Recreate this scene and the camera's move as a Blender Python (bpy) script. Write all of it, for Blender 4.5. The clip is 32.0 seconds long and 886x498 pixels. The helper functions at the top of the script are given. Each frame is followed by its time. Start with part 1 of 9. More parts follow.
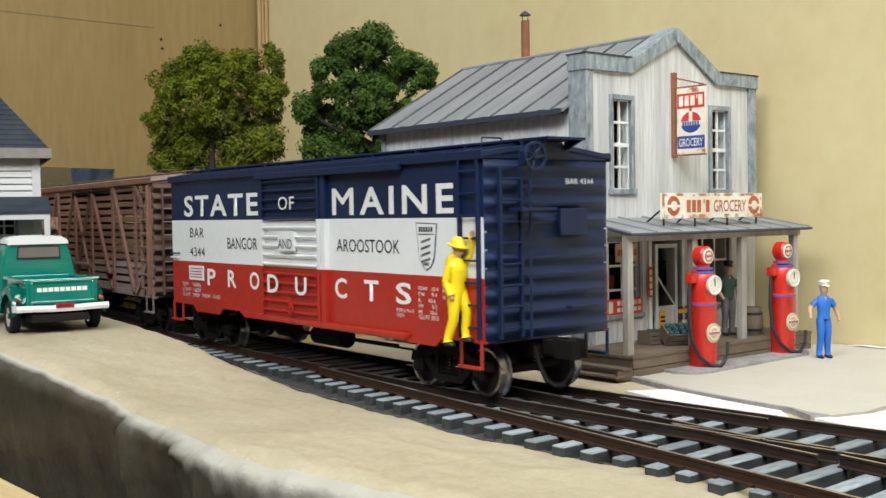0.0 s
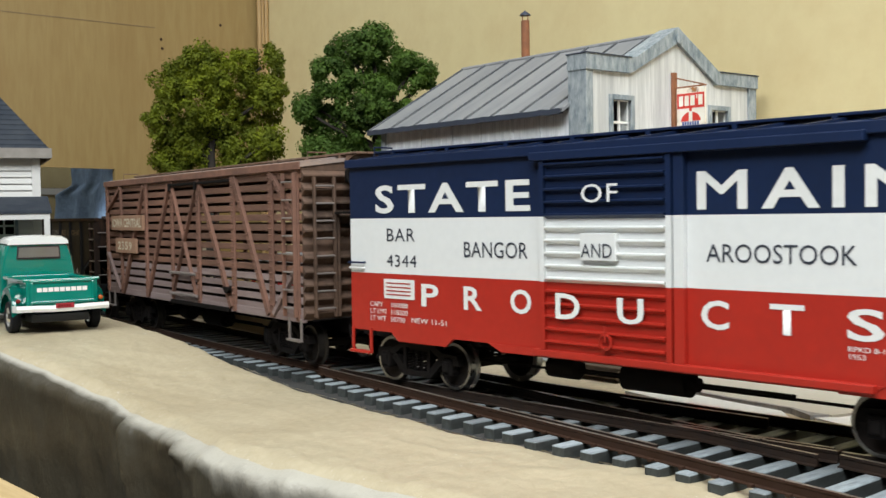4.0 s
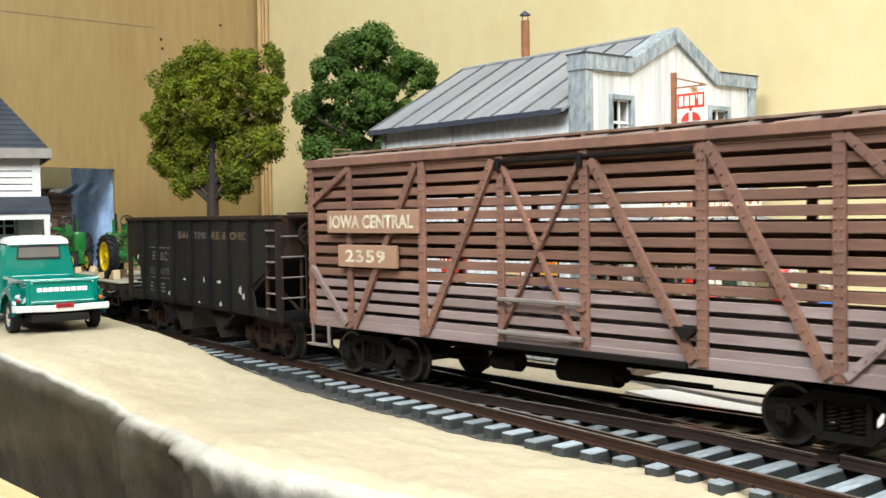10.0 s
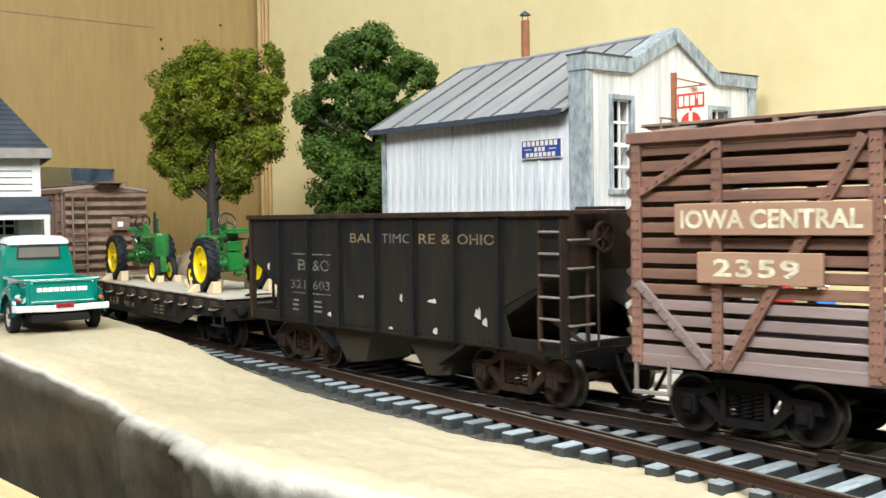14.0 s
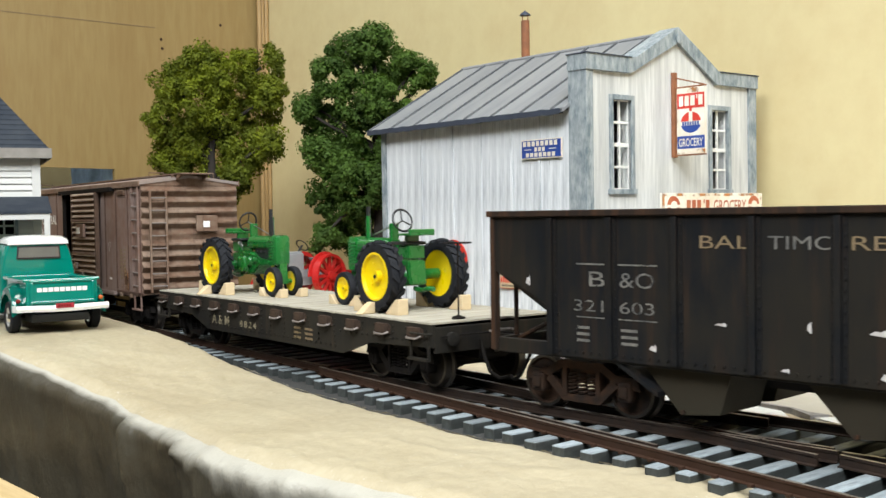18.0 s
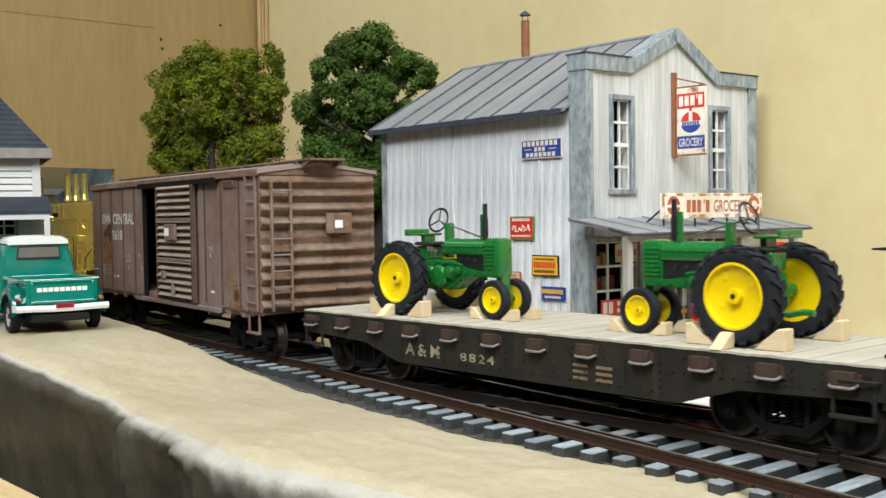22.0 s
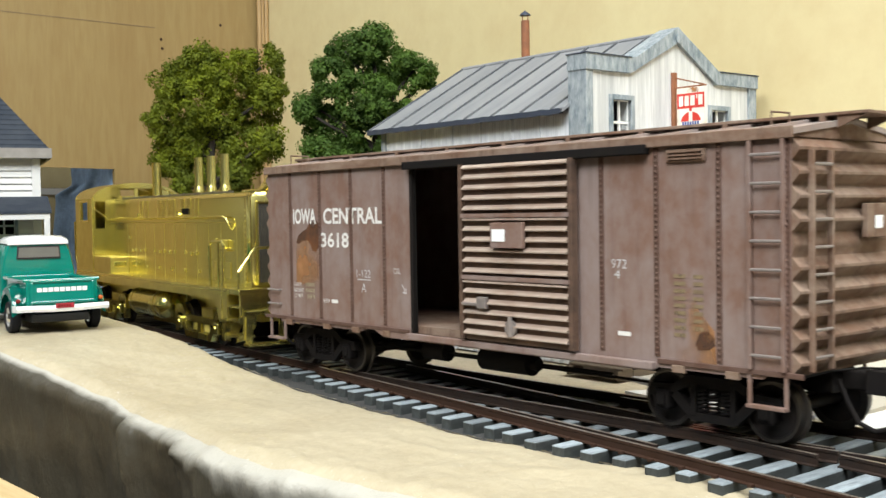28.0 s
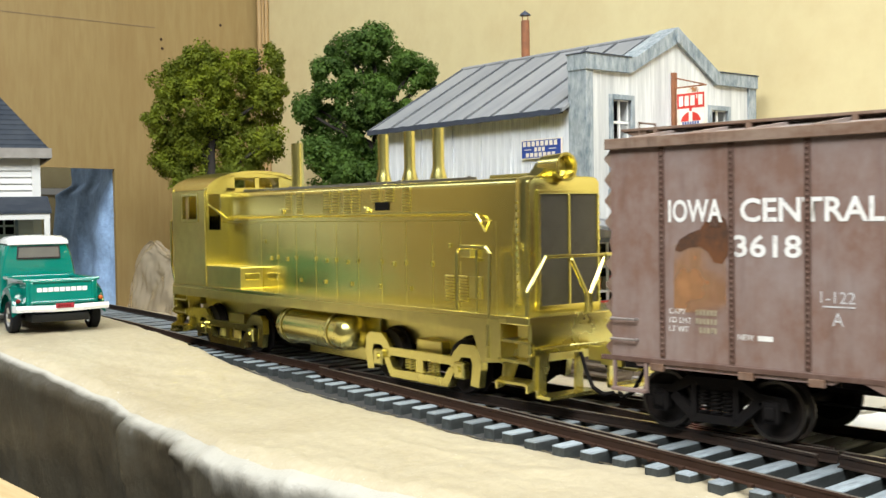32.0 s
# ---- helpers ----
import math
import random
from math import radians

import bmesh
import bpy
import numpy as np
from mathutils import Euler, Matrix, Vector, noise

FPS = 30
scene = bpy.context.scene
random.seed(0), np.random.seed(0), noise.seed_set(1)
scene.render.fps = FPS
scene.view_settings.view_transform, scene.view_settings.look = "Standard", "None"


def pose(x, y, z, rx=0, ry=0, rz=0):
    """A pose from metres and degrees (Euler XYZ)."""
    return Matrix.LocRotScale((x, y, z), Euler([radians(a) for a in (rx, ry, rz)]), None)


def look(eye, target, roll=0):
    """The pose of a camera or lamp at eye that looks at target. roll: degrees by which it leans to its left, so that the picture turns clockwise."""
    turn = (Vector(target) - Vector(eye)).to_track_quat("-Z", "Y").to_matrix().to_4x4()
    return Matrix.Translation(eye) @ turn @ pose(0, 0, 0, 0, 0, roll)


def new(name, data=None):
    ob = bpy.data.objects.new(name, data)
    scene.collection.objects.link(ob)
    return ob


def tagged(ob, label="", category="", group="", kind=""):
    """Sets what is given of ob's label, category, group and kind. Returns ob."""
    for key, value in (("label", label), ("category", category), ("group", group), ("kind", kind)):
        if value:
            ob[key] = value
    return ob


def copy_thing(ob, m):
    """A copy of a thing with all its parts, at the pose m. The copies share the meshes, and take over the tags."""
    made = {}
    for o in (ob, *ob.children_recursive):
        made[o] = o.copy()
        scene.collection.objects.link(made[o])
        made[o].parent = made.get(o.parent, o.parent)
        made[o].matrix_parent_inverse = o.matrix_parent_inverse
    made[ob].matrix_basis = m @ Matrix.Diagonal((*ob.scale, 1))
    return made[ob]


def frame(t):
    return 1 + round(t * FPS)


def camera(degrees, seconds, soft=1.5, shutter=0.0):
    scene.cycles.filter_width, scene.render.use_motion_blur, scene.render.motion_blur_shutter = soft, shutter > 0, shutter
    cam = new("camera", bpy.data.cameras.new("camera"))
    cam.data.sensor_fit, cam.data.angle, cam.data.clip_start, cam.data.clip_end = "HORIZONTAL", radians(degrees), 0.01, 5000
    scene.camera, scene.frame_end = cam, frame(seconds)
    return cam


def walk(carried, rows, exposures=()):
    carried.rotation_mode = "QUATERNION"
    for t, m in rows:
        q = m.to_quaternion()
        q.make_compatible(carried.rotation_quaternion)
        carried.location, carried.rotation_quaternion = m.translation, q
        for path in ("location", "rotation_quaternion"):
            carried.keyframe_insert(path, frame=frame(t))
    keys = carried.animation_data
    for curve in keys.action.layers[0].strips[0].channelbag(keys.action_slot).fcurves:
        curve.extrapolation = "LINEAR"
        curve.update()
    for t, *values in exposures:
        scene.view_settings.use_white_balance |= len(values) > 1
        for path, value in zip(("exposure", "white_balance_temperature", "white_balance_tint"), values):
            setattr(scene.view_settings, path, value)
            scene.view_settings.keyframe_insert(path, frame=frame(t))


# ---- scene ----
# Everything is a model railway in 1:48 scale. Sizes below are in millimetres of the model; the rail tops lie at z = 0.
MM = 0.001
cam = camera(44.75, 32.0, soft=1.5, shutter=0.5)
EYE = Vector((0.2615, -0.2799, 0.0650))
YAW, PITCH, ROLL = radians(48.835), radians(-1.905), -0.90
AIM = Vector((-math.sin(YAW) * math.cos(PITCH), math.cos(YAW) * math.cos(PITCH), math.sin(PITCH)))
VIEW = look(EYE, EYE + AIM, ROLL)
walk(cam, [(0.0, VIEW), (32.0, VIEW)],
     exposures=[(0.0, -0.08), (3.5, -0.06), (6.0, -0.02), (7.5, 0.14), (9.0, 0.46), (12.5, 0.6), (14.5, 0.54), (17.0, 0.34), (21.0, 0.12), (24.0, 0.02), (25.2, 0.11), (28.0, 0.36), (32.0, 0.38)])

# ---------------------------------------------------------------- light
world = bpy.data.worlds.new("room_air")
scene.world = world
world.use_nodes = True
world.node_tree.nodes["Background"].inputs[0].default_value = (1.0, 0.97, 0.92, 1)
world.node_tree.nodes["Background"].inputs[1].default_value = 0.07


def area_lamp(name, eye, target, sx, sy, watts, colour):
    data = bpy.data.lights.new(name, "AREA")
    data.shape, data.size, data.size_y, data.energy, data.color = "RECTANGLE", sx, sy, watts, colour
    ob = new(name, data)
    ob.matrix_world = look(eye, target)
    return ob


# none of these lamps is seen; they are placed by how surfaces are lit
area_lamp("ceiling_lamp", (0.4, -0.7, 0.84), (-0.05, 0.05, 0.0), 1.2, 0.3, 19.5, (0.93, 0.98, 1.0))
area_lamp("ceiling_lamp", (0.6, -0.05, 1.0), (0.5, 0.12, 0.0), 1.2, 0.25, 14, (0.93, 0.98, 1.0))
# added behind the west wall to brighten the blue sheet
area_lamp("ceiling_lamp", (-1.6, -0.5, 1.25), (-1.5, -0.3, 0.0), 1.2, 0.25, 4, (0.93, 0.98, 1.0))


# ---------------------------------------------------------------- materials
def material(name, colour, rough=0.6, metal=0.0, grain=0.0, scale=400.0, stain=0.0, stain_scale=30.0,
             dark=None, bump=0.0, stretch=(1, 1, 1), coat=0.0, spread=0.0, streak=0.0, run=None, run_scale=1.0, gloss=0.5):
    """A painted or raw surface: base colour, fine grain, larger stains towards dark, relief. Scales are per metre."""
    m = bpy.data.materials.new(name)
    m.use_nodes = True
    n, l = m.node_tree.nodes, m.node_tree.links
    b = n["Principled BSDF"]
    b.inputs["Roughness"].default_value, b.inputs["Metallic"].default_value = rough, metal
    b.inputs["Coat Weight"].default_value = coat
    b.inputs["Specular IOR Level"].default_value = gloss
    co = n.new("ShaderNodeTexCoord")
    mp = n.new("ShaderNodeMapping")
    mp.inputs["Scale"].default_value = stretch
    l.new(co.outputs["Object"], mp.inputs["Vector"])
    src = None
    base = n.new("ShaderNodeRGB")
    base.outputs[0].default_value = (*colour, 1)
    src = base.outputs[0]
    if spread:
        info = n.new("ShaderNodeObjectInfo")
        mul = n.new("ShaderNodeHueSaturation")
        r = n.new("ShaderNodeMapRange")
        r.inputs["To Min"].default_value, r.inputs["To Max"].default_value = 1 - spread, 1 + spread
        l.new(info.outputs["Random"], r.inputs["Value"])
        l.new(r.outputs[0], mul.inputs["Value"])
        l.new(src, mul.inputs["Color"])
        src = mul.outputs[0]
    d = dark or tuple(c * 0.45 for c in colour)
    fine = None
    for amount, sc, detail, lo, hi in ((stain, stain_scale, 7, 0.45, 0.62), (grain, scale, 5, 0.38, 0.66)):
        if not amount:
            continue
        t = n.new("ShaderNodeTexNoise")
        t.inputs["Scale"].default_value, t.inputs["Detail"].default_value = sc, detail
        t.inputs["Roughness"].default_value = 0.62
        l.new(mp.outputs[0], t.inputs["Vector"])
        r = n.new("ShaderNodeMapRange")
        r.inputs["From Min"].default_value, r.inputs["From Max"].default_value = lo, hi
        r.inputs["To Max"].default_value = amount
        l.new(t.outputs["Fac"], r.inputs["Value"])
        mix = n.new("ShaderNodeMix")
        mix.data_type = "RGBA"
        l.new(r.outputs[0], mix.inputs["Factor"])
        l.new(src, mix.inputs["A"])
        mix.inputs["B"].default_value = (*d, 1)
        src, fine = mix.outputs["Result"], t
    if streak:
        # thin runs of dirt or rust down the surface
        m2, t, r = n.new("ShaderNodeMapping"), n.new("ShaderNodeTexNoise"), n.new("ShaderNodeMapRange")
        m2.inputs["Scale"].default_value = (run_scale, run_scale, 0.07 * run_scale)
        t.inputs["Scale"].default_value, t.inputs["Detail"].default_value, t.inputs["Roughness"].default_value = 240, 5, 0.7
        r.inputs["From Min"].default_value, r.inputs["From Max"].default_value, r.inputs["To Max"].default_value = 0.5, 0.66, streak
        l.new(co.outputs["Object"], m2.inputs["Vector"])
        l.new(m2.outputs[0], t.inputs["Vector"])
        l.new(t.outputs["Fac"], r.inputs["Value"])
        mix = n.new("ShaderNodeMix")
        mix.data_type = "RGBA"
        l.new(r.outputs[0], mix.inputs["Factor"])
        l.new(src, mix.inputs["A"])
        mix.inputs["B"].default_value = (*run, 1)
        src = mix.outputs["Result"]
    l.new(src, b.inputs["Base Color"])
    if fine is not None:
        rr = n.new("ShaderNodeMapRange")
        rr.inputs["To Min"].default_value, rr.inputs["To Max"].default_value = max(0.02, rough - 0.12), min(1, rough + 0.12)
        l.new(fine.outputs["Fac"], rr.inputs["Value"])
        l.new(rr.outputs[0], b.inputs["Roughness"])
        if bump:
            bp = n.new("ShaderNodeBump")
            bp.inputs["Strength"].default_value, bp.inputs["Distance"].default_value = 0.6, bump * MM
            l.new(fine.outputs["Fac"], bp.inputs["Height"])
            l.new(bp.outputs[0], b.inputs["Normal"])
    return m


# ---------------------------------------------------------------- mesh helpers (millimetres)
def box(bm, x0, y0, z0, x1, y1, z1, bevel=0.0):
    m = Matrix.Translation(((x0 + x1) / 2, (y0 + y1) / 2, (z0 + z1) / 2)) @ Matrix.Diagonal((abs(x1 - x0), abs(y1 - y0), abs(z1 - z0), 1))
    vs = bmesh.ops.create_cube(bm, size=1, matrix=m)["verts"]
    if bevel:
        es = list({e for v in vs for e in v.link_edges})
        bmesh.ops.bevel(bm, geom=es, offset=bevel, segments=2, affect="EDGES", profile=0.5)
    return vs


def rod(bm, a, b, r, n=8, r2=None):
    """A round bar from a to b."""
    a, b = Vector(a), Vector(b)
    d = b - a
    q = d.to_track_quat("Z", "Y").to_matrix().to_4x4()
    m = Matrix.Translation((a + b) / 2) @ q
    bmesh.ops.create_cone(bm, cap_ends=True, segments=n, radius1=r, radius2=r if r2 is None else r2, depth=d.length, matrix=m)


def pipe(bm, pts, r, n=6):
    """A bent round bar through the points."""
    pts = [Vector(p) for p in pts]
    rings = []
    for i, p in enumerate(pts):
        d = (pts[min(i + 1, len(pts) - 1)] - pts[max(i - 1, 0)]).normalized()
        side = d.cross(Vector((0.13, 0.37, 0.92))).normalized()
        up = side.cross(d)
        rings.append([bm.verts.new(p + (side * math.cos(k * math.tau / n) + up * math.sin(k * math.tau / n)) * r) for k in range(n)])
    for a, b in zip(rings, rings[1:]):
        for k in range(n):
            bm.faces.new((a[k], a[(k + 1) % n], b[(k + 1) % n], b[k]))
    bm.faces.new(rings[0])
    bm.faces.new(rings[-1])


def slab(bm, outline, y0, y1, axis="y"):
    """A plate with that outline: (x, z) between two y, (y, z) between two x, or (x, y) between two z."""
    def at(p, c):
        return {"y": (p[0], c, p[1]), "x": (c, p[0], p[1]), "z": (p[0], p[1], c)}[axis]
    a = [bm.verts.new(at(p, y0)) for p in outline]
    b = [bm.verts.new(at(p, y1)) for p in outline]
    bm.faces.new(a)
    bm.faces.new(b)
    n = len(a)
    for i in range(n):
        bm.faces.new((a[i], a[(i + 1) % n], b[(i + 1) % n], b[i]))


def turned(bm, profile, n=20, m=None, closed=False):
    """A turned shape: (radius, height) pairs about the local z axis."""
    m = m or Matrix()
    rings = []
    for r, h in profile:
        rings.append([bm.verts.new(m @ Vector((r * math.cos(k * math.tau / n), r * math.sin(k * math.tau / n), h))) for k in range(n)])
    pairs = list(zip(rings, rings[1:]))
    if closed and len(rings) > 2:
        pairs.append((rings[-1], rings[0]))
    for a, b in pairs:
        for k in range(n):
            bm.faces.new((a[k], a[(k + 1) % n], b[(k + 1) % n], b[k]))
    if not closed:
        bm.faces.new(rings[0])
        bm.faces.new(rings[-1])


def grid(bm, nu, nv, fn):
    """A sheet of nu by nv cells at fn(u, v), both from 0 to 1."""
    vs = [[bm.verts.new(fn(i / nu, j / nv)) for j in range(nv + 1)] for i in range(nu + 1)]
    for i in range(nu):
        for j in range(nv):
            bm.faces.new((vs[i][j], vs[i + 1][j], vs[i + 1][j + 1], vs[i][j + 1]))


Y_AXIS = Matrix.Rotation(radians(-90), 4, "X")
X_AXIS = Matrix.Rotation(radians(90), 4, "Y")


def mesh_of(bm, name, mat, smooth=False):
    me = bpy.data.meshes.new(name)
    bmesh.ops.recalc_face_normals(bm, faces=bm.faces)
    bm.to_mesh(me)
    bm.free()
    me.transform(Matrix.Scale(MM, 4))
    for m in mat if isinstance(mat, (list, tuple)) else (mat,):
        me.materials.append(m)
    if smooth:
        me.polygons.foreach_set("use_smooth", [True] * len(me.polygons))
        me.set_sharp_from_angle(angle=radians(38))
    return me


def part(name, bm, mat, parent=None, label="", smooth=False, at=None):
    ob = new(name, mesh_of(bm, name, mat, smooth))
    ob.parent = parent
    if at is not None:
        ob.matrix_basis = at
    if label:
        ob["label"] = label
    return ob


def again(ob, m, parent=None):
    """A further piece on the same mesh, at the pose m in its parent."""
    o = new(ob.name.split(".")[0], ob.data)
    o.parent = parent or ob.parent
    o.matrix_basis = m
    return o


def off(x, y, z):
    return Matrix.Translation((x * MM, y * MM, z * MM))


def block(name, mat, parent, x0, y0, z0, x1, y1, z1, bevel=0.0, label=""):
    bm = bmesh.new()
    box(bm, x0, y0, z0, x1, y1, z1, bevel)
    return part(name, bm, mat, parent, label)


def thing(name, label, category, x=0, y=0, z=0, rz=0, group="", kind=""):
    ob = new(name)
    ob.empty_display_size = 0.01
    ob.matrix_basis = pose(x * MM, y * MM, z * MM, 0, 0, rz)
    return tagged(ob, label, category, group, kind)


def lettering(parent, words, mat, place, x0, x1, z0, z1, gap=1.0, bold=0.0, name="lettering", label=""):
    """Writing that fills the box x0..x1, z0..z1 of a plane; place(x, z) gives the spot."""
    cu = bpy.data.curves.new(name, "FONT")
    cu.body, cu.space_character, cu.offset, cu.resolution_u = words, gap, bold, 3
    tmp = new("scratch", cu)
    bpy.context.view_layer.update()
    me = bpy.data.meshes.new_from_object(tmp.evaluated_get(bpy.context.evaluated_depsgraph_get()))
    bpy.data.objects.remove(tmp)
    co = np.empty(len(me.vertices) * 3)
    me.vertices.foreach_get("co", co)
    co = co.reshape(-1, 3)
    lo, hi = co.min(0), co.max(0)
    out = np.array([place(x0 + (c[0] - lo[0]) / (hi[0] - lo[0]) * (x1 - x0), z0 + (c[1] - lo[1]) / (hi[1] - lo[1]) * (z1 - z0)) for c in co])
    me.vertices.foreach_set("co", (out * MM).ravel())
    me.materials.clear()
    me.materials.append(mat)
    me.name = name
    ob = new(name, me)
    ob.parent = parent
    if label:
        ob["label"] = label
    return ob


def bars(parent, mat, place, rows, name="lettering", label=""):
    """Unreadable writing as plain bars: rows of x0, x1, z0, z1."""
    bm = bmesh.new()
    for x0, x1, z0, z1 in rows:
        bm.faces.new([bm.verts.new(place(x, z)) for x, z in ((x0, z0), (x1, z0), (x1, z1), (x0, z1))])
    return part(name, bm, mat, parent, label)


def near_side(y):
    """The plane of a car's side that faces the viewer."""
    return lambda x, z: (x, -y, z)


def facing_east(x):
    return lambda y, z: (x, y, z)


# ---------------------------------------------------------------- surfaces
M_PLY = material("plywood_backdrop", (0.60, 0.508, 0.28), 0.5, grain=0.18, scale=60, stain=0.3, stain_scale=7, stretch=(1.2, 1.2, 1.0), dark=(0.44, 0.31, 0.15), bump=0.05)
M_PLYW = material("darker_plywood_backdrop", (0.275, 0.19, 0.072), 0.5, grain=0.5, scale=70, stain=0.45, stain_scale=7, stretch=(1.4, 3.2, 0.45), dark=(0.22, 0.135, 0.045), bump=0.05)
M_KRAFT = material("kraft_paper", (0.45, 0.385, 0.262), 0.42, grain=0.32, scale=320, stain=0.3, stain_scale=26, dark=(0.31, 0.245, 0.15), bump=0.7)
# same paper as M_KRAFT, with the shade of its hanging part in the colour
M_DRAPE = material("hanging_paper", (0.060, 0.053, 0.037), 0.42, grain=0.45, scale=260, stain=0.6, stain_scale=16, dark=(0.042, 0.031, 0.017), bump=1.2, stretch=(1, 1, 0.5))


def worn_edge_shade(m, pale):
    """Pale worn fold with painted shade below it: v runs down the hanging sheet."""
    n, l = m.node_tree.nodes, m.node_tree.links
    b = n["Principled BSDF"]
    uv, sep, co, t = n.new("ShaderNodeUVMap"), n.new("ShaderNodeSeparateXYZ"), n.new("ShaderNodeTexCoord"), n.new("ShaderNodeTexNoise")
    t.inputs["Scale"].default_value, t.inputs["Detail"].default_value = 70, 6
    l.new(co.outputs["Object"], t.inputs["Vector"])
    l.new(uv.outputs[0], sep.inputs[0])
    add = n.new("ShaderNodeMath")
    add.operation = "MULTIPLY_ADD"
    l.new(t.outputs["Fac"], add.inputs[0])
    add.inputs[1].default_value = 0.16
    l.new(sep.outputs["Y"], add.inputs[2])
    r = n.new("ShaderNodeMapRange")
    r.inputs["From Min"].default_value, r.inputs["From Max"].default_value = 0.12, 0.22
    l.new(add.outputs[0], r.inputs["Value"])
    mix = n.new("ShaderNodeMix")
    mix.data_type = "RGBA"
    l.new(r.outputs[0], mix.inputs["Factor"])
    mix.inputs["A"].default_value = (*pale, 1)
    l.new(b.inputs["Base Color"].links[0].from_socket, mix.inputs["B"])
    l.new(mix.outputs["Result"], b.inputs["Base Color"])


worn_edge_shade(M_DRAPE, (0.41, 0.385, 0.325))


def specks(m, pale, scale):
    """Fine pale specks scattered over the paper."""
    n, l = m.node_tree.nodes, m.node_tree.links
    b = n["Principled BSDF"]
    co, t, r, mix = n.new("ShaderNodeTexCoord"), n.new("ShaderNodeTexNoise"), n.new("ShaderNodeMapRange"), n.new("ShaderNodeMix")
    t.inputs["Scale"].default_value, t.inputs["Detail"].default_value = scale, 3
    r.inputs["From Min"].default_value, r.inputs["From Max"].default_value = 0.69, 0.75
    mix.data_type = "RGBA"
    l.new(co.outputs["Object"], t.inputs["Vector"])
    l.new(t.outputs["Fac"], r.inputs["Value"])
    l.new(r.outputs[0], mix.inputs["Factor"])
    l.new(b.inputs["Base Color"].links[0].from_socket, mix.inputs["A"])
    mix.inputs["B"].default_value = (*pale, 1)
    l.new(mix.outputs["Result"], b.inputs["Base Color"])


specks(M_KRAFT, (0.64, 0.61, 0.54), 800)
M_TORN = material("torn_paper_edge", (0.40, 0.36, 0.28), 0.85, grain=0.5, scale=300, dark=(0.22, 0.19, 0.14))
M_EARTH = material("tan_ground_sheet", (0.56, 0.47, 0.32), 0.8, grain=0.35, scale=500, stain=0.4, stain_scale=18, bump=0.3)
M_BED = material("dark_roadbed", (0.018, 0.017, 0.016), 0.9, grain=0.6, scale=600, stain=0.5, stain_scale=40, dark=(0.012, 0.011, 0.01), bump=0.5, gloss=0.12)
M_LOT = material("painted_concrete_lot", (0.50, 0.465, 0.395), 0.75, grain=0.2, scale=500, stain=0.35, stain_scale=25, dark=(0.43, 0.39, 0.31), bump=0.15)
M_CARD = material("white_foam_card", (0.82, 0.82, 0.80), 0.7, grain=0.1, scale=400)
M_CONC = material("grey_concrete", (0.36, 0.34, 0.33), 0.85, grain=0.5, scale=500, stain=0.6, stain_scale=60, bump=0.25)
M_SEAM = material("plywood_seam", (0.20, 0.135, 0.065), 0.7, grain=0.4, scale=200)
M_GREYBED = material("grey_roadbed_edge", (0.034, 0.033, 0.031), 0.85, grain=0.5, scale=300, stain=0.5, stain_scale=60, dark=(0.05, 0.048, 0.044), bump=0.3)
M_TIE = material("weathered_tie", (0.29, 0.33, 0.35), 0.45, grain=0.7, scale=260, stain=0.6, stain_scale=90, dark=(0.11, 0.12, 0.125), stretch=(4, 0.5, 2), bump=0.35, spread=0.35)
M_RAILTOP = material("worn_rail", (0.42, 0.36, 0.30), 0.32, metal=0.7, grain=0.5, scale=300, dark=(0.10, 0.05, 0.03))
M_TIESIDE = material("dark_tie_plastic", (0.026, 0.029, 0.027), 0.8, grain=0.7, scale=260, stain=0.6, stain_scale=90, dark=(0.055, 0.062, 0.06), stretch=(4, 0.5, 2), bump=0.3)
M_RAIL = material("rusty_rail", (0.036, 0.018, 0.011), 0.55, grain=0.6, scale=500, stain=0.4, stain_scale=40, dark=(0.045, 0.025, 0.018), gloss=0.12)
M_RAILDARK = material("blackened_rail", (0.016, 0.011, 0.009), 0.55, grain=0.5, scale=500, stain=0.4, stain_scale=40, dark=(0.04, 0.022, 0.014), gloss=0.3)
M_MOULD = material("stained_moulding", (0.40, 0.26, 0.11), 0.55, grain=0.5, scale=50, stretch=(8, 8, 0.6), dark=(0.24, 0.14, 0.05))
M_BLUECLOTH = material("blue_tarp", (0.47, 0.68, 0.98), 0.7, grain=0.6, scale=150, stain=0.4, stain_scale=40, dark=(0.25, 0.39, 0.66), bump=2.2)
M_PINE = material("pine_board", (0.62, 0.46, 0.24), 0.55, grain=0.5, scale=50, stretch=(0.6, 8, 8), dark=(0.42, 0.28, 0.12))
M_PLAIN = material("room_paint", (0.5, 0.48, 0.44), 0.8, grain=0.1, scale=60)
M_CARPET = material("room_floor", (0.20, 0.18, 0.15), 0.9, grain=0.4, scale=80)
M_PLASTIC = material("cloudy_plastic", (0.42, 0.345, 0.235), 0.16, grain=0.4, scale=60, coat=1.0, dark=(0.34, 0.27, 0.18), gloss=0.9)


def structure(ob, label="", category=""):
    return tagged(ob, label, category, kind="structure")


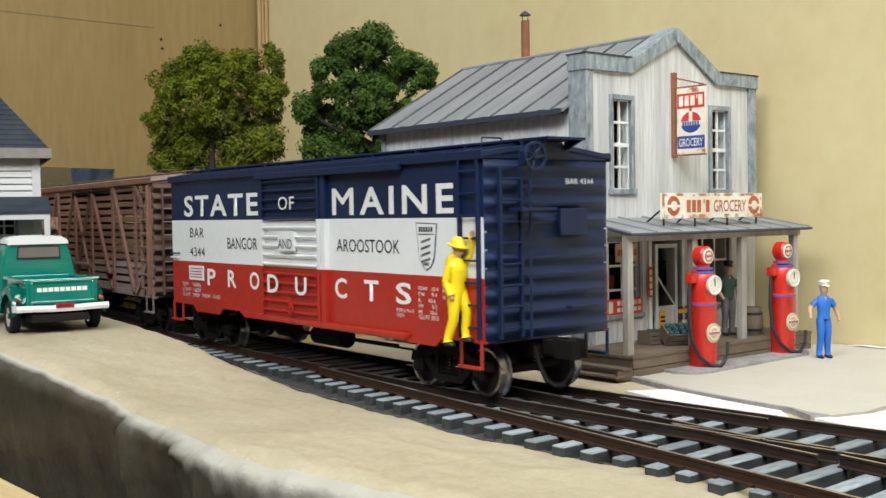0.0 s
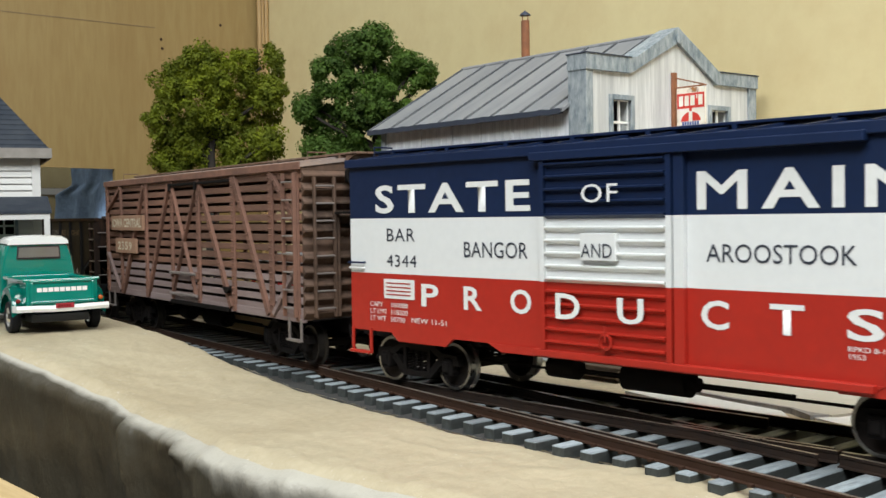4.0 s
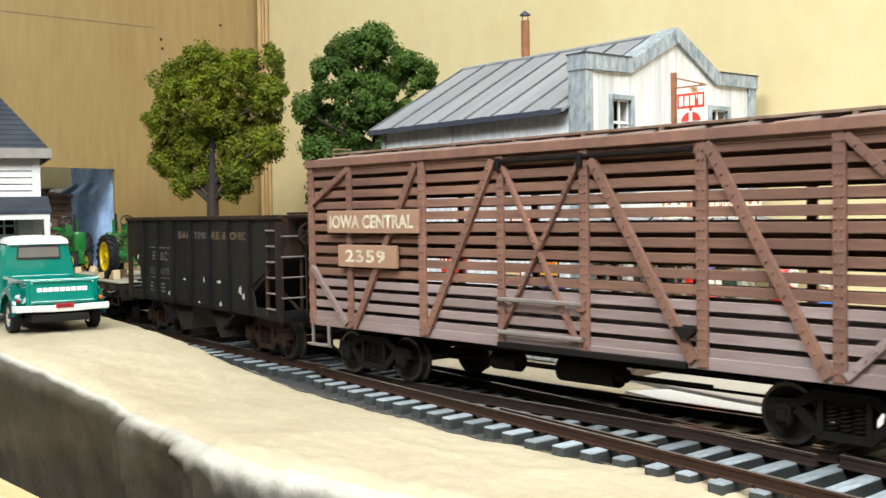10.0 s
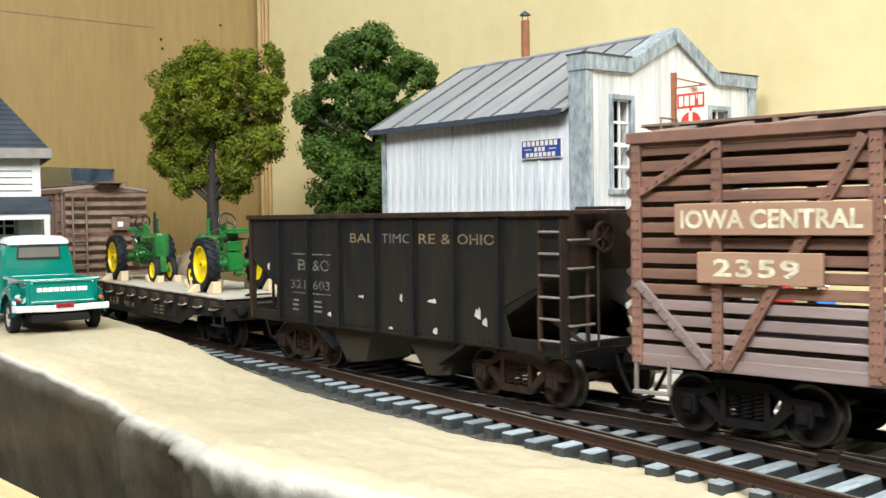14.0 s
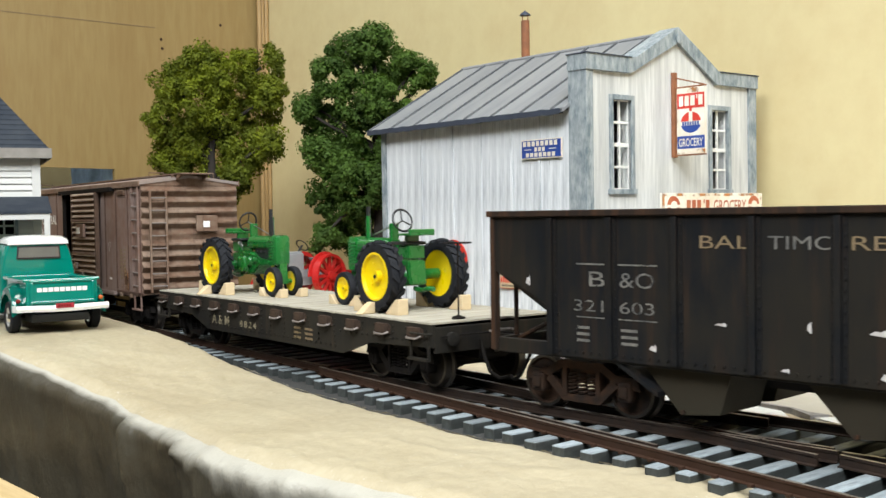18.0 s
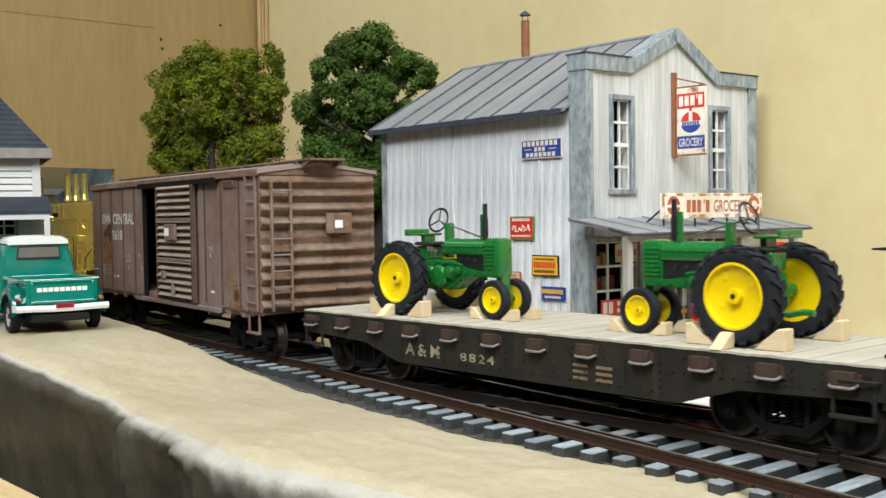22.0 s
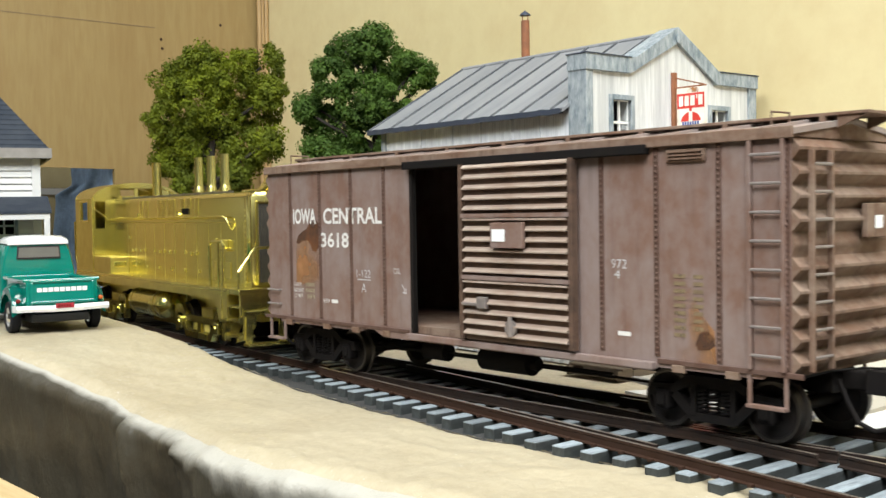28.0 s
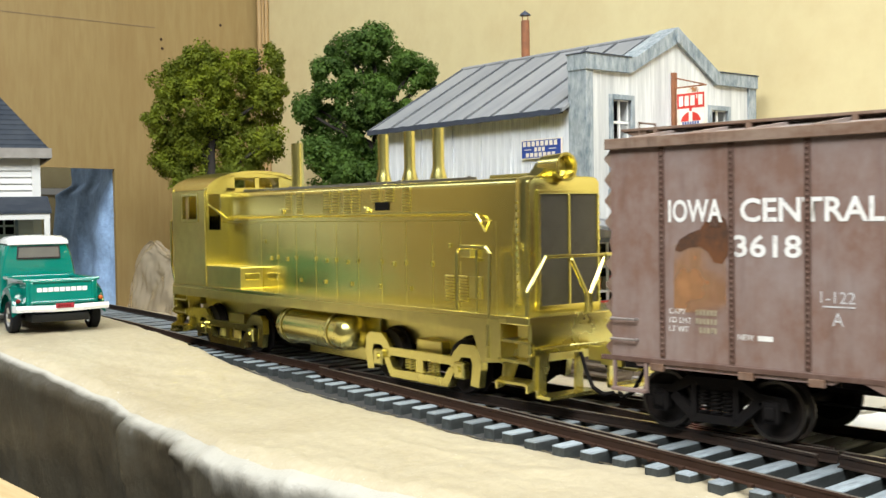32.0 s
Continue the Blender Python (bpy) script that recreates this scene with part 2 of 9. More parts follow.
# ---------------------------------------------------------------- the track's line and the train's run
K_FAR, K_NEAR, S_TURN = -28.25e-5, 50.17e-5, -303.6
_step = 4.0
_grid = np.arange(-2200, 1600.1, _step)
_k = K_FAR + (K_NEAR - K_FAR) / (1 + np.exp(-np.clip((_grid - S_TURN) / 25, -50, 50)))
_th = np.concatenate([[0], np.cumsum((_k[1:] + _k[:-1]) / 2) * _step])
_th -= np.interp(0, _grid, _th)
_mid = (_th[1:] + _th[:-1]) / 2
_x = np.concatenate([[0], np.cumsum(np.cos(_mid)) * _step])
_y = np.concatenate([[0], np.cumsum(np.sin(_mid)) * _step])
_x -= np.interp(0, _grid, _x)
_y -= np.interp(0, _grid, _y)


def on_track(s, side=0.0):
    """Place on the main track s mm along it, side mm to its left, and its heading."""
    th = float(np.interp(s, _grid, _th))
    return float(np.interp(s, _grid, _x)) - math.sin(th) * side, float(np.interp(s, _grid, _y)) + math.cos(th) * side, th


def on_straight(x, side=0.0):
    """Place on the straight route of the turnout."""
    th = math.atan(-0.1375)
    return x - math.sin(th) * side, -17.4 - 0.1375 * x + math.cos(th) * side, th


def run(t):
    """How far the train has come, in mm, after t seconds."""
    return float(np.polyval([-12.33, -5.15, 6.06, 37.53, 49.75, -29.87, 653.19, 695.3], (t - 16) / 16)) - 1.1


# couplers stretch and close a little as the train goes
SLACK = {"painted": [(0, 0), (1, 1.0), (2, 1.0), (3, 0), (4.5, -3), (6, -6), (8, -7.2), (10, -8)],
         "slatted": [(0, 1), (6, 3), (8, 3), (9, 2.4), (10, 1.5), (12, 0)],
         "flat": [(17, 0), (20, 0.5), (22, 0), (23, -2.2), (24, -3.4), (26, -3)],
         "brown": [(25, 0), (28, 1.4), (29, 0), (30, -0.2), (31, 1.4), (32, 1.5)]}


def slack(which, t):
    rows = SLACK.get(which)
    return float(np.interp(t, [r[0] for r in rows], [r[1] for r in rows])) if rows else 0.0


def car_pose(s, half=97.0):
    ax, ay, _ = on_track(s + half)
    bx, by, _ = on_track(s - half)
    return pose((ax + bx) / 2 * MM, (ay + by) / 2 * MM, 0, 0, 0, math.degrees(math.atan2(ay - by, ax - bx)))


# ---------------------------------------------------------------- room
WX, WY = -583.0, 250.0


def room():
    w = bmesh.new()
    box(w, WX - 12, WY, -60, 1800, WY + 12, 340)
    structure(part("wall_north", w, M_PLY), "yellowed plywood backdrop wall with streaky grain", "wall")
    # the west wall has a ragged opening for the track
    o = [(10, -60), (10, 106.5), (56, 106), (101.2, 105.5), (101.2, -60)]
    w = bmesh.new()
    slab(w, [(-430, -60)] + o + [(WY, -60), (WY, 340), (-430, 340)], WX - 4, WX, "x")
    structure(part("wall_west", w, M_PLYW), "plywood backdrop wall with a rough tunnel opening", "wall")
    for z in (224.6, 262.0):
        w = bmesh.new()
        box(w, WX, -400, z, WX + 0.25, 140, z + 0.7)
        structure(part("trim", w, M_SEAM), "thin dark seam between two plywood sheets", "seam")
    w = bmesh.new()
    for k, r in ((0, 2.6), (5, 2.2), (9, 2.0)):
        rod(w, (WX + 3 + k * 0.4, WY - 3 - k, -20), (WX + 3 + k * 0.4, WY - 3 - k, 340), r, 10)
    structure(part("trim", w, M_MOULD, smooth=True), "wooden corner moulding between the plywood walls", "moulding")
    for y, z in ((202.4, 233.4), (145.5, 215.7), (146.5, 208)):
        w = bmesh.new()
        turned(w, [(1.3, 0.0), (1.1, 0.2), (0.1, 0.25)], 10, Matrix.Translation((WX, y, z)) @ X_AXIS)
        structure(part("trim", w, M_RAIL), "dark round knot in the plywood", "knot")
    w = bmesh.new()

    def sheet(u, v):
        z = -12 + 130 * v
        far = 182 - 40 * min(max((z - 88) / 8, 0), 1) - 6 * noise.noise((0, v * 9, 2))
        return (WX - 6 - far * u, 103 + 22 * u + 2.0 * math.sin(17 * u + 2 * v) + 2.5 * noise.noise((u * 8, v * 5, 1)), z)
    grid(w, 40, 60, sheet)
    structure(part("backdrop", w, M_BLUECLOTH, smooth=True), "crumpled blue sheet hung behind the opening", "sheet")
    w = bmesh.new()
    box(w, WX - 330, -60, -46, WX - 322, 240, 92)
    box(w, WX - 330, -60, 99, WX - 310, 240, 150)
    structure(part("backdrop", w, M_PLY), "pale boards standing far behind the tunnel opening", "board")
    for name, b, m in (("floor", (-2500, -2500, -1120, 2500, 2500, -1100), M_CARPET), ("ceiling", (-2500, -2500, 1300, 2500, 2500, 1320), M_PLAIN),
                       ("wall_south", (-2500, -2520, -1100, 2500, -2500, 1300), M_PLAIN), ("wall_east", (1800, -2500, -1100, 1820, 262, 1300), M_PLAIN),
                       ("wall_back", (-2500, -2500, -1100, -2480, 2500, 1300), M_PLAIN), ("wall_far", (-2480, 2480, -1100, 1820, 2500, 1300), M_PLAIN),
                       ("wall_far_east", (1820, 262, -1100, 1840, 2480, 1300), M_PLAIN)):
        structure(block(name, m, None, *b), "plain painted side of the room", "room")
    w = bmesh.new()
    box(w, -1100, 30, -60, 1790, WY, -9)
    structure(part("ground", w, M_EARTH), "tan paper ground sheet of the model layout", "ground")
    w = bmesh.new()
    left = [on_track(-2190 + 40 * k, -48)[:2] for k in range(33)]
    right = [on_track(-2190 + 40 * k, 48)[:2] for k in range(33)]
    slab(w, left + right[::-1], -46, -8.6, "z")
    structure(part("road", w, M_BED), "blackened roadbed behind the plywood wall", "roadbed")
    for x, y in ((-580, -90), (-580, 230), (-60, -90), (-60, 230), (480, -90), (480, 230), (1300, 60), (1300, 230), (-1000, 58), (-1500, 0), (-2050, -152)):
        structure(block("table_leg", M_PINE, None, x - 22, y - 22, -1100, x + 22, y + 22, -62 if x > -900 else -46, 1.5), "plain pine leg under the model layout", "leg")
    w = bmesh.new()
    slab(w, [(-900, 20), (-420, 0), (-300, -10), (-60, -30), (300, -75), (900, -160), (900, 60), (200, 58), (40, 52), (-60, 48), (-200, 52), (-420, 80), (-620, 95), (-900, 100)], -40, -8.2, "z")
    structure(part("road", w, M_BED), "blackened roadbed under the rails", "roadbed")


def lip(x):
    """Height of the paper shelf along the layout: high by the pickup, down to the ties further on."""
    k = min(max((x + 235) / 135, 0), 1)
    return 12.5 - 18.7 * k * k * (3 - 2 * k)


def far_edge(x):
    a = np.interp(x, [-600, -450, -301, -220, -177, -159, -141, -121, -98, -77, -54, -36, -14, 1, 25, 49, 69, 78, 92, 119, 160, 260, 520], [10, -5, -35, -48, -41.7, -40.4, -37.2, -35.6, -37.1, -38.4, -42.5, -43.6, -46.5, -49.3, -47.8, -48.2, -45.9, -38, -39.5, -42.9, -58, -76, -114])
    return float(a) + 0.9 * noise.noise((x * 0.09, 3, 0))


def near_edge(x):
    a = np.interp(x, [-600, -209, -171, -134, -85, -33, -6, 12, 39, 62, 107, 260, 520], [-125, -121, -111.8, -104.2, -105.4, -112.8, -113.2, -109.7, -107, -103, -103, -122, -140])
    return float(a) + 0.7 * noise.noise((x * 0.04, 7, 0)) + 0.45 * noise.noise((x * 0.13, 2, 0)) + 0.2 * noise.noise((x * 0.33, 5, 0))


def paper_shelf():
    n, m = 420, 44

    def top(u, v):
        x = -600 + 1120 * u
        y = far_edge(x) + (near_edge(x) - far_edge(x)) * v
        z = lip(x)
        z += 0.5 * noise.noise((x * 0.03, y * 0.04, 0)) + 0.5 * noise.noise((x * 0.10, y * 0.13, 4)) + 0.22 * noise.noise((x * 0.28, y * 0.28, 9))
        z += 0.36 * max(0, 1 - 9 * abs(noise.noise((x * 0.022, y * 0.028, 11)))) + 0.26 * max(0, 1 - 7 * abs(noise.noise((x * 0.05, y * 0.035, 21))))
        z -= 2.2 * max(0, (v - 0.90) / 0.10) ** 2 * (1.1 + 0.6 * noise.noise((x * 0.05, 0, 2)))
        z -= 1.0 * max(0, (0.04 - v) / 0.04) ** 2
        return (x, y, z)
    def face(u, v):
        x = -600 + 1120 * u
        y = near_edge(x)
        z0 = top(u, 1.0)[2]
        fold = noise.noise((x * 0.035, v * 0.6, 5)) * 6.0 * v + noise.noise((x * 0.09, v * 1.4, 9)) * 3.0 * min(v * 2, 1) + noise.noise((x * 0.2, v * 3, 3)) * 0.9 * min(v * 10, 1)
        fold -= min(v * 10, 1) * 1.5 * abs(noise.noise((x * 0.11, v * 5, 13))) * max(0, 1 - v * 1.6) + min(v * 10, 1) * 0.9 * abs(noise.noise((x * 0.25, v * 9, 17))) * max(0, 1 - v * 2.2)
        q = x + 119 - 5 * v
        crease = 6.0 * math.exp(-(q / 2.4) ** 2) * min(v * 4, 1) - 4.0 * math.exp(-((q - 9) / 6.0) ** 2) * min(v * 4, 1)
        crease -= 3.2 * math.exp(-((x + 64) / 5.0) ** 2 - ((v - 0.13) / 0.07) ** 2) + 2.4 * math.exp(-((x + 52) / 3.0) ** 2 - ((v - 0.2) / 0.06) ** 2)
        return (x, y - 6.0 * math.sin(min(v * 9, 1.57)) + 5 * v + fold + crease, z0 - (z0 + 62) * (v - 0.06 * math.sin(min(v * 9, 3.14))))
    w = bmesh.new()
    grid(w, n, m, top)
    count = n * m
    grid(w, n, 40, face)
    # v sets how far below the fold the painted shade begins
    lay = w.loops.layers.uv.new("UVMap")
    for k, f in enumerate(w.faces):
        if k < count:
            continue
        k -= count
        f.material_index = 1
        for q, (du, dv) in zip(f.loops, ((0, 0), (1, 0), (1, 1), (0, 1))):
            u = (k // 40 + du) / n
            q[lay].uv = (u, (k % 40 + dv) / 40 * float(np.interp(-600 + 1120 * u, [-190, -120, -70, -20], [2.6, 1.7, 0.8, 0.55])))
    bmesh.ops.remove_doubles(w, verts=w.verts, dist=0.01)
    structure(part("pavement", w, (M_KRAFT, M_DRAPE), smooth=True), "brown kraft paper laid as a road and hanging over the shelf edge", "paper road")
    w = bmesh.new()
    grid(w, 120, 1, lambda u, v: (*on_straight(-230 + 600 * u, -18 - 18 * v)[:2], -7.2))
    structure(part("trim", w, M_GREYBED), "dark grey painted strip beside the ties", "roadbed edge")
    w = bmesh.new()

    def torn(u, v):
        x = -150 + 235 * u
        return (x, far_edge(x) + 0.5 - (0.5 + 1.9 * abs(noise.noise((x * 0.11, 1, 1)))) * v, lip(x) - 0.5 + 0.45 * v + 0.4 * noise.noise((x * 0.3, v, 5)))
    grid(w, 200, 2, torn)
    structure(part("trim", w, M_TORN), "pale torn edge of the brown paper", "paper edge")
    w = bmesh.new()
    slab(w, [(-600, -136), (-112, -136), (-112, -150), (-600, -150)], -44, -36, "z")
    structure(part("trim", w, M_PINE), "pale pine board along the foot of the shelf", "board")
    w = bmesh.new()
    box(w, -600, -98, -62, 520, -66, -12)
    structure(part("shelf", w, M_PINE), "pine shelf under the paper road", "shelf")


# ---------------------------------------------------------------- track
def rail_mesh(name, line, s0, s1, side, step=8.0, h=0.0):
    """A rail with foot, web and head along a line."""
    bm = bmesh.new()
    prof = [(-1.3, -3.3), (1.3, -3.3), (1.3, -3.0), (0.3, -2.75), (0.3, -0.95), (0.62, -0.7), (0.62, 0.0), (-0.62, 0.0), (-0.62, -0.7), (-0.3, -0.95), (-0.3, -2.75), (-1.3, -3.0)]
    n = max(1, int(abs(s1 - s0) / step))
    rings = []
    for i in range(n + 1):
        s = s0 + (s1 - s0) * i / n
        ring = []
        for a, b in prof:
            x, y, _ = line(s, side(s) + a if callable(side) else side + a)
            ring.append(bm.verts.new((x, y, b + h)))
        rings.append(ring)
    k = len(prof)
    for a, b in zip(rings, rings[1:]):
        for j in range(k):
            f = bm.faces.new((a[j], a[(j + 1) % k], b[(j + 1) % k], b[j]))
            f.material_index = 1 if j == 6 else 0
    bm.faces.new(rings[0])
    bm.faces.new(rings[-1])
    return bm


def tracks():
    track = thing("railway_track", "curved and straight rusty rails of a turnout on weathered ties", "track")
    for line, s0, s1, side in ((on_track, -2150, 640, 17.0), (on_track, -2150, -118, -17.0), (on_track, -108, 92, -17.0), (on_track, 116, 640, -17.0),
                               (on_straight, -118, 620, -16.4), (on_straight, -100, 92, 16.4), (on_straight, 116, 620, 16.4)):
        part("rail", rail_mesh("rail", line, s0, s1, side), (M_RAIL if line is on_straight and side < 0 or s1 == -118 else M_RAILDARK, M_RAILTOP), track)
    part("frog", rail_mesh("frog", on_track, 93, 115, -17.0), (M_RAILDARK, M_RAILTOP), track, "steel crossing piece of the turnout")
    for line, s0, s1, side in ((on_straight, 6, 78, -12.2), (on_track, 20, 78, 12.6), (on_track, 60, 112, -13.2), (on_straight, 60, 112, 12.4)):
        part("guard_rail", rail_mesh("guard_rail", line, s0, s1, side, h=-0.2), (M_RAILDARK, M_RAILTOP), track)
    rnd = random.Random(4)
    shapes = {}

    def tie(length):
        key = round(length / 3)
        if key not in shapes:
            b = bmesh.new()
            box(b, -2.4, -key * 1.5, -8.2, 2.4, key * 1.5, -3.3, 0.45)
            # pale M_TIE on the top faces only, darker M_TIESIDE on the others
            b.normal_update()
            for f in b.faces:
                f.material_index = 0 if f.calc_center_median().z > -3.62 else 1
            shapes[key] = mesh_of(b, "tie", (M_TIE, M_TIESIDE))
        o = new("tie", shapes[key])
        o.parent = track
        return o

    s = -620.0
    while s < 560:
        if s < 210:
            # long ties carry both routes of the turnout
            x0, y0, h0 = on_track(s, 27 if s > -40 else 24)
            xs = x0 + 2
            a, b, h1 = on_straight(xs, -26.4 + rnd.uniform(-1.2, 1.2) + min(max((s - 55) / 12, 0), 1) * 4.5)
            lo, hi = (a, b), (x0, y0)
            if s < -118:
                lo = on_track(s, -27)[:2]
            d = math.hypot(hi[0] - lo[0], hi[1] - lo[1])
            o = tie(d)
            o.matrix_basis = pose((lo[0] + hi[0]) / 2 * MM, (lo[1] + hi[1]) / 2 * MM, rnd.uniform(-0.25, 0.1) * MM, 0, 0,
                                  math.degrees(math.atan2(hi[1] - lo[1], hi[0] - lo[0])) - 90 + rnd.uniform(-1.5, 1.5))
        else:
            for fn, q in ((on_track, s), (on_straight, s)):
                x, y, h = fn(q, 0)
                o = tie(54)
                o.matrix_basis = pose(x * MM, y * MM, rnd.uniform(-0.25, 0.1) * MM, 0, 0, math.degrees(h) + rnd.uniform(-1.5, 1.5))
        s += 11.4 + rnd.uniform(-0.5, 0.5)
    # spikes along the near rails
    spike = None
    s = -260.0
    while s < 240:
        x, y, h = on_straight(s, -18.6) if s > -118 else on_track(s, -19.2)
        m = pose(x * MM, y * MM, -3.3 * MM, 0, 0, math.degrees(h))
        if spike is None:
            b = bmesh.new()
            box(b, -0.6, -0.8, 0, 0.6, 0.9, 0.9, 0.2)
            spike = part("spike", b, M_RAIL, track, at=m)
        else:
            again(spike, m)
        s += 11.4


room()
paper_shelf()
tracks()

# ---------------------------------------------------------------- rolling stock
M_NAVY = material("navy_car_paint", (0.007, 0.017, 0.054), 0.45, grain=0.15, scale=300, stain=0.2, stain_scale=25, bump=0.05, gloss=0.3)
M_CREAM = material("white_car_paint", (0.70, 0.71, 0.70), 0.42, grain=0.06, scale=300)
M_CARRED = material("red_car_paint", (0.40, 0.022, 0.012), 0.42, grain=0.12, scale=300, stain=0.15, stain_scale=25)
M_LETTER_W = material("white_lettering", (0.72, 0.72, 0.70), 0.5, grain=0.1, scale=500)
M_LETTER_K = material("dark_lettering", (0.03, 0.035, 0.05), 0.5, grain=0.1, scale=500)
M_LETTER_T = material("worn_tan_lettering", (0.66, 0.60, 0.44), 0.7, grain=0.5, scale=260, dark=(0.22, 0.13, 0.08))
M_LETTER_G = material("faded_grey_lettering", (0.15, 0.14, 0.125), 0.7, grain=0.9, scale=220, dark=(0.06, 0.06, 0.06))
M_LETTER_Y = material("faded_yellow_lettering", (0.20, 0.145, 0.075), 0.7, grain=0.85, scale=260, dark=(0.15, 0.1, 0.06))
M_LETTER_F = material("faded_cream_lettering", (0.36, 0.30, 0.19), 0.7, grain=0.7, scale=260, dark=(0.10, 0.08, 0.055))
M_BROWN = material("weathered_brown", (0.175, 0.102, 0.075), 0.7, grain=0.4, scale=220, stain=0.7, stain_scale=30, dark=(0.25, 0.20, 0.185), stretch=(1, 1, 0.8), bump=0.12, streak=0.22, run=(0.09, 0.048, 0.034), gloss=0.2)
M_RIBWORN = material("rib_worn_pale", (0.40, 0.32, 0.26), 0.5, grain=0.5, scale=180, stain=0.7, stain_scale=40, dark=(0.22, 0.14, 0.10), stretch=(0.5, 1, 2.0), bump=0.1)
M_BROWN_END = material("dusty_brown", (0.15, 0.085, 0.055), 0.8, grain=0.5, scale=180, stain=0.7, stain_scale=40, dark=(0.25, 0.185, 0.14), stretch=(1, 1, 2.0), bump=0.15, streak=0.45, run=(0.06, 0.034, 0.024), gloss=0.2)
M_ROOF = material("dusty_roof", (0.30, 0.215, 0.17), 0.8, grain=0.4, scale=140, stain=0.7, stain_scale=28, dark=(0.22, 0.19, 0.18), spread=0.2)
M_SLAT = material("brown_slat", (0.225, 0.118, 0.08), 0.75, grain=0.6, scale=110, stain=0.7, stain_scale=36, dark=(0.095, 0.055, 0.042), stretch=(0.35, 2, 3), bump=0.2, spread=0.25, gloss=0.2)
M_SLATLOW = material("greyed_slat", (0.275, 0.215, 0.205), 0.8, grain=0.55, scale=90, stain=0.6, stain_scale=30, dark=(0.17, 0.11, 0.095), stretch=(0.35, 2, 3), bump=0.2, spread=0.15, gloss=0.2)
M_POST = material("rusty_steel_post", (0.225, 0.115, 0.08), 0.72, grain=0.5, scale=200, stain=0.6, stain_scale=45, dark=(0.13, 0.075, 0.058), spread=0.15, gloss=0.2)
M_BOARD = material("tan_nameboard", (0.32, 0.185, 0.115), 0.75, grain=0.5, scale=140, stretch=(0.4, 1, 3), dark=(0.24, 0.13, 0.08))
M_RUSTDARK = material("sooty_rust_brown", (0.125, 0.075, 0.052), 0.8, grain=0.5, scale=180, stain=0.7, stain_scale=40, dark=(0.05, 0.034, 0.026), stretch=(1, 1, 2.0), bump=0.15, streak=0.4, run=(0.15, 0.10, 0.075), gloss=0.15)
M_GRIT = material("oily_black_iron", (0.009, 0.008, 0.008), 0.8, grain=0.6, scale=220, stain=0.5, stain_scale=50, dark=(0.014, 0.011, 0.009), bump=0.15, gloss=0.08)
M_RUSTY = material("rust_brown_iron", (0.016, 0.011, 0.009), 0.85, grain=0.6, scale=220, stain=0.7, stain_scale=60, dark=(0.055, 0.026, 0.013), bump=0.15, gloss=0.2)
M_WHEEL = material("blackened_wheel", (0.009, 0.008, 0.008), 0.65, grain=0.5, scale=200, stain=0.4, stain_scale=70, dark=(0.024, 0.016, 0.012), gloss=0.15)
M_TREAD = material("bright_wheel_rim", (0.07, 0.062, 0.055), 0.45, metal=0.9, grain=0.4, scale=250, dark=(0.04, 0.03, 0.025))
M_STEELRIM = material("polished_wheel_rim", (0.30, 0.29, 0.28), 0.3, metal=0.95, grain=0.4, scale=250, dark=(0.10, 0.09, 0.085))
M_RIVET = material("dark_rivet_line", (0.085, 0.045, 0.032), 0.75, grain=0.4, scale=260, dark=(0.16, 0.11, 0.09), gloss=0.2)
M_HOPPER = material("sooty_black_paint", (0.0045, 0.0055, 0.0075), 0.6, grain=0.5, scale=160, stain=0.7, stain_scale=22, dark=(0.016, 0.013, 0.009), stretch=(1, 1, 0.5), bump=0.15, streak=0.55, run=(0.03, 0.017, 0.010), gloss=0.2)
M_HOPRUST = material("rust_streaked_black", (0.014, 0.011, 0.010), 0.75, grain=0.5, scale=200, stain=0.6, stain_scale=60, dark=(0.04, 0.022, 0.013), stretch=(1, 1, 0.5), streak=0.6, run=(0.085, 0.038, 0.018), gloss=0.12)
M_FLAT = material("grimy_olive_black", (0.015, 0.014, 0.013), 0.65, grain=0.5, scale=180, stain=0.6, stain_scale=40, dark=(0.03, 0.026, 0.019), bump=0.12, streak=0.55, run=(0.042, 0.03, 0.02), gloss=0.12)
M_POCKET = material("rusty_pocket", (0.026, 0.019, 0.015), 0.75, grain=0.6, scale=240, stain=0.7, stain_scale=80, dark=(0.075, 0.045, 0.03), gloss=0.2)
M_CHUTE = material("dusty_olive_chute", (0.028, 0.024, 0.016), 0.85, grain=0.6, scale=180, stain=0.7, stain_scale=50, dark=(0.03, 0.024, 0.016), gloss=0.15)
M_DECK = material("bleached_deck_plank", (0.42, 0.385, 0.31), 0.85, grain=0.6, scale=80, stain=0.4, stain_scale=20, stretch=(3, 0.4, 1), dark=(0.30, 0.265, 0.21), bump=0.2, spread=0.10)
M_ORANGE = material("orange_rust_patch", (0.36, 0.17, 0.06), 0.75, grain=0.3, scale=200, stain=0.5, stain_scale=60, dark=(0.25, 0.12, 0.06), gloss=0.2)
M_SOOT = material("dark_oil_stain", (0.055, 0.032, 0.022), 0.8, grain=0.5, scale=200, stain=0.8, stain_scale=110, dark=(0.14, 0.055, 0.022), gloss=0.15)


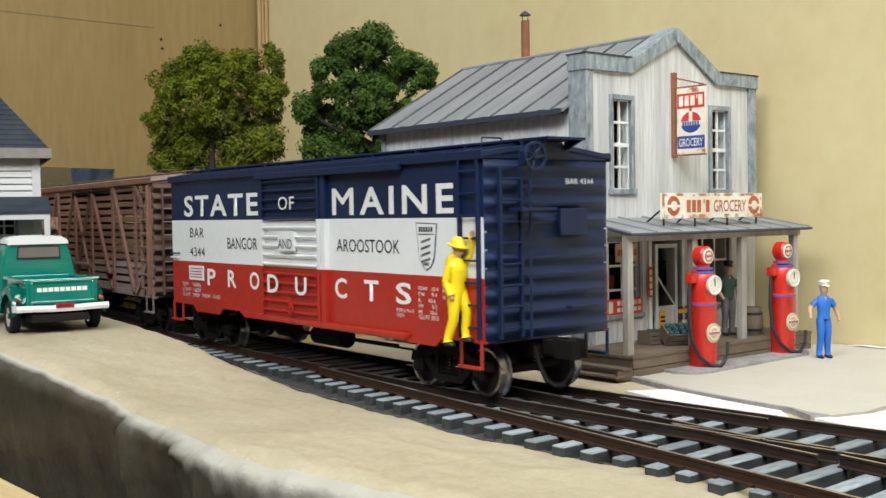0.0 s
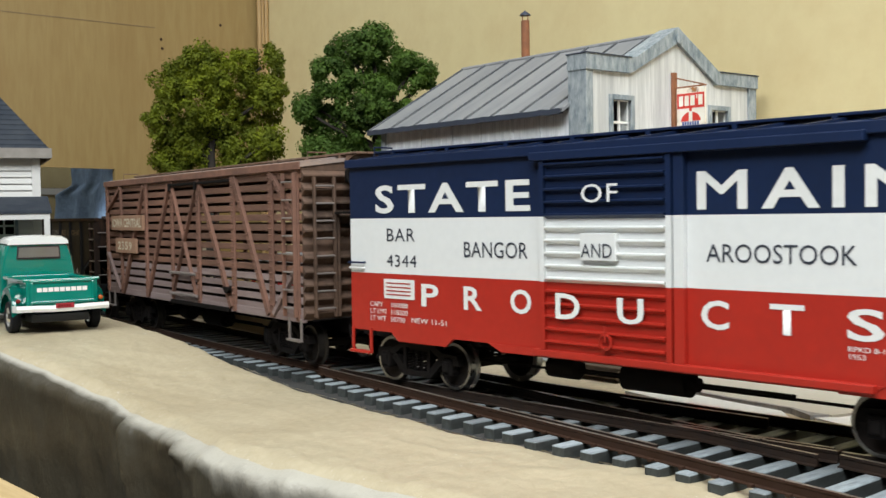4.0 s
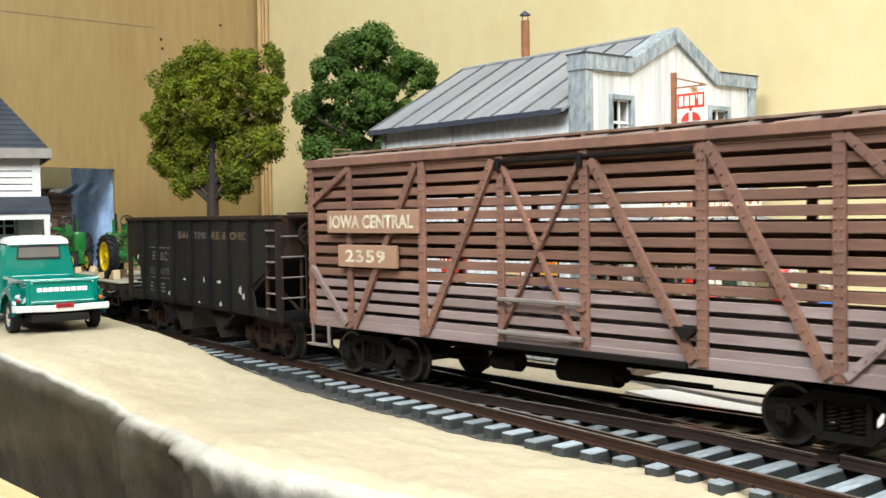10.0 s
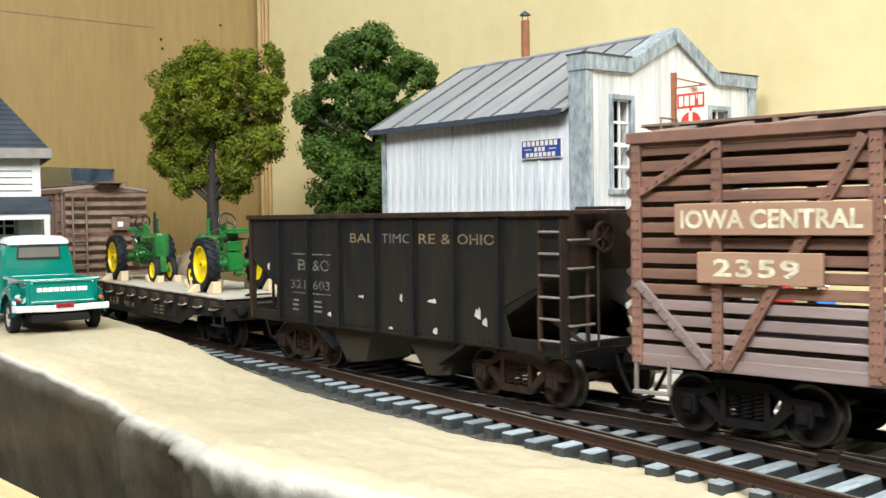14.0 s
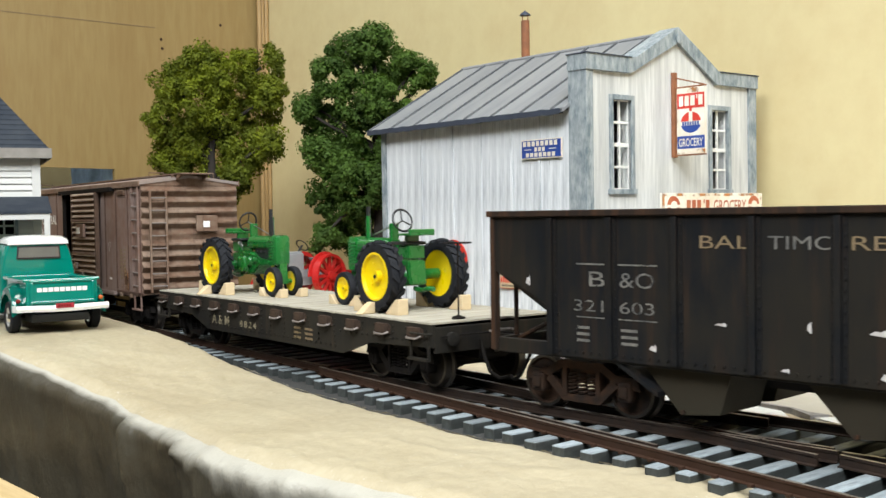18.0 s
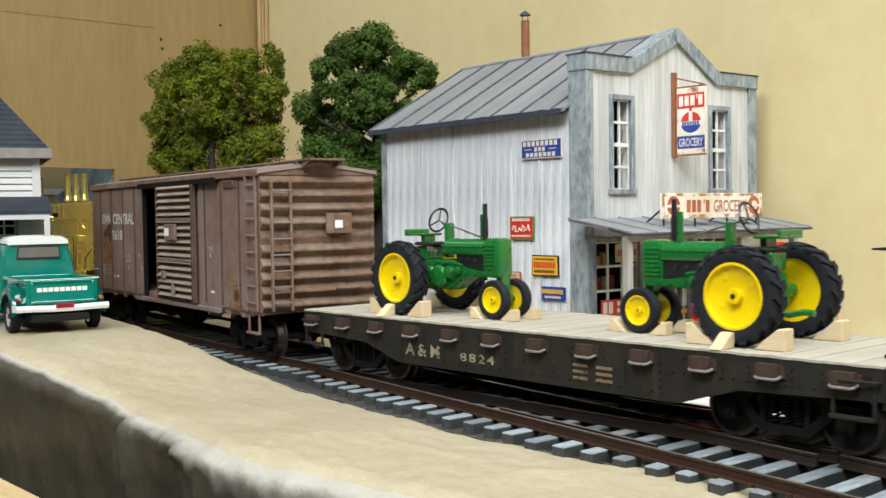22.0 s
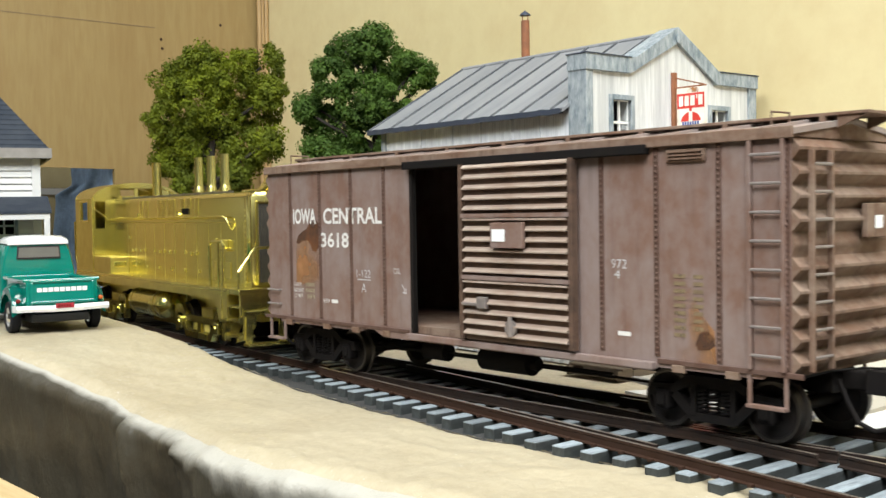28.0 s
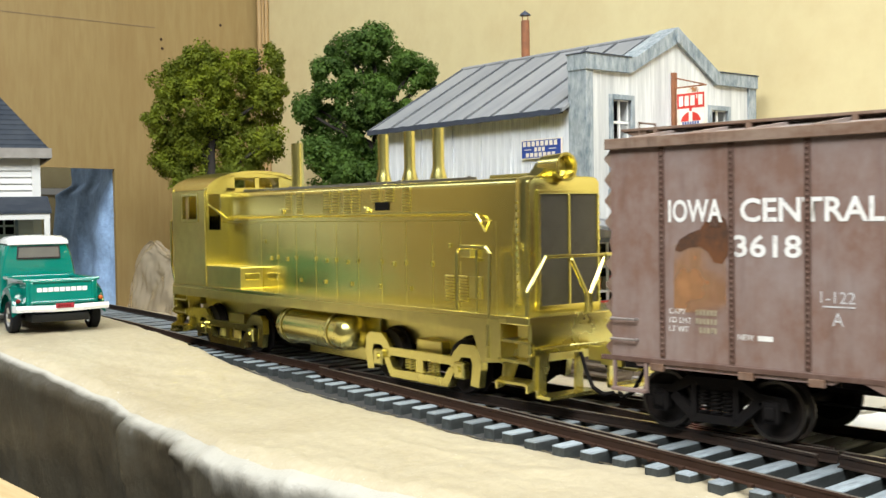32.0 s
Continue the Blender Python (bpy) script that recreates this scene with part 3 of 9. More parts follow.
def worn_through(m, scale, lo, hi):
    """Lets a stain break up into the paint below it."""
    n, l = m.node_tree.nodes, m.node_tree.links
    co, t, r = n.new("ShaderNodeTexCoord"), n.new("ShaderNodeTexNoise"), n.new("ShaderNodeMapRange")
    t.inputs["Scale"].default_value, t.inputs["Detail"].default_value = scale, 6
    r.inputs["From Min"].default_value, r.inputs["From Max"].default_value = lo, hi
    l.new(co.outputs["Object"], t.inputs["Vector"])
    l.new(t.outputs["Fac"], r.inputs["Value"])
    l.new(r.outputs[0], n["Principled BSDF"].inputs["Alpha"])


worn_through(M_ORANGE, 60, 0.38, 0.66)
worn_through(M_SOOT, 130, 0.30, 0.46)
for _m in (M_LETTER_G, M_LETTER_Y, M_LETTER_F):
    worn_through(_m, 260, 0.22, 0.46)
worn_through(M_LETTER_T, 300, 0.18, 0.42)
M_LETTER_P = material("patchy_white_lettering", (0.70, 0.68, 0.64), 0.7, grain=0.3, scale=260, dark=(0.42, 0.36, 0.32))
worn_through(M_LETTER_P, 240, 0.24, 0.40)
M_CHALK = material("chalk", (0.50, 0.49, 0.48), 0.9, grain=0.6, scale=600, dark=(0.3, 0.22, 0.2))
M_DARKIN = material("dark_car_inside", (0.03, 0.022, 0.018), 0.9, grain=0.3, scale=100, gloss=0.12)
M_PATINA = material("handrail_steel", (0.28, 0.24, 0.22), 0.5, metal=0.4, grain=0.4, scale=300)

_cache = {}
WHEELSETS = []


def bogie(car, u, wheel_mat=None, frame_mat=None, base=17.5, r=8.75, rim=None):
    """A freight truck: two side frames with springs, a bolster, two wheelsets."""
    frame_mat, wheel_mat = frame_mat or M_GRIT, wheel_mat or M_WHEEL
    rim = rim or M_TREAD
    key = (frame_mat.name, wheel_mat.name, rim.name, base)
    if key not in _cache:
        b = bmesh.new()
        slab(b, [(-23, 9.5), (-22, 13.2), (-14, 13.6), (-8.5, 16.8), (8.5, 16.8), (14, 13.6), (22, 13.2), (23, 9.5), (20.5, 9.5), (19.5, 11.3),
                 (13, 11.2), (7.5, 14.3), (-7.5, 14.3), (-13, 11.2), (-19.5, 11.3), (-20.5, 9.5)], -1.5, 1.5)
        slab(b, [(-14.5, 9.8), (-7.5, 3.6), (7.5, 3.6), (14.5, 9.8), (13.5, 11.4), (11.8, 11.4), (6.3, 6.0), (-6.3, 6.0), (-11.8, 11.4), (-13.5, 11.4)], -1.4, 1.4)
        for x in (-7.6, 5.8):
            box(b, x, -1.6, 5.0, x + 1.8, 1.6, 15.2, 0.25)
        frame = mesh_of(b, "side_frame", frame_mat)
        b = bmesh.new()
        box(b, -2.7, -2.6, 5.6, 2.7, 2.2, 12.0, 1.0)
        box(b, -1.7, -3.2, 6.9, 1.7, -2.4, 10.8, 0.6)
        jb = mesh_of(b, "journal_box", frame_mat)
        b = bmesh.new()
        pipe(b, [(1.45 * math.cos(k * math.tau / 8), 1.45 * math.sin(k * math.tau / 8), 5.9 + k * 0.145) for k in range(50)], 0.42, 4)
        spring = mesh_of(b, "spring", frame_mat)
        b = bmesh.new()
        box(b, -5.4, -21.5, 12.6, 5.4, 21.5, 15.6, 0.5)
        box(b, -3, -6, 15.4, 3, 6, 18.6)
        for x in (-10, 10):
            rod(b, (x, -18, 8), (x, 18, 8), 0.8, 6)
        bol = mesh_of(b, "bolster", frame_mat)
        b = bmesh.new()
        for sgn in (-1, 1):
            m = Matrix.Translation((0, sgn * 17.2, 0)) @ Y_AXIS @ Matrix.Rotation(0 if sgn > 0 else math.pi, 4, "X")
            turned(b, [(1.9, 2.2), (3.6, 1.9), (5.2, 1.1), (7.1, 1.4), (7.6, 2.2), (8.6, 2.2), (8.75, -0.6), (9.7, -1.2), (9.7, -2.0), (7.4, -2.0), (5.0, -1.2), (3, -1.8), (1.9, -2.0)], 28, m, closed=True)
        n = len(b.faces)
        for i, f in enumerate(b.faces):
            c = f.calc_center_median()
            rr = math.hypot(c.x, c.z)
            f.material_index = 1 if rr > 8.0 else 0
        rod(b, (0, -20.5, 0), (0, 20.5, 0), 1.7, 10)
        ws = mesh_of(b, "wheelset", (wheel_mat, rim), True)
        _cache[key] = (frame, jb, spring, bol, ws)
    frame, jb, spring, bol, ws = _cache[key]
    tr = new("truck", bol)
    tr.parent = car
    tr.matrix_basis = off(u, 0, 0)
    for sgn in (-1, 1):
        o = new("side_frame", frame)
        o.parent, o.matrix_basis = tr, off(0, sgn * 21.0, 0)
        for x in (-base, base):
            o = new("journal_box", jb)
            o.parent = tr
            o.matrix_basis = pose(x * MM, sgn * 21.0 * MM, 0, 0, 0, 0 if sgn < 0 else 180)
        for x in (-3.9, 0, 3.9):
            o = new("spring", spring)
            o.parent, o.matrix_basis = tr, off(x, sgn * 21.0, 0)
    for x in (-base, base):
        o = new("wheelset", ws)
        o.parent, o.matrix_basis = tr, off(x, 0, r)
        WHEELSETS.append((o, x, r))
    return tr


def ladder(car, mat, x0, x1, y, z0, z1, n, along="x", name="ladder", rung_mat=None):
    """Two stiles and n rungs, standing off the wall at y (or at x for an end ladder)."""
    def at(a, o, z):
        return (a, y + o, z) if along == "x" else (y + o, a, z)
    sgn = -1 if y < 0 else 1
    b = bmesh.new()
    for a in (x0, x1):
        p, q = at(a - 0.55, 0, z0), at(a + 0.55, sgn * 1.6, z1)
        box(b, *p, *q, 0.12)
    lad = part(name, b, mat, car)
    b = bmesh.new()
    rod(b, at(x0 + 0.3, sgn * 1.4, 0), at(x1 - 0.3, sgn * 1.4, 0), 0.42, 6)
    first = None
    for k in range(n):
        z = z0 + (z1 - z0) * (k + 0.5) / n
        if first is None:
            first = part("rung", b, rung_mat or mat, lad, at=off(0, 0, z))
        else:
            again(first, off(0, 0, z), lad)
    return lad


def grab(car, mat, pts, r=0.4, name="grab_iron"):
    b = bmesh.new()
    pipe(b, pts, r)
    return part(name, b, mat, car)


def rivet_row(car, mat, x, y, z0, z1, pitch=1.55, double=False):
    """A riveted seam strip up the side."""
    b = bmesh.new()
    sgn = -1 if y < 0 else 1
    box(b, x - 0.9, y, z0, x + 0.9, y + sgn * 0.3, z1)
    n = int((z1 - z0) / pitch)
    for k in range(n):
        z = z0 + (k + 0.5) * pitch
        for dx in ((-0.45, 0.45) if double else (0,)):
            t = b.verts.new((x + dx, y + sgn * 0.85, z))
            q = [b.verts.new((x + dx + a * 0.48, y + sgn * 0.3, z + c * 0.48)) for a, c in ((-1, -1), (1, -1), (1, 1), (-1, 1))]
            for i in range(4):
                b.faces.new((q[i], q[(i + 1) % 4], t))
    return part("rivet_seam", b, mat, car)


def coupler(car, mat, x, sgn):
    b = bmesh.new()
    box(b, x, -2.6, 14.6, x + sgn * 9, 2.6, 20.0, 0.5)
    slab(b, [(x + sgn * 8, -4.5), (x + sgn * 17, -4.5), (x + sgn * 17.5, -1), (x + sgn * 13, 0), (x + sgn * 13, 2), (x + sgn * 16.5, 3), (x + sgn * 15, 5), (x + sgn * 8, 5)], 14.2, 20.6, "z")
    part("coupler", b, mat, car)
    b = bmesh.new()
    pipe(b, [(x + sgn * 2, -8, 18), (x + sgn * 5, -8.5, 12), (x + sgn * 8, -8.5, 7), (x + sgn * 12, -7.5, 5.0), (x + sgn * 15, -6, 5.8)], 0.7, 8)
    part("air_hose", b, M_GRIT, car)
    b = bmesh.new()
    pipe(b, [(x + sgn * 2, -26, 20.5), (x + sgn * 3, -14, 21), (x + sgn * 8, -6, 21.5), (x + sgn * 11, 0, 21)], 0.35)
    part("uncoupling_lever", b, mat, car)


def end_sheet(car, mat, x, sgn, z0, z1, hw, pitch=6.1, depth=2.9, corners=(0.8, 0.3)):
    """A pressed steel end with horizontal ribs that show as teeth at both corners."""
    n = int(round((z1 - z0) / pitch))
    step = (z1 - z0) / n
    front = []
    for k in range(n):
        z = z0 + k * step
        d = depth * (0.35 if k in (n // 2,) else 1.0)
        front += [(x, z + 0.04 * step), (x + sgn * 0.55 * d, z + 0.27 * step), (x + sgn * d, z + 0.45 * step), (x + sgn * d, z + 0.57 * step), (x + sgn * 0.45 * d, z + 0.76 * step), (x, z + 0.96 * step)]
    b = bmesh.new()
    ys = [-hw, -hw + 3.2, -hw * 0.4, hw * 0.4, hw - 3.2, hw]
    rings = []
    for j, y in enumerate(ys):
        q = corners[0] if j == 0 else corners[1] if j == 5 else 1.0
        rings.append([b.verts.new((x + (px - x) * q, y, pz)) for px, pz in front])
    for p, q in zip(rings, rings[1:]):
        for i in range(len(front) - 1):
            b.faces.new((p[i], p[i + 1], q[i + 1], q[i]))
    for r in (rings[0], rings[-1]):
        for k in range(n):
            b.faces.new(r[6 * k:6 * k + 6])
    return part("end_panel", b, mat, car, smooth=True)


def house_roof(car, mat, half, hw, eave, rise, seams, board_mat, rail_mat=None):
    """Peaked steel roof in panels, with the running board on saddles."""
    b = bmesh.new()
    slab(b, [(-hw - 0.8, eave - 1.6), (-hw - 0.8, eave), (0, eave + rise), (hw + 0.8, eave), (hw + 0.8, eave - 1.6), (0, eave + rise - 1.6)], -half, half, "x")
    roof = part("roof", b, mat, car)
    b = bmesh.new()
    slab(b, [(-hw - 0.9, eave), (-hw - 0.9, eave + 0.9), (0, eave + rise + 0.9), (hw + 0.9, eave + 0.9), (hw + 0.9, eave), (0, eave + rise)], -0.8, 0.8, "x")
    first = None
    for k in range(seams):
        x = -half + 2 * half * (k + 0.5) / seams
        if first is None:
            first = part("roof_seam", b, mat, roof, at=off(x, 0, 0))
        else:
            again(first, off(x, 0, 0), roof)
    b = bmesh.new()
    for sgn in (-1, 1):
        box(b, -half, sgn * (hw + 0.6), eave - 2.6, half, sgn * (hw + 1.6), eave + 0.6, 0.25)
    part("eave_rail", b, rail_mat or mat, roof)
    top = eave + rise + 0.3
    wb = new("running_board")
    wb.parent = car
    for k, y in enumerate((-6.2, 0, 6.2)):
        block("plank", board_mat, wb, -half - 9, y - 2.9, top, half + 9, y + 2.9, top + 0.9, 0.15)
    b = bmesh.new()
    box(b, -0.8, -9.5, eave + rise - 2.2, 0.8, 9.5, top)
    first = None
    for k in range(9):
        x = (-half + 4) + (2 * half - 8) * k / 8
        if first is None:
            first = part("saddle", b, board_mat, wb, at=off(x, 0, 0))
        else:
            again(first, off(x, 0, 0), wb)
    for sgn in (-1, 1):
        for y in (-8.0, 8.0):
            b = bmesh.new()
            slab(b, [(sgn * half, eave + rise - 3), (sgn * half, top), (sgn * (half + 8.5), top)], y - 0.5, y + 0.5)
            part("bracket", b, board_mat, wb)
    for sgn in (-1, 1):
        x = sgn * (half - 9)
        for y in (-20, 11):
            grab(car, board_mat, [(x - 4, y, eave + rise * 0.4), (x - 4, y, top + 1.5), (x - 4, y + 9, top + 1.5), (x - 4, y + 9, eave + rise * 0.4)], 0.35, "roof_grab_iron")
    return roof


def underframe(car, mat, half):
    b = bmesh.new()
    box(b, -half + 2, -6, 13.5, half - 2, 6, 20.5)
    part("centre_sill", b, mat, car)
    for x in (-60, -20, 20, 60):
        b = bmesh.new()
        slab(b, [(-27, 20.5), (27, 20.5), (27, 18.5), (8, 15), (-8, 15), (-27, 18.5)], x - 1.2, x + 1.2, "x")
        part("cross_bearer", b, mat, car)
    b = bmesh.new()
    rod(b, (-4, -16, 12.5), (20, -16, 12.5), 4.2, 14)
    rod(b, (20, -16, 12.5), (23, -16, 12.5), 2.2, 10)
    part("air_reservoir", b, mat, car, smooth=True)
    b = bmesh.new()
    rod(b, (-34, -18, 13), (-22, -18, 13), 3.4, 12)
    rod(b, (-22, -18, 13), (52, -12, 12), 0.5, 6)
    part("brake_cylinder", b, mat, car, smooth=True)
    b = bmesh.new()
    rod(b, (-90, -9, 10.5), (90, -9, 10.5), 0.5, 6)
    part("brake_rod", b, mat, car)


def brake_gear(car, mat, x, y, z, wheel_mat=None):
    b = bmesh.new()
    turned(b, [(4.1, -0.5), (5.0, -0.5), (5.0, 0.5), (4.1, 0.5)], 20, Matrix.Translation((x + 6, y, z)) @ X_AXIS, closed=True)
    wheel = part("brake_wheel", b, wheel_mat or mat, car, smooth=True)
    b = bmesh.new()
    rod(b, (x, y, z), (x + 6.6, y, z), 1.3, 8)
    part("hub", b, wheel_mat or mat, wheel)
    for k in range(7):
        a = k * math.tau / 7
        b = bmesh.new()
        rod(b, (x + 5.6, y, z), (x + 6, y + 4.5 * math.cos(a), z + 4.5 * math.sin(a)), 0.42, 5)
        part("spoke", b, wheel_mat or mat, wheel)
    b = bmesh.new()
    rod(b, (x + 3.2, y, 22), (x + 3.2, y, z), 0.45, 6)
    box(b, x, y - 2, z - 3, x + 3.6, y + 2, z + 2, 0.3)
    part("brake_shaft", b, mat, car)
    b = bmesh.new()
    box(b, x + 1, y - 8, 65.4, x + 8, y + 8, 66.4, 0.15)
    part("brake_step", b, mat, car)


def stirrup(car, mat, x, y):
    b = bmesh.new()
    box(b, x - 6, y - 0.4, 12.4, x - 5, y + 0.4, 21.5)
    box(b, x + 5, y - 0.4, 12.4, x + 6, y + 0.4, 21.5)
    box(b, x - 6, y - 1.6, 11.6, x + 6, y + 0.6, 12.6, 0.15)
    part("stirrup_step", b, mat, car)


def louvred_door(car, mats, y, x0, x1, z0, z1, n, bands=(), rib_mat=None):
    """A pressed steel sliding door with horizontal ribs; mats by height."""
    def pick(z):
        for lim, m in bands:
            if z < lim:
                return m
        return mats
    b = bmesh.new()
    sgn = -1 if y < 0 else 1
    lims = [z0] + [l for l, _ in bands if z0 < l < z1] + [z1]
    door = new("door")
    door.parent = car
    for a, c in zip(lims, lims[1:]):
        block("door_panel", pick((a + c) / 2), door, x0, y, a, x1, y + sgn * 1.3, c)
    b.free()
    shapes = {}
    for k in range(n):
        z = z0 + (z1 - z0) * (k + 0.7) / n
        m = pick(z)
        if m.name not in shapes:
            q = bmesh.new()
            prof = ((1.3, -0.7), (2.9, -0.5), (2.9, -0.1), (1.3, 1.1)) if rib_mat else ((1.3, -1.25), (2.9, -0.15), (2.9, 0.3), (1.3, 0.55))
            slab(q, [(y + sgn * o, v) for o, v in prof], x0 + 2.2, x1 - 2.2, "x")
            shapes[m.name] = part("door_rib", q, rib_mat or m, door, at=off(0, 0, z))
        else:
            again(shapes[m.name], off(0, 0, z), door)
    for xx in (x0, x1 - 1.8):
        for a, c in zip(lims, lims[1:]):
            block("door_edge", pick((a + c) / 2), door, xx, y + sgn * 1.3, a, xx + 1.8, y + sgn * 2.5, c)
    return door


L2, HW = 127.8, 29.6


def box_car(name, label, top, mid, low, ends, roof_mat, board_mat, open_door=False):
    car = thing(name, label, "rail car", group="freight cars of the train")
    bands = ((42.6, low), (63.4, mid))
    z0, z1 = 20.5, 84.0

    def wall(nm, x0, x1, sgn):
        lims = [z0, 42.6, 63.4, z1] if mid is not top else [z0, z1]
        for a, c in zip(lims, lims[1:]):
            m = low if c <= 42.6 else mid if c <= 63.4 else top
            block(nm, m, car, x0, sgn * (HW - 1.5), a, x1, sgn * HW, c)
    dx0, dx1 = (-28, 1.5) if open_door else (-26.0, 26.0)
    wall("side_panel", -L2, dx0, -1)
    wall("side_panel", dx1, L2, -1)
    wall("side_panel", -L2, -31 if open_door else L2, 1)
    if open_door:
        wall("side_panel", -24, L2, 1)
    block("car_floor", M_BROWN_END if open_door else M_DARKIN, car, -L2 + 1, -HW + 1.6, 20.6, L2 - 1, HW - 1.6, 23.4)
    for sgn in (-1, 1):
        block("end_wall", ends, car, sgn * (L2 - 1.6), -HW + 1.5, z0, sgn * L2, HW - 1.5, z1)
        end_sheet(car, ends, sgn * L2, sgn, 21.0, 83.5, HW - 0.2, depth=2.9 if open_door else 1.9, corners=(0.8, 0.3) if open_door else (0.12, 0.05))
        b = bmesh.new()
        slab(b, [(-HW, z1 - 0.5), (HW, z1 - 0.5), (HW, 85.4), (0, 89.0), (-HW, 85.4)], sgn * (L2 - 0.4), sgn * (L2 + 0.6), "x")
        part("gable", b, ends, car)
    house_roof(car, roof_mat, L2 + 1.2, HW, 85.6, 3.9, 14, board_mat, M_BROWN_END if open_door else None)
    underframe(car, M_GRIT, L2)
    for u in (-98, 98):
        bogie(car, u, rim=None if open_door else M_STEELRIM)
    coupler(car, M_GRIT, L2 - 1, 1)
    coupler(car, M_GRIT, -L2 + 1, -1)
    # skirt below the side
    sk = [(-104, 20.5), (-100, 17.4), (-74, 17.4), (-70, 20.5)] if not open_door else [(-120, 20.5), (-119, 19.3), (-60, 19.3), (-58, 20.5)]
    for q in (1, -1):
        b = bmesh.new()
        slab(b, [(q * x, z) for x, z in sk], -HW, -HW + 1.2)
        part("sill_gusset", b, low, car)
    b = bmesh.new()
    slab(b, [(-52, 20.5), (-46, 18.0), (82, 18.0), (86, 20.5)], -HW - 0.4, -HW + 1.2)
    part("side_sill", b, low, car)
    for x, y in ((-L2 + 6.5, -HW - 0.2), (L2 - 7, -HW - 0.2), (L2 - 6, HW + 0.2)):
        stirrup(car, low if y < 0 else ends, x, y)
    lm = M_PATINA if open_door else top
    ladder(car, top, 116.0, 126.0, -HW, 22.0, 83.0, 8, rung_mat=lm)
    ladder(car, ends, -25.0, -15.6, L2 + 2.4, 22.0, 80.0, 8, along="y", rung_mat=lm)
    for z in (33, 27) if open_door else (46.5,):
        grab(car, lm, [(-L2 + 0.5, -HW, z), (-L2 + 0.5, -HW - 1.5, z), (-L2 + 9, -HW - 1.5, z), (-L2 + 9, -HW, z)])
    if not open_door:
        brake_gear(car, ends, L2 + 2.6, -13.5, 84.0)
    b = bmesh.new()
    box(b, L2 + 2.2, 2.5, 56.5, L2 + 4.0, 15.5, 66.0, 0.25)
    part("placard_board", b, ends, car)
    grab(car, ends, [(L2 + 2, 7, 31), (L2 + 4, 7, 31), (L2 + 4, 20, 31), (L2 + 2, 20, 31)], 0.5)
    # door track
    b = bmesh.new()
    box(b, -30, -HW - 3.2, 81.2, 82, -HW, 84.0, 0.3)
    part("door_track", b, M_GRIT if open_door else top, car)
    b = bmesh.new()
    box(b, -30, -HW - 2.6, 18.6, 84, -HW, 20.8, 0.3)
    part("lower_door_track", b, low, car)
    return car


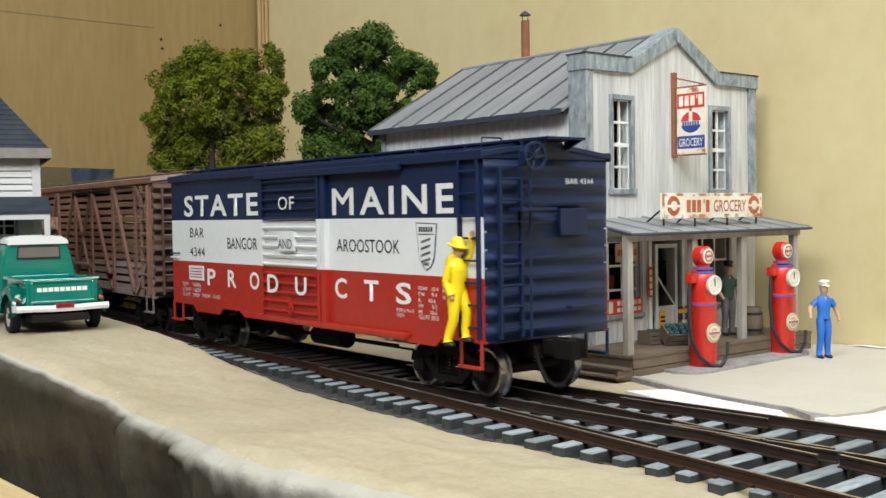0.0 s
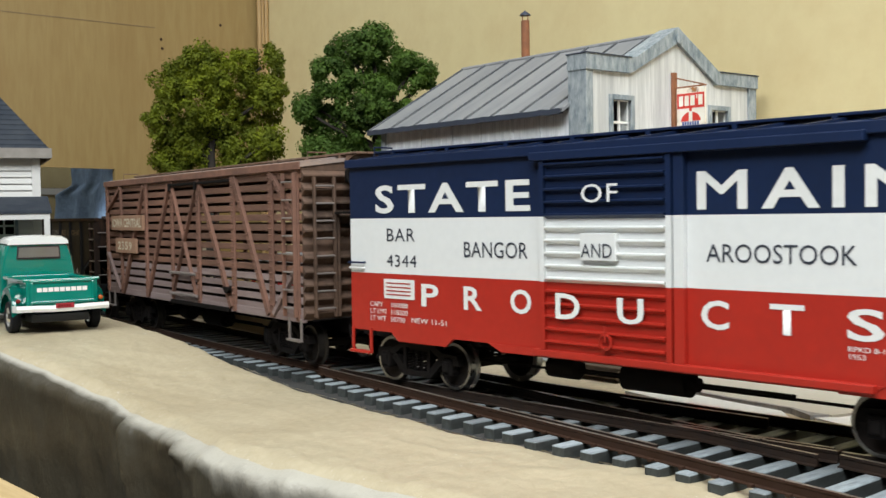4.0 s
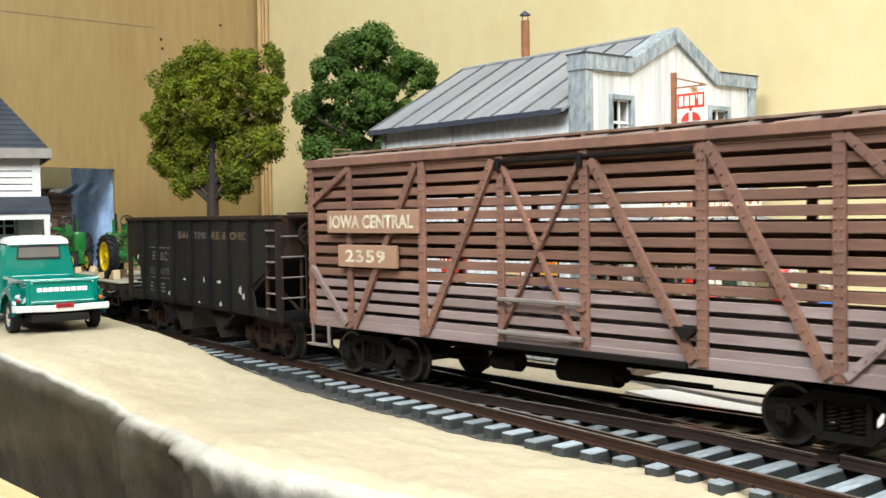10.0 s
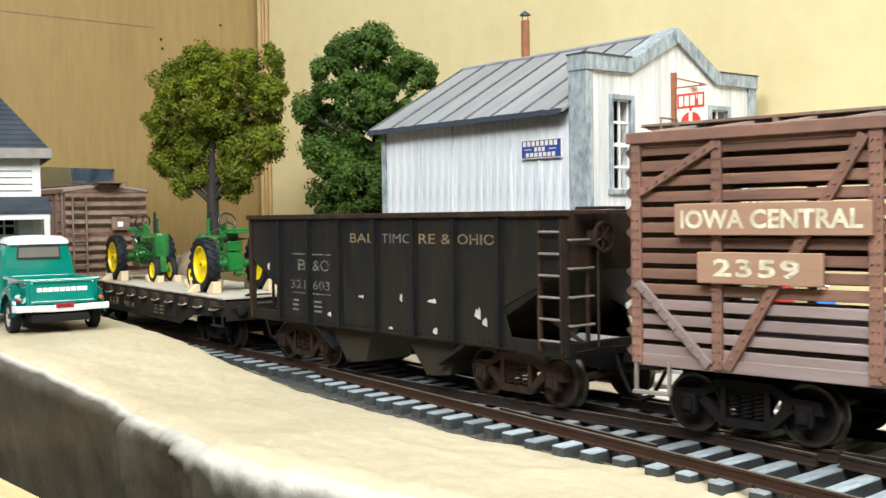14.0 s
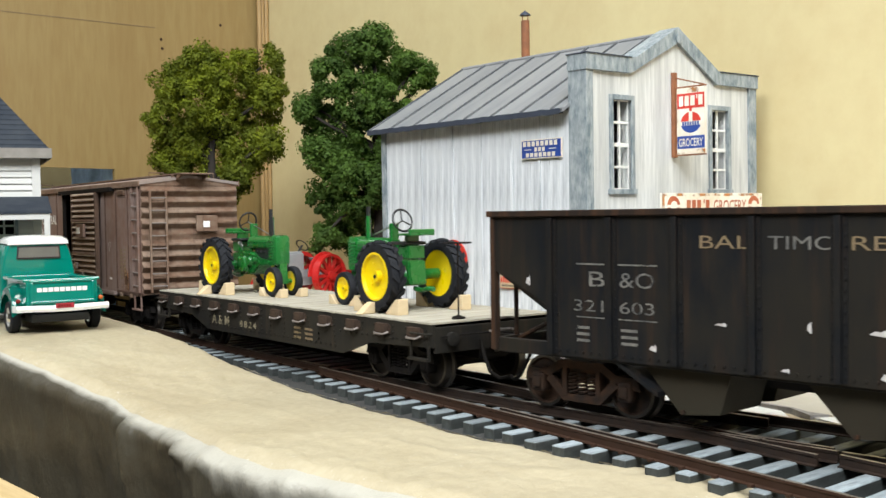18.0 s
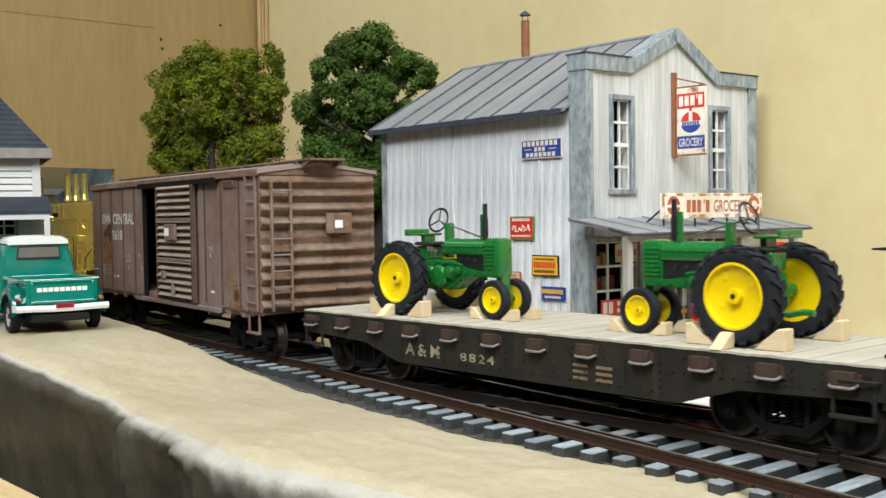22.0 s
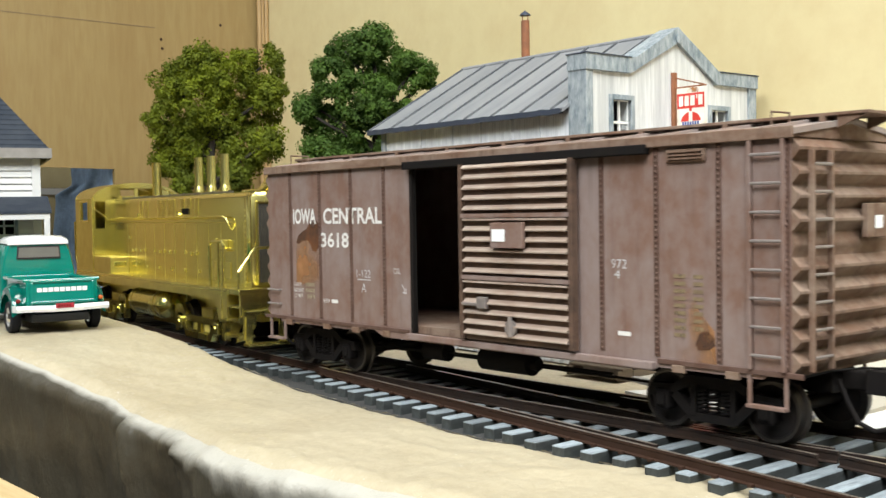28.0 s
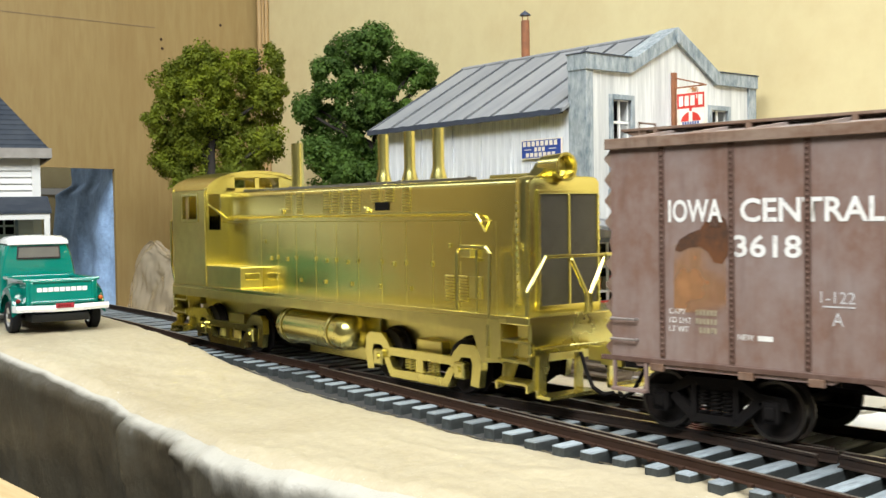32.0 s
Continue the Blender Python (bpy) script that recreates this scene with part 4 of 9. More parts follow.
def north_country_boxcar():
    car = box_car("boxcar", "glossy navy, white and red steel boxcar with white lettering", M_NAVY, M_CREAM, M_CARRED, M_NAVY, M_NAVY, M_NAVY)
    side = near_side(HW + 0.18)
    door = louvred_door(car, M_NAVY, -HW, -26.0, 24.5, 20.8, 81.2, 15, ((42.6, M_CARRED), (63.4, M_CREAM)))
    for a, c, m in ((20.8, 42.6, M_CARRED), (42.6, 63.4, M_CREAM), (63.4, 81.2, M_NAVY)):
        block("door_post", M_NAVY if m is M_NAVY else m, car, 25.0, -HW - 2.0, a, 28.5, -HW, c, 0.2)
    lettering(car, "STATE", M_LETTER_W, side, -112, -32, 65.2, 75.8, 1.18, 0.022)
    for dx in (-0.35, 0, 0.35):
        lettering(car, "M", M_LETTER_W, near_side(HW + 0.16 + dx * 0.02), 32.2 + dx, 47.6 + dx, 64.9, 75.6)
    lettering(car, "AINE", M_LETTER_W, side, 52.2, 112, 64.9, 75.6, 1.25, 0.022)
    for ch, x0, x1 in (("P", -86.3, -77), ("R", -64, -55), ("O", -41.5, -32), ("C", 33, 42), ("T", 54.5, 64.6), ("S", 76.2, 86)):
        lettering(car, ch, M_LETTER_W, side, x0, x1, 31.3, 39.5, 1, 0.02)
    dp = near_side(HW + 3.1)
    lettering(car, "OF", M_LETTER_W, dp, -8, 6, 67.5, 73.2, 1.1)
    lettering(car, "D", M_LETTER_W, dp, -19, -9, 31.2, 39.3, 1, 0.02)
    lettering(car, "U", M_LETTER_W, dp, 5.5, 15.2, 31.2, 39.0, 1, 0.02)
    block("placard", M_CREAM, car, -8.6, -HW - 3.3, 49.8, 5.2, -HW - 1.2, 58.2, 0.2)
    lettering(car, "AND", M_LETTER_K, near_side(HW + 3.5), -8, 4, 50.8, 55.0, 1.0)
    lettering(car, "BAR", M_LETTER_K, side, -105.4, -89.4, 54.8, 59.6, 1.1)
    lettering(car, "4344", M_LETTER_K, side, -105.7, -88.7, 45.3, 49.8, 1.1)
    lettering(car, "BANGOR", M_LETTER_K, side, -63.5, -33.3, 49.6, 55.0, 1.0)
    lettering(car, "AROOSTOOK", M_LETTER_K, side, 34.8, 79, 50.2, 55.3, 1.0)
    lettering(car, "CAPY\nLT LMT\nLT WT", M_LETTER_W, side, -116, -106, 24.6, 31.8)
    lettering(car, "100000\n118300\n50700", M_LETTER_W, side, -104, -94, 24.6, 31.8)
    lettering(car, "NEW 11-51", M_LETTER_W, side, -92, -73, 24.9, 26.8)
    lettering(car, "EXW   10-4\nEW      9-4\nIL      40-6\nIW       9-2\nIH      10-6", M_LETTER_W, side, 90.5, 102.5, 28.6, 38.6)
    lettering(car, "CU FT 3903", M_LETTER_W, side, 90.5, 102.5, 26.6, 28.2)
    lettering(car, "H 13-7\nH 14-5", M_LETTER_W, side, 105, 111.5, 34.4, 38.4)
    lettering(car, "RPKD 8-15\n1953", M_LETTER_W, side, 76.5, 87.5, 26.6, 29.8)
    block("notice", M_LETTER_W, car, -107.5, -HW - 0.25, 33.3, -90.2, -HW, 40.6)
    bars(car, M_CARRED, near_side(HW + 0.4), [(-106, -92, z, z + 0.45) for z in (34.6, 36.0, 37.4, 38.9)])
    # shield emblem with barred writing
    b = bmesh.new()
    shp = [(89.4, 61.8), (102.2, 61.4), (100.6, 49), (98.4, 45.6), (95.6, 44.4), (93.2, 46), (91.2, 49.4)]
    slab(b, shp, -HW - 0.2, -HW)
    part("emblem", b, M_LETTER_K, car, "dark outlined shield emblem")
    b = bmesh.new()
    c = (95.7, 53.6)
    slab(b, [(c[0] + (x - c[0]) * 0.92, c[1] + (z - c[1]) * 0.955) for x, z in shp], -HW - 0.35, -HW)
    part("emblem_field", b, M_CREAM, car)
    b = bmesh.new()
    for x0, x1, z0, z1 in [(91.6 + k * 1.45, 92.5 + k * 1.45, 58.4, 60.2) for k in range(6)] + [(91.3, 100.6, 57.4, 57.7)] + [(94.0 + k * 1.2, 94.8 + k * 1.2, 46.2, 47.4) for k in range(3)]:
        box(b, x0, -HW - 0.5, z0, x1, -HW, z1)
    for z in (55.0, 52.6, 50.2, 47.9):
        for k in range(5):
            x, q = 92.9 + k * 1.15, z - 0.9 + k * 0.28
            slab(b, [(x, q), (x + 0.75, q + 0.18), (x + 0.75, q + 1.15), (x, q + 0.97)], -HW - 0.5, -HW)
    part("emblem_writing", b, M_LETTER_K, car)
    lettering(car, "BAR 4344", M_LETTER_W, facing_east(L2 + 3.2), 6.0, 19.5, 74.6, 76.6)
    # white tabs on the corner
    grab(car, M_CREAM, [(-L2 + 0.6, -HW, 44.4), (-L2 + 0.6, -HW - 1.2, 44.4), (-L2 + 8.5, -HW - 1.2, 44.4), (-L2 + 8.5, -HW, 44.4)])
    b = bmesh.new()
    turned(b, [(2.0, 0), (2.6, 0.4), (2.6, 0.9), (2.0, 1.0)], 14, Matrix.Translation((1, -HW - 2.6, 25.2)) @ Matrix.Rotation(radians(90), 4, "X"), closed=True)
    rod(b, (1, -HW - 3.4, 25.2), (1, -HW - 3.4, 30), 0.4, 6)
    part("door_latch", b, M_CARRED, car)
    return car


def old_brown_boxcar():
    car = box_car("boxcar", "weathered brown steel boxcar with its side door standing open", M_BROWN, M_BROWN, M_BROWN, M_BROWN_END, M_ROOF, M_BROWN_END, True)
    louvred_door(car, M_RUSTDARK, -HW - 1.4, 2.0, 54.8, 21.6, 81.6, 17, rib_mat=M_RIBWORN)
    b = bmesh.new()
    for z in (64.0, 43.0):
        box(b, 3.5, -HW - 4.4, z - 0.7, 53.5, -HW - 2.5, z + 0.7)
    part("door_rivet_bar", b, M_BROWN, car)
    for x in (-110.2, -88.2, -66.4, -45, 63.5, 84.3, 105.7, 126.6):
        rivet_row(car, M_RIVET, x, -HW, 22.5, 83.5)
    block("sill_strip", M_RIVET, car, -131.5, -HW - 0.7, 20.4, -30.5, -HW, 21.9, 0.2)
    block("sill_strip", M_RIVET, car, 84.5, -HW - 0.7, 20.4, 131.5, -HW, 21.9, 0.2)
    for x in (-112, -84, -64, -44, 92, 110):
        block("sill_tab", M_BROWN_END, car, x - 2.2, -HW - 0.9, 18.4, x + 2.2, -HW + 0.6, 20.6, 0.2)
    for x in (-28.5, 0.6):
        block("door_post", M_GRIT, car, x, -HW - 1.0, 21, x + 1.6, -HW + 1.2, 82, 0.2)
    side = near_side(HW + 0.16)
    lettering(car, "IOWA", M_LETTER_P, side, -108.0, -91.0, 61.3, 67.8, 1.0, 0.022)
    lettering(car, "CENTRAL", M_LETTER_P, side, -85.6, -46.4, 61.3, 67.8, 1.0, 0.022)
    lettering(car, "3618", M_LETTER_P, side, -87.6, -68.1, 51.8, 57.9, 1.0, 0.022)
    b = bmesh.new()
    slab(b, [(-106.4, 36), (-90.0, 36), (-90.0, 57), (-95, 58), (-106.4, 55)], -HW - 0.08, -HW + 0.5)
    part("rust_patch", b, M_ORANGE, car, "orange rust patch on the side")
    b = bmesh.new()
    edge = [(-106, 53.4), (-104.6, 56.4), (-101.4, 58.2), (-98, 59.4), (-95.4, 62.4), (-92.4, 63.8), (-89.8, 62), (-89.0, 57), (-89.4, 52), (-91.2, 49.8), (-93.6, 50.2), (-95.4, 53.0), (-97.8, 54.6), (-101.6, 54.2), (-104, 53.0)]
    slab(b, edge, -HW - 0.13, -HW + 0.4)
    part("stain", b, M_SOOT, car, "dark stain over the lettering")
    b = bmesh.new()
    slab(b, [(97.6, 27), (99, 30.2), (101.6, 31), (103.8, 29.4), (104.2, 27), (102, 25.6), (98.6, 25.4)], -HW - 0.13, -HW + 0.4)
    part("stain", b, M_SOOT, car)
    b = bmesh.new()
    slab(b, [(93, 21), (104.5, 21), (104, 31), (99, 36), (96, 43), (93.5, 40)], -HW - 0.08, -HW + 0.4)
    part("rust_patch", b, M_ORANGE, car)
    rows = [(90.3 if k % 2 == 0 else 97.0, 94.4 if k % 2 == 0 else 100.4, 45.5 - (k // 2) * 2.1, 46.6 - (k // 2) * 2.1) for k in range(17)]
    bars(car, M_LETTER_Y, side, rows)
    for k, (words, x1) in enumerate((("CAPY", -102.6), ("LD LMT", -100.8), ("LT WT", -101.6))):
        lettering(car, words, M_LETTER_P, side, -108, x1, 35.3 - 2.5 * k, 36.9 - 2.5 * k)
        bars(car, M_LETTER_F, side, [(-99.4 + 1.15 * q, -98.6 + 1.15 * q, 35.3 - 2.5 * k, 36.9 - 2.5 * k) for q in range(1 if k == 2 else 0, 6)])
    lettering(car, "NEW", M_LETTER_P, side, -86.4, -81.8, 29.2, 30.8)
    bars(car, M_LETTER_P, side, [(-80.6, -76.2, 29.3, 30.7), (69.5, 74.5, 27.5, 28.8)])
    lettering(car, "OIL", M_CHALK, side, -39.6, -35.2, 42.4, 44.6, name="chalk_mark")
    lettering(car, "1-122", M_CHALK, side, -63.1, -54, 40.4, 43.4)
    lettering(car, "A", M_CHALK, side, -60, -57, 34.6, 38)
    bars(car, M_CHALK, side, [(-62.6, -54, 39.3, 39.7)], name="chalk_mark")
    lettering(car, "972", M_CHALK, side, 67.2, 73.2, 47.6, 50.4)
    lettering(car, "4", M_CHALK, side, 68.4, 70.6, 44.6, 47.2)
    b = bmesh.new()
    for a, c in (((-34.5, 38), (-32, 35)), ((-32, 35), (-32.2, 37)), ((-32, 35), (-34, 35.4))):
        slab(b, [a, c, (c[0], c[1] + 0.45), (a[0], a[1] + 0.45)], -HW - 0.15, -HW)
    part("chalk_mark", b, M_CHALK, car)
    bd = block("placard_board", M_BROWN, car, 19.5, -HW - 5.6, 53.2, 34.6, -HW - 4.0, 61.6, 0.25)
    block("paper_notice", M_CARD, bd, 20.6, -HW - 5.8, 55.4, 26.6, -HW - 5.5, 59.4)
    block("paper_notice", M_CARD, car, L2 + 3.9, 6.5, 59.0, L2 + 4.2, 10.5, 62.6)
    b = bmesh.new()
    rod(b, (27.2, -HW - 4.2, 30.6), (27.2, -HW - 4.2, 24), 0.8, 8)
    turned(b, [(1.0, 0), (2.7, 0.3), (2.7, 1.0), (1.0, 1.2)], 14, Matrix.Translation((27.2, -HW - 3.2, 26.8)) @ Matrix.Rotation(radians(90), 4, "X"), closed=True)
    box(b, 4, -HW - 5, 33.4, 14, -HW - 3.8, 34.4, 0.2)
    box(b, 12, -HW - 5.2, 32.6, 16.4, -HW - 3.6, 36.6, 0.3)
    part("door_latch", b, M_PATINA, car)
    b = bmesh.new()
    box(b, 88.3, -HW - 0.9, 78.4, 101.7, -HW, 82.0, 0.3)
    for k in range(3):
        box(b, 89.3, -HW - 1.4, 79.1 + k, 100.7, -HW - 0.8, 79.5 + k)
    part("route_board", b, M_BROWN_END, car)
    return car


def slatted_stock_car():
    car = thing("stock_car", "weathered brown slatted stock car with steel braces and nameboards", "rail car", group="freight cars of the train")
    h, z0, z1 = 130.5, 20.5, 85.0
    n = 14
    for sgn in (-1, 1):
        first = {}
        for k in range(n):
            z = 24.5 + (82.0 - 24.5) * k / (n - 1)
            m = M_SLATLOW if k < 4 else M_SLAT
            if m.name not in first:
                b = bmesh.new()
                box(b, -h, sgn * 28.2, -1.45, h, sgn * 29.4, 1.45, 0.2)
                first[m.name] = part("slat", b, m, car, at=off(0, 0, z))
            else:
                again(first[m.name], off(0, 0, z), car)
        block("side_sill", M_SLATLOW, car, -h, sgn * 27.6, 19.8, h, sgn * 29.8, 23.4, 0.25)
        block("top_plate", M_POST, car, -h, sgn * 27.6, 82.8, h, sgn * 29.8, 86.2, 0.25)
        for x, w in ((-129, 1.6), (-103, 1.5), (-59.2, 1.8), (-18.8, 1.5), (17.8, 1.8), (61, 1.8), (102, 1.8), (126.8, 1.6)):
            b = bmesh.new()
            box(b, x - w, sgn * 29.3, z0, x + w, sgn * 30.5, z1, 0.2)
            p = part("post", b, M_POST, car)
            rv = bmesh.new()
            for k in range(22 if sgn < 0 else 0):
                z = 23 + k * 2.8
                for dx in (-0.8, 0.8):
                    rod(rv, (x + dx, -30.4, z), (x + dx, -30.95, z), 0.38, 5)
            if sgn < 0:
                part("rivets", rv, M_POST, p)
            else:
                rv.free()
    for (xa, za), (xb, zb), w in (((-127.5, 70), (-103, 83), 1.1), ((-128.6, 44), (-105.5, 21.5), 1.1), ((-62, 83), (-100, 21), 1.4), ((-22, 82.5), (-57, 21.5), 1.4),
                                  ((-17, 80), (14.5, 24), 0.65), ((16, 80), (-18, 26), 0.65), ((21, 81), (58, 22), 1.5), ((63, 83.5), (99, 21.5), 1.5), ((104, 83), (125, 63), 1.1), ((104, 22), (125, 42), 1.1)):
        dx, dz = xb - xa, zb - za
        ln = math.hypot(dx, dz)
        nx, nz = -dz / ln * w, dx / ln * w
        b = bmesh.new()
        slab(b, [(xa + nx, za + nz), (xb + nx, zb + nz), (xb - nx, zb - nz), (xa - nx, za - nz)], -31.0, -29.4)
        brace = M_SLATLOW if max(za, zb) < 45 else M_POST
        p = part("diagonal_brace", b, brace, car)
        rv = bmesh.new()
        k, steps = 1, int(ln / 3.4)
        for k in range(1, steps):
            x, z = xa + dx * k / steps, za + dz * k / steps
            rod(rv, (x, -30.9, z), (x, -31.5, z), 0.42, 5)
        part("rivets", rv, brace, p)
    # door hardware, tracks and bars
    b = bmesh.new()
    box(b, -20, -31.4, 81.4, 58, -29.4, 82.6, 0.3)
    for x in (-18.8, 17.0):
        box(b, x - 1.0, -31.9, 78.6, x + 1.0, -29.4, 83.0, 0.4)
    part("door_track", b, M_GRIT, car)
    block("lower_door_track", M_GRIT, car, -20, -31.4, 19.6, 56, -29.4, 21.6, 0.3)
    for z in (36.0, 25.0):
        b = bmesh.new()
        rod(b, (-19, -31.6, z), (18, -31.6, z), 0.8, 6)
        part("door_bar", b, M_PATINA, car)
    block("door_latch", M_POST, car, 15.6, -31.8, 33.6, 18.6, -30.4, 37.2, 0.3)
    b = bmesh.new()
    slab(b, [(52, 31.6), (59.6, 31.6), (59.6, 30.4), (57.4, 28.6), (55.2, 28.6)], -32.4, -30.2)
    part("latch_box", b, M_GRIT, car)
    bd = block("nameboard", M_BOARD, car, -115, -32.2, 57.8, -59.4, -30.6, 66.6, 0.25)
    lettering(bd, "IOWA CENTRAL", M_LETTER_T, near_side(32.32), -113, -61.6, 59.6, 64.8, 1.0, 0.03)
    bd = block("nameboard", M_BOARD, car, -108, -32.2, 44.6, -72, -30.6, 53.2, 0.25)
    lettering(bd, "2359", M_LETTER_T, near_side(32.32), -103, -78, 46.4, 51.4, 1.15, 0.03)
    for sgn in (-1, 1):
        block("end_wall", M_RUSTDARK, car, sgn * (h - 1.6), -28, z0, sgn * h, 28, z1)
        end_sheet(car, M_RUSTDARK, sgn * h, sgn, 21.0, 84.5, 29.4, 5.9)
        b = bmesh.new()
        slab(b, [(-29.6, 84), (29.6, 84), (29.6, 86.6), (0, 90.2), (-29.6, 86.6)], sgn * (h - 0.4), sgn * (h + 0.6), "x")
        part("gable", b, M_RUSTDARK, car)
    block("car_floor", M_DARKIN, car, -h + 1, -28, 20.6, h - 1, 28, 23.0)
    house_roof(car, M_ROOF, h + 1.2, 29.6, 86.8, 3.6, 14, M_BROWN_END, M_POST)
    underframe(car, M_GRIT, h)
    for u in (-99, 99):
        bogie(car, u)
    coupler(car, M_GRIT, h - 1, 1)
    coupler(car, M_GRIT, -h + 1, -1)
    ladder(car, M_POST, 117.0, 127.4, -30.6, 22.0, 83.0, 8, rung_mat=M_PATINA)
    ladder(car, M_RUSTDARK, -25.0, -15.6, h + 2.4, 22.0, 81.0, 8, along="y", rung_mat=M_PATINA)
    brake_gear(car, M_GRIT, h + 2.6, -8, 82)
    for x in (-h + 6.5, h - 7):
        stirrup(car, M_PATINA, x, -29.8)
    for y in (-14, 1):
        block("end_stay", M_RUSTDARK, car, h + 2.4, y - 0.6, 22, h + 4.0, y + 0.6, 65.4, 0.1)
    return car


def coal_hopper():
    car = thing("hopper_car", "sooty black riveted coal hopper with rusty trucks", "rail car", group="freight cars of the train")
    h, y = 99.5, 30.2
    out = [(-h, 64.2), (h, 64.2), (h, 46.5), (70, 33), (75.5, 19.5), (-75.5, 19.5), (-70, 33), (-h, 46.5)]
    for sgn in (-1, 1):
        b = bmesh.new()
        slab(b, out, sgn * (y - 0.9), sgn * y)
        part("side_sheet", b, M_HOPPER, car)
        b = bmesh.new()
        box(b, -h - 1, sgn * (y - 1.4), 63.4, h + 1, sgn * (y + 1.3), 65.4, 0.3)
        part("top_chord", b, M_HOPRUST, car)
        b = bmesh.new()
        box(b, -h, sgn * (y - 3.4), 18.6, h, sgn * (y - 1.0), 23.2, 0.25)
        part("side_sill", b, M_HOPPER, car)
        for x in (-h + 1, h - 1):
            b = bmesh.new()
            box(b, x - 1.1, sgn * (y - 2.0), 19, x + 1.1, sgn * (y + 0.4), 64, 0.2)
            part("corner_post", b, M_HOPRUST, car)
    first = None
    for x in (-73, -49.8, -26.6, -1.8, 22.3, 45.6, 69):
        for sgn in (-1, 1):
            if first is None:
                b = bmesh.new()
                slab(b, [(-0.9, 20), (-0.9, 63), (0.9, 63), (0.9, 20)], 0, 1.4)
                for k in range(15):
                    z = 21.5 + k * 2.8
                    for dx in (-1.7, 1.7):
                        rod(b, (dx, 0.0, z), (dx, 0.55, z), 0.42, 5)
                box(b, -2.3, 0, 20, 2.3, 0.25, 63)
                first = part("side_stake", b, M_HOPPER, car, at=pose(x * MM, -y * MM, 0, 0, 0, 180))
            else:
                again(first, pose(x * MM, sgn * y * MM, 0, 0, 0, 180 if sgn < 0 else 0), car)
    b = bmesh.new()
    for k in range(48):
        rod(b, (-73 + k * 3.1, -y, 21.2), (-73 + k * 3.1, -y - 0.5, 21.2), 0.4, 5)
    part("rivets", b, M_HOPPER, car)
    for sgn in (-1, 1):
        b = bmesh.new()
        slab(b, [(sgn * h, 47.5), (sgn * h, 46), (sgn * 34, 10), (sgn * 34, 11.5)], -y + 1, y - 1)
        part("slope_sheet", b, M_HOPPER, car)
        block("end_sheet", M_HOPRUST, car, sgn * (h - 0.8), -y + 1, 46, sgn * h, y - 1, 64.2)
        block("end_sill", M_HOPPER, car, sgn * (h - 2), -y + 1, 18, sgn * h, y - 1, 23.2, 0.3)
        if sgn > 0:
            ladder(car, M_HOPRUST, h - 10.5, h - 0.6, -y, 20.5, 62, 6, rung_mat=M_PATINA)
        for z in (56, 47, 38, 29) if sgn > 0 else (29, 25):
            x = sgn * (h + 0.5)
            grab(car, M_PATINA, [(x, -y + 1, z), (x + sgn * 1.5, -y + 1, z), (x + sgn * 1.5, -y + 11, z), (x, -y + 11, z)], 0.4)
        for yy in (-19, 19):
            for a, c in (((sgn * (h - 1), yy, 22), (sgn * (h - 1), yy, 47)), ((sgn * (h - 2), yy, 22), (sgn * (h - 26), yy, 33))):
                b = bmesh.new()
                rod(b, a, c, 0.8, 6)
                part("end_strut", b, M_HOPRUST, car)
    brake_gear(car, M_HOPRUST, h + 0.4, -19, 57)
    for x0 in (-39, 13):
        for yy in (-26, 4):
            b = bmesh.new()
            slab(b, [(x0 - 3, 19.8), (x0 + 28, 19.8), (x0 + 24, 6.5), (x0 + 11, 5.0)], yy, yy + 22)
            part("discharge_chute", b, M_CHUTE, car)
        b = bmesh.new()
        rod(b, (x0 + 12, -27, 6), (x0 + 12, 27, 6), 0.7, 6)
        part("door_shaft", b, M_HOPRUST, car)
    block("centre_sill", M_GRIT, car, -h + 1, -4, 12, h - 1, 4, 18.5)
    for u in (-68, 68):
        bogie(car, u, M_RUSTY, M_RUSTY)
    coupler(car, M_GRIT, h - 1, 1)
    coupler(car, M_GRIT, -h + 1, -1)
    side = near_side(y + 0.16)
    for wd, x0, x1 in (("BAL", -18.6, -2.8), ("TIMO", 2.5, 21.5), ("RE &", 25.6, 44.2), ("OHIO", 47.6, 67)):
        lettering(car, wd, M_LETTER_Y if wd != "TIMO" else M_LETTER_G, side, x0, x1, 54.0, 57.6)
    lettering(car, "B", M_LETTER_G, side, -58.0, -51.8, 41.8, 46.4)
    lettering(car, "&O", M_LETTER_G, side, -46.5, -34, 41.8, 46.4)
    lettering(car, "321", M_LETTER_G, side, -64, -52.5, 34.0, 37.6)
    lettering(car, "603", M_LETTER_G, side, -46.5, -34, 34.0, 37.6)
    bars(car, M_LETTER_G, side, [(-63, -52, 48.4, 48.9), (-47, -33, 48.4, 48.9), (-63, -52, 32.0, 32.4), (-47, -33, 32.0, 32.4)]
         + [(-63, -58, 28.5 - 2 * k, 29.4 - 2 * k) for k in range(3)] + [(-46, -40, 28.5 - 2 * k, 29.4 - 2 * k) for k in range(3)])
    for x, z, w, q in ((-14, 32.6, 6, 1.0), (13.5, 33, 2, 3), (30, 33, 8, 1.6), (33, 22, 4, 2.5), (56, 29.5, 5, 4), (60, 27, 4, 3), (-36, 24, 4, 2), (6, 21.5, 4, 1.2), (-84, 42, 3, 3)):
        b = bmesh.new()
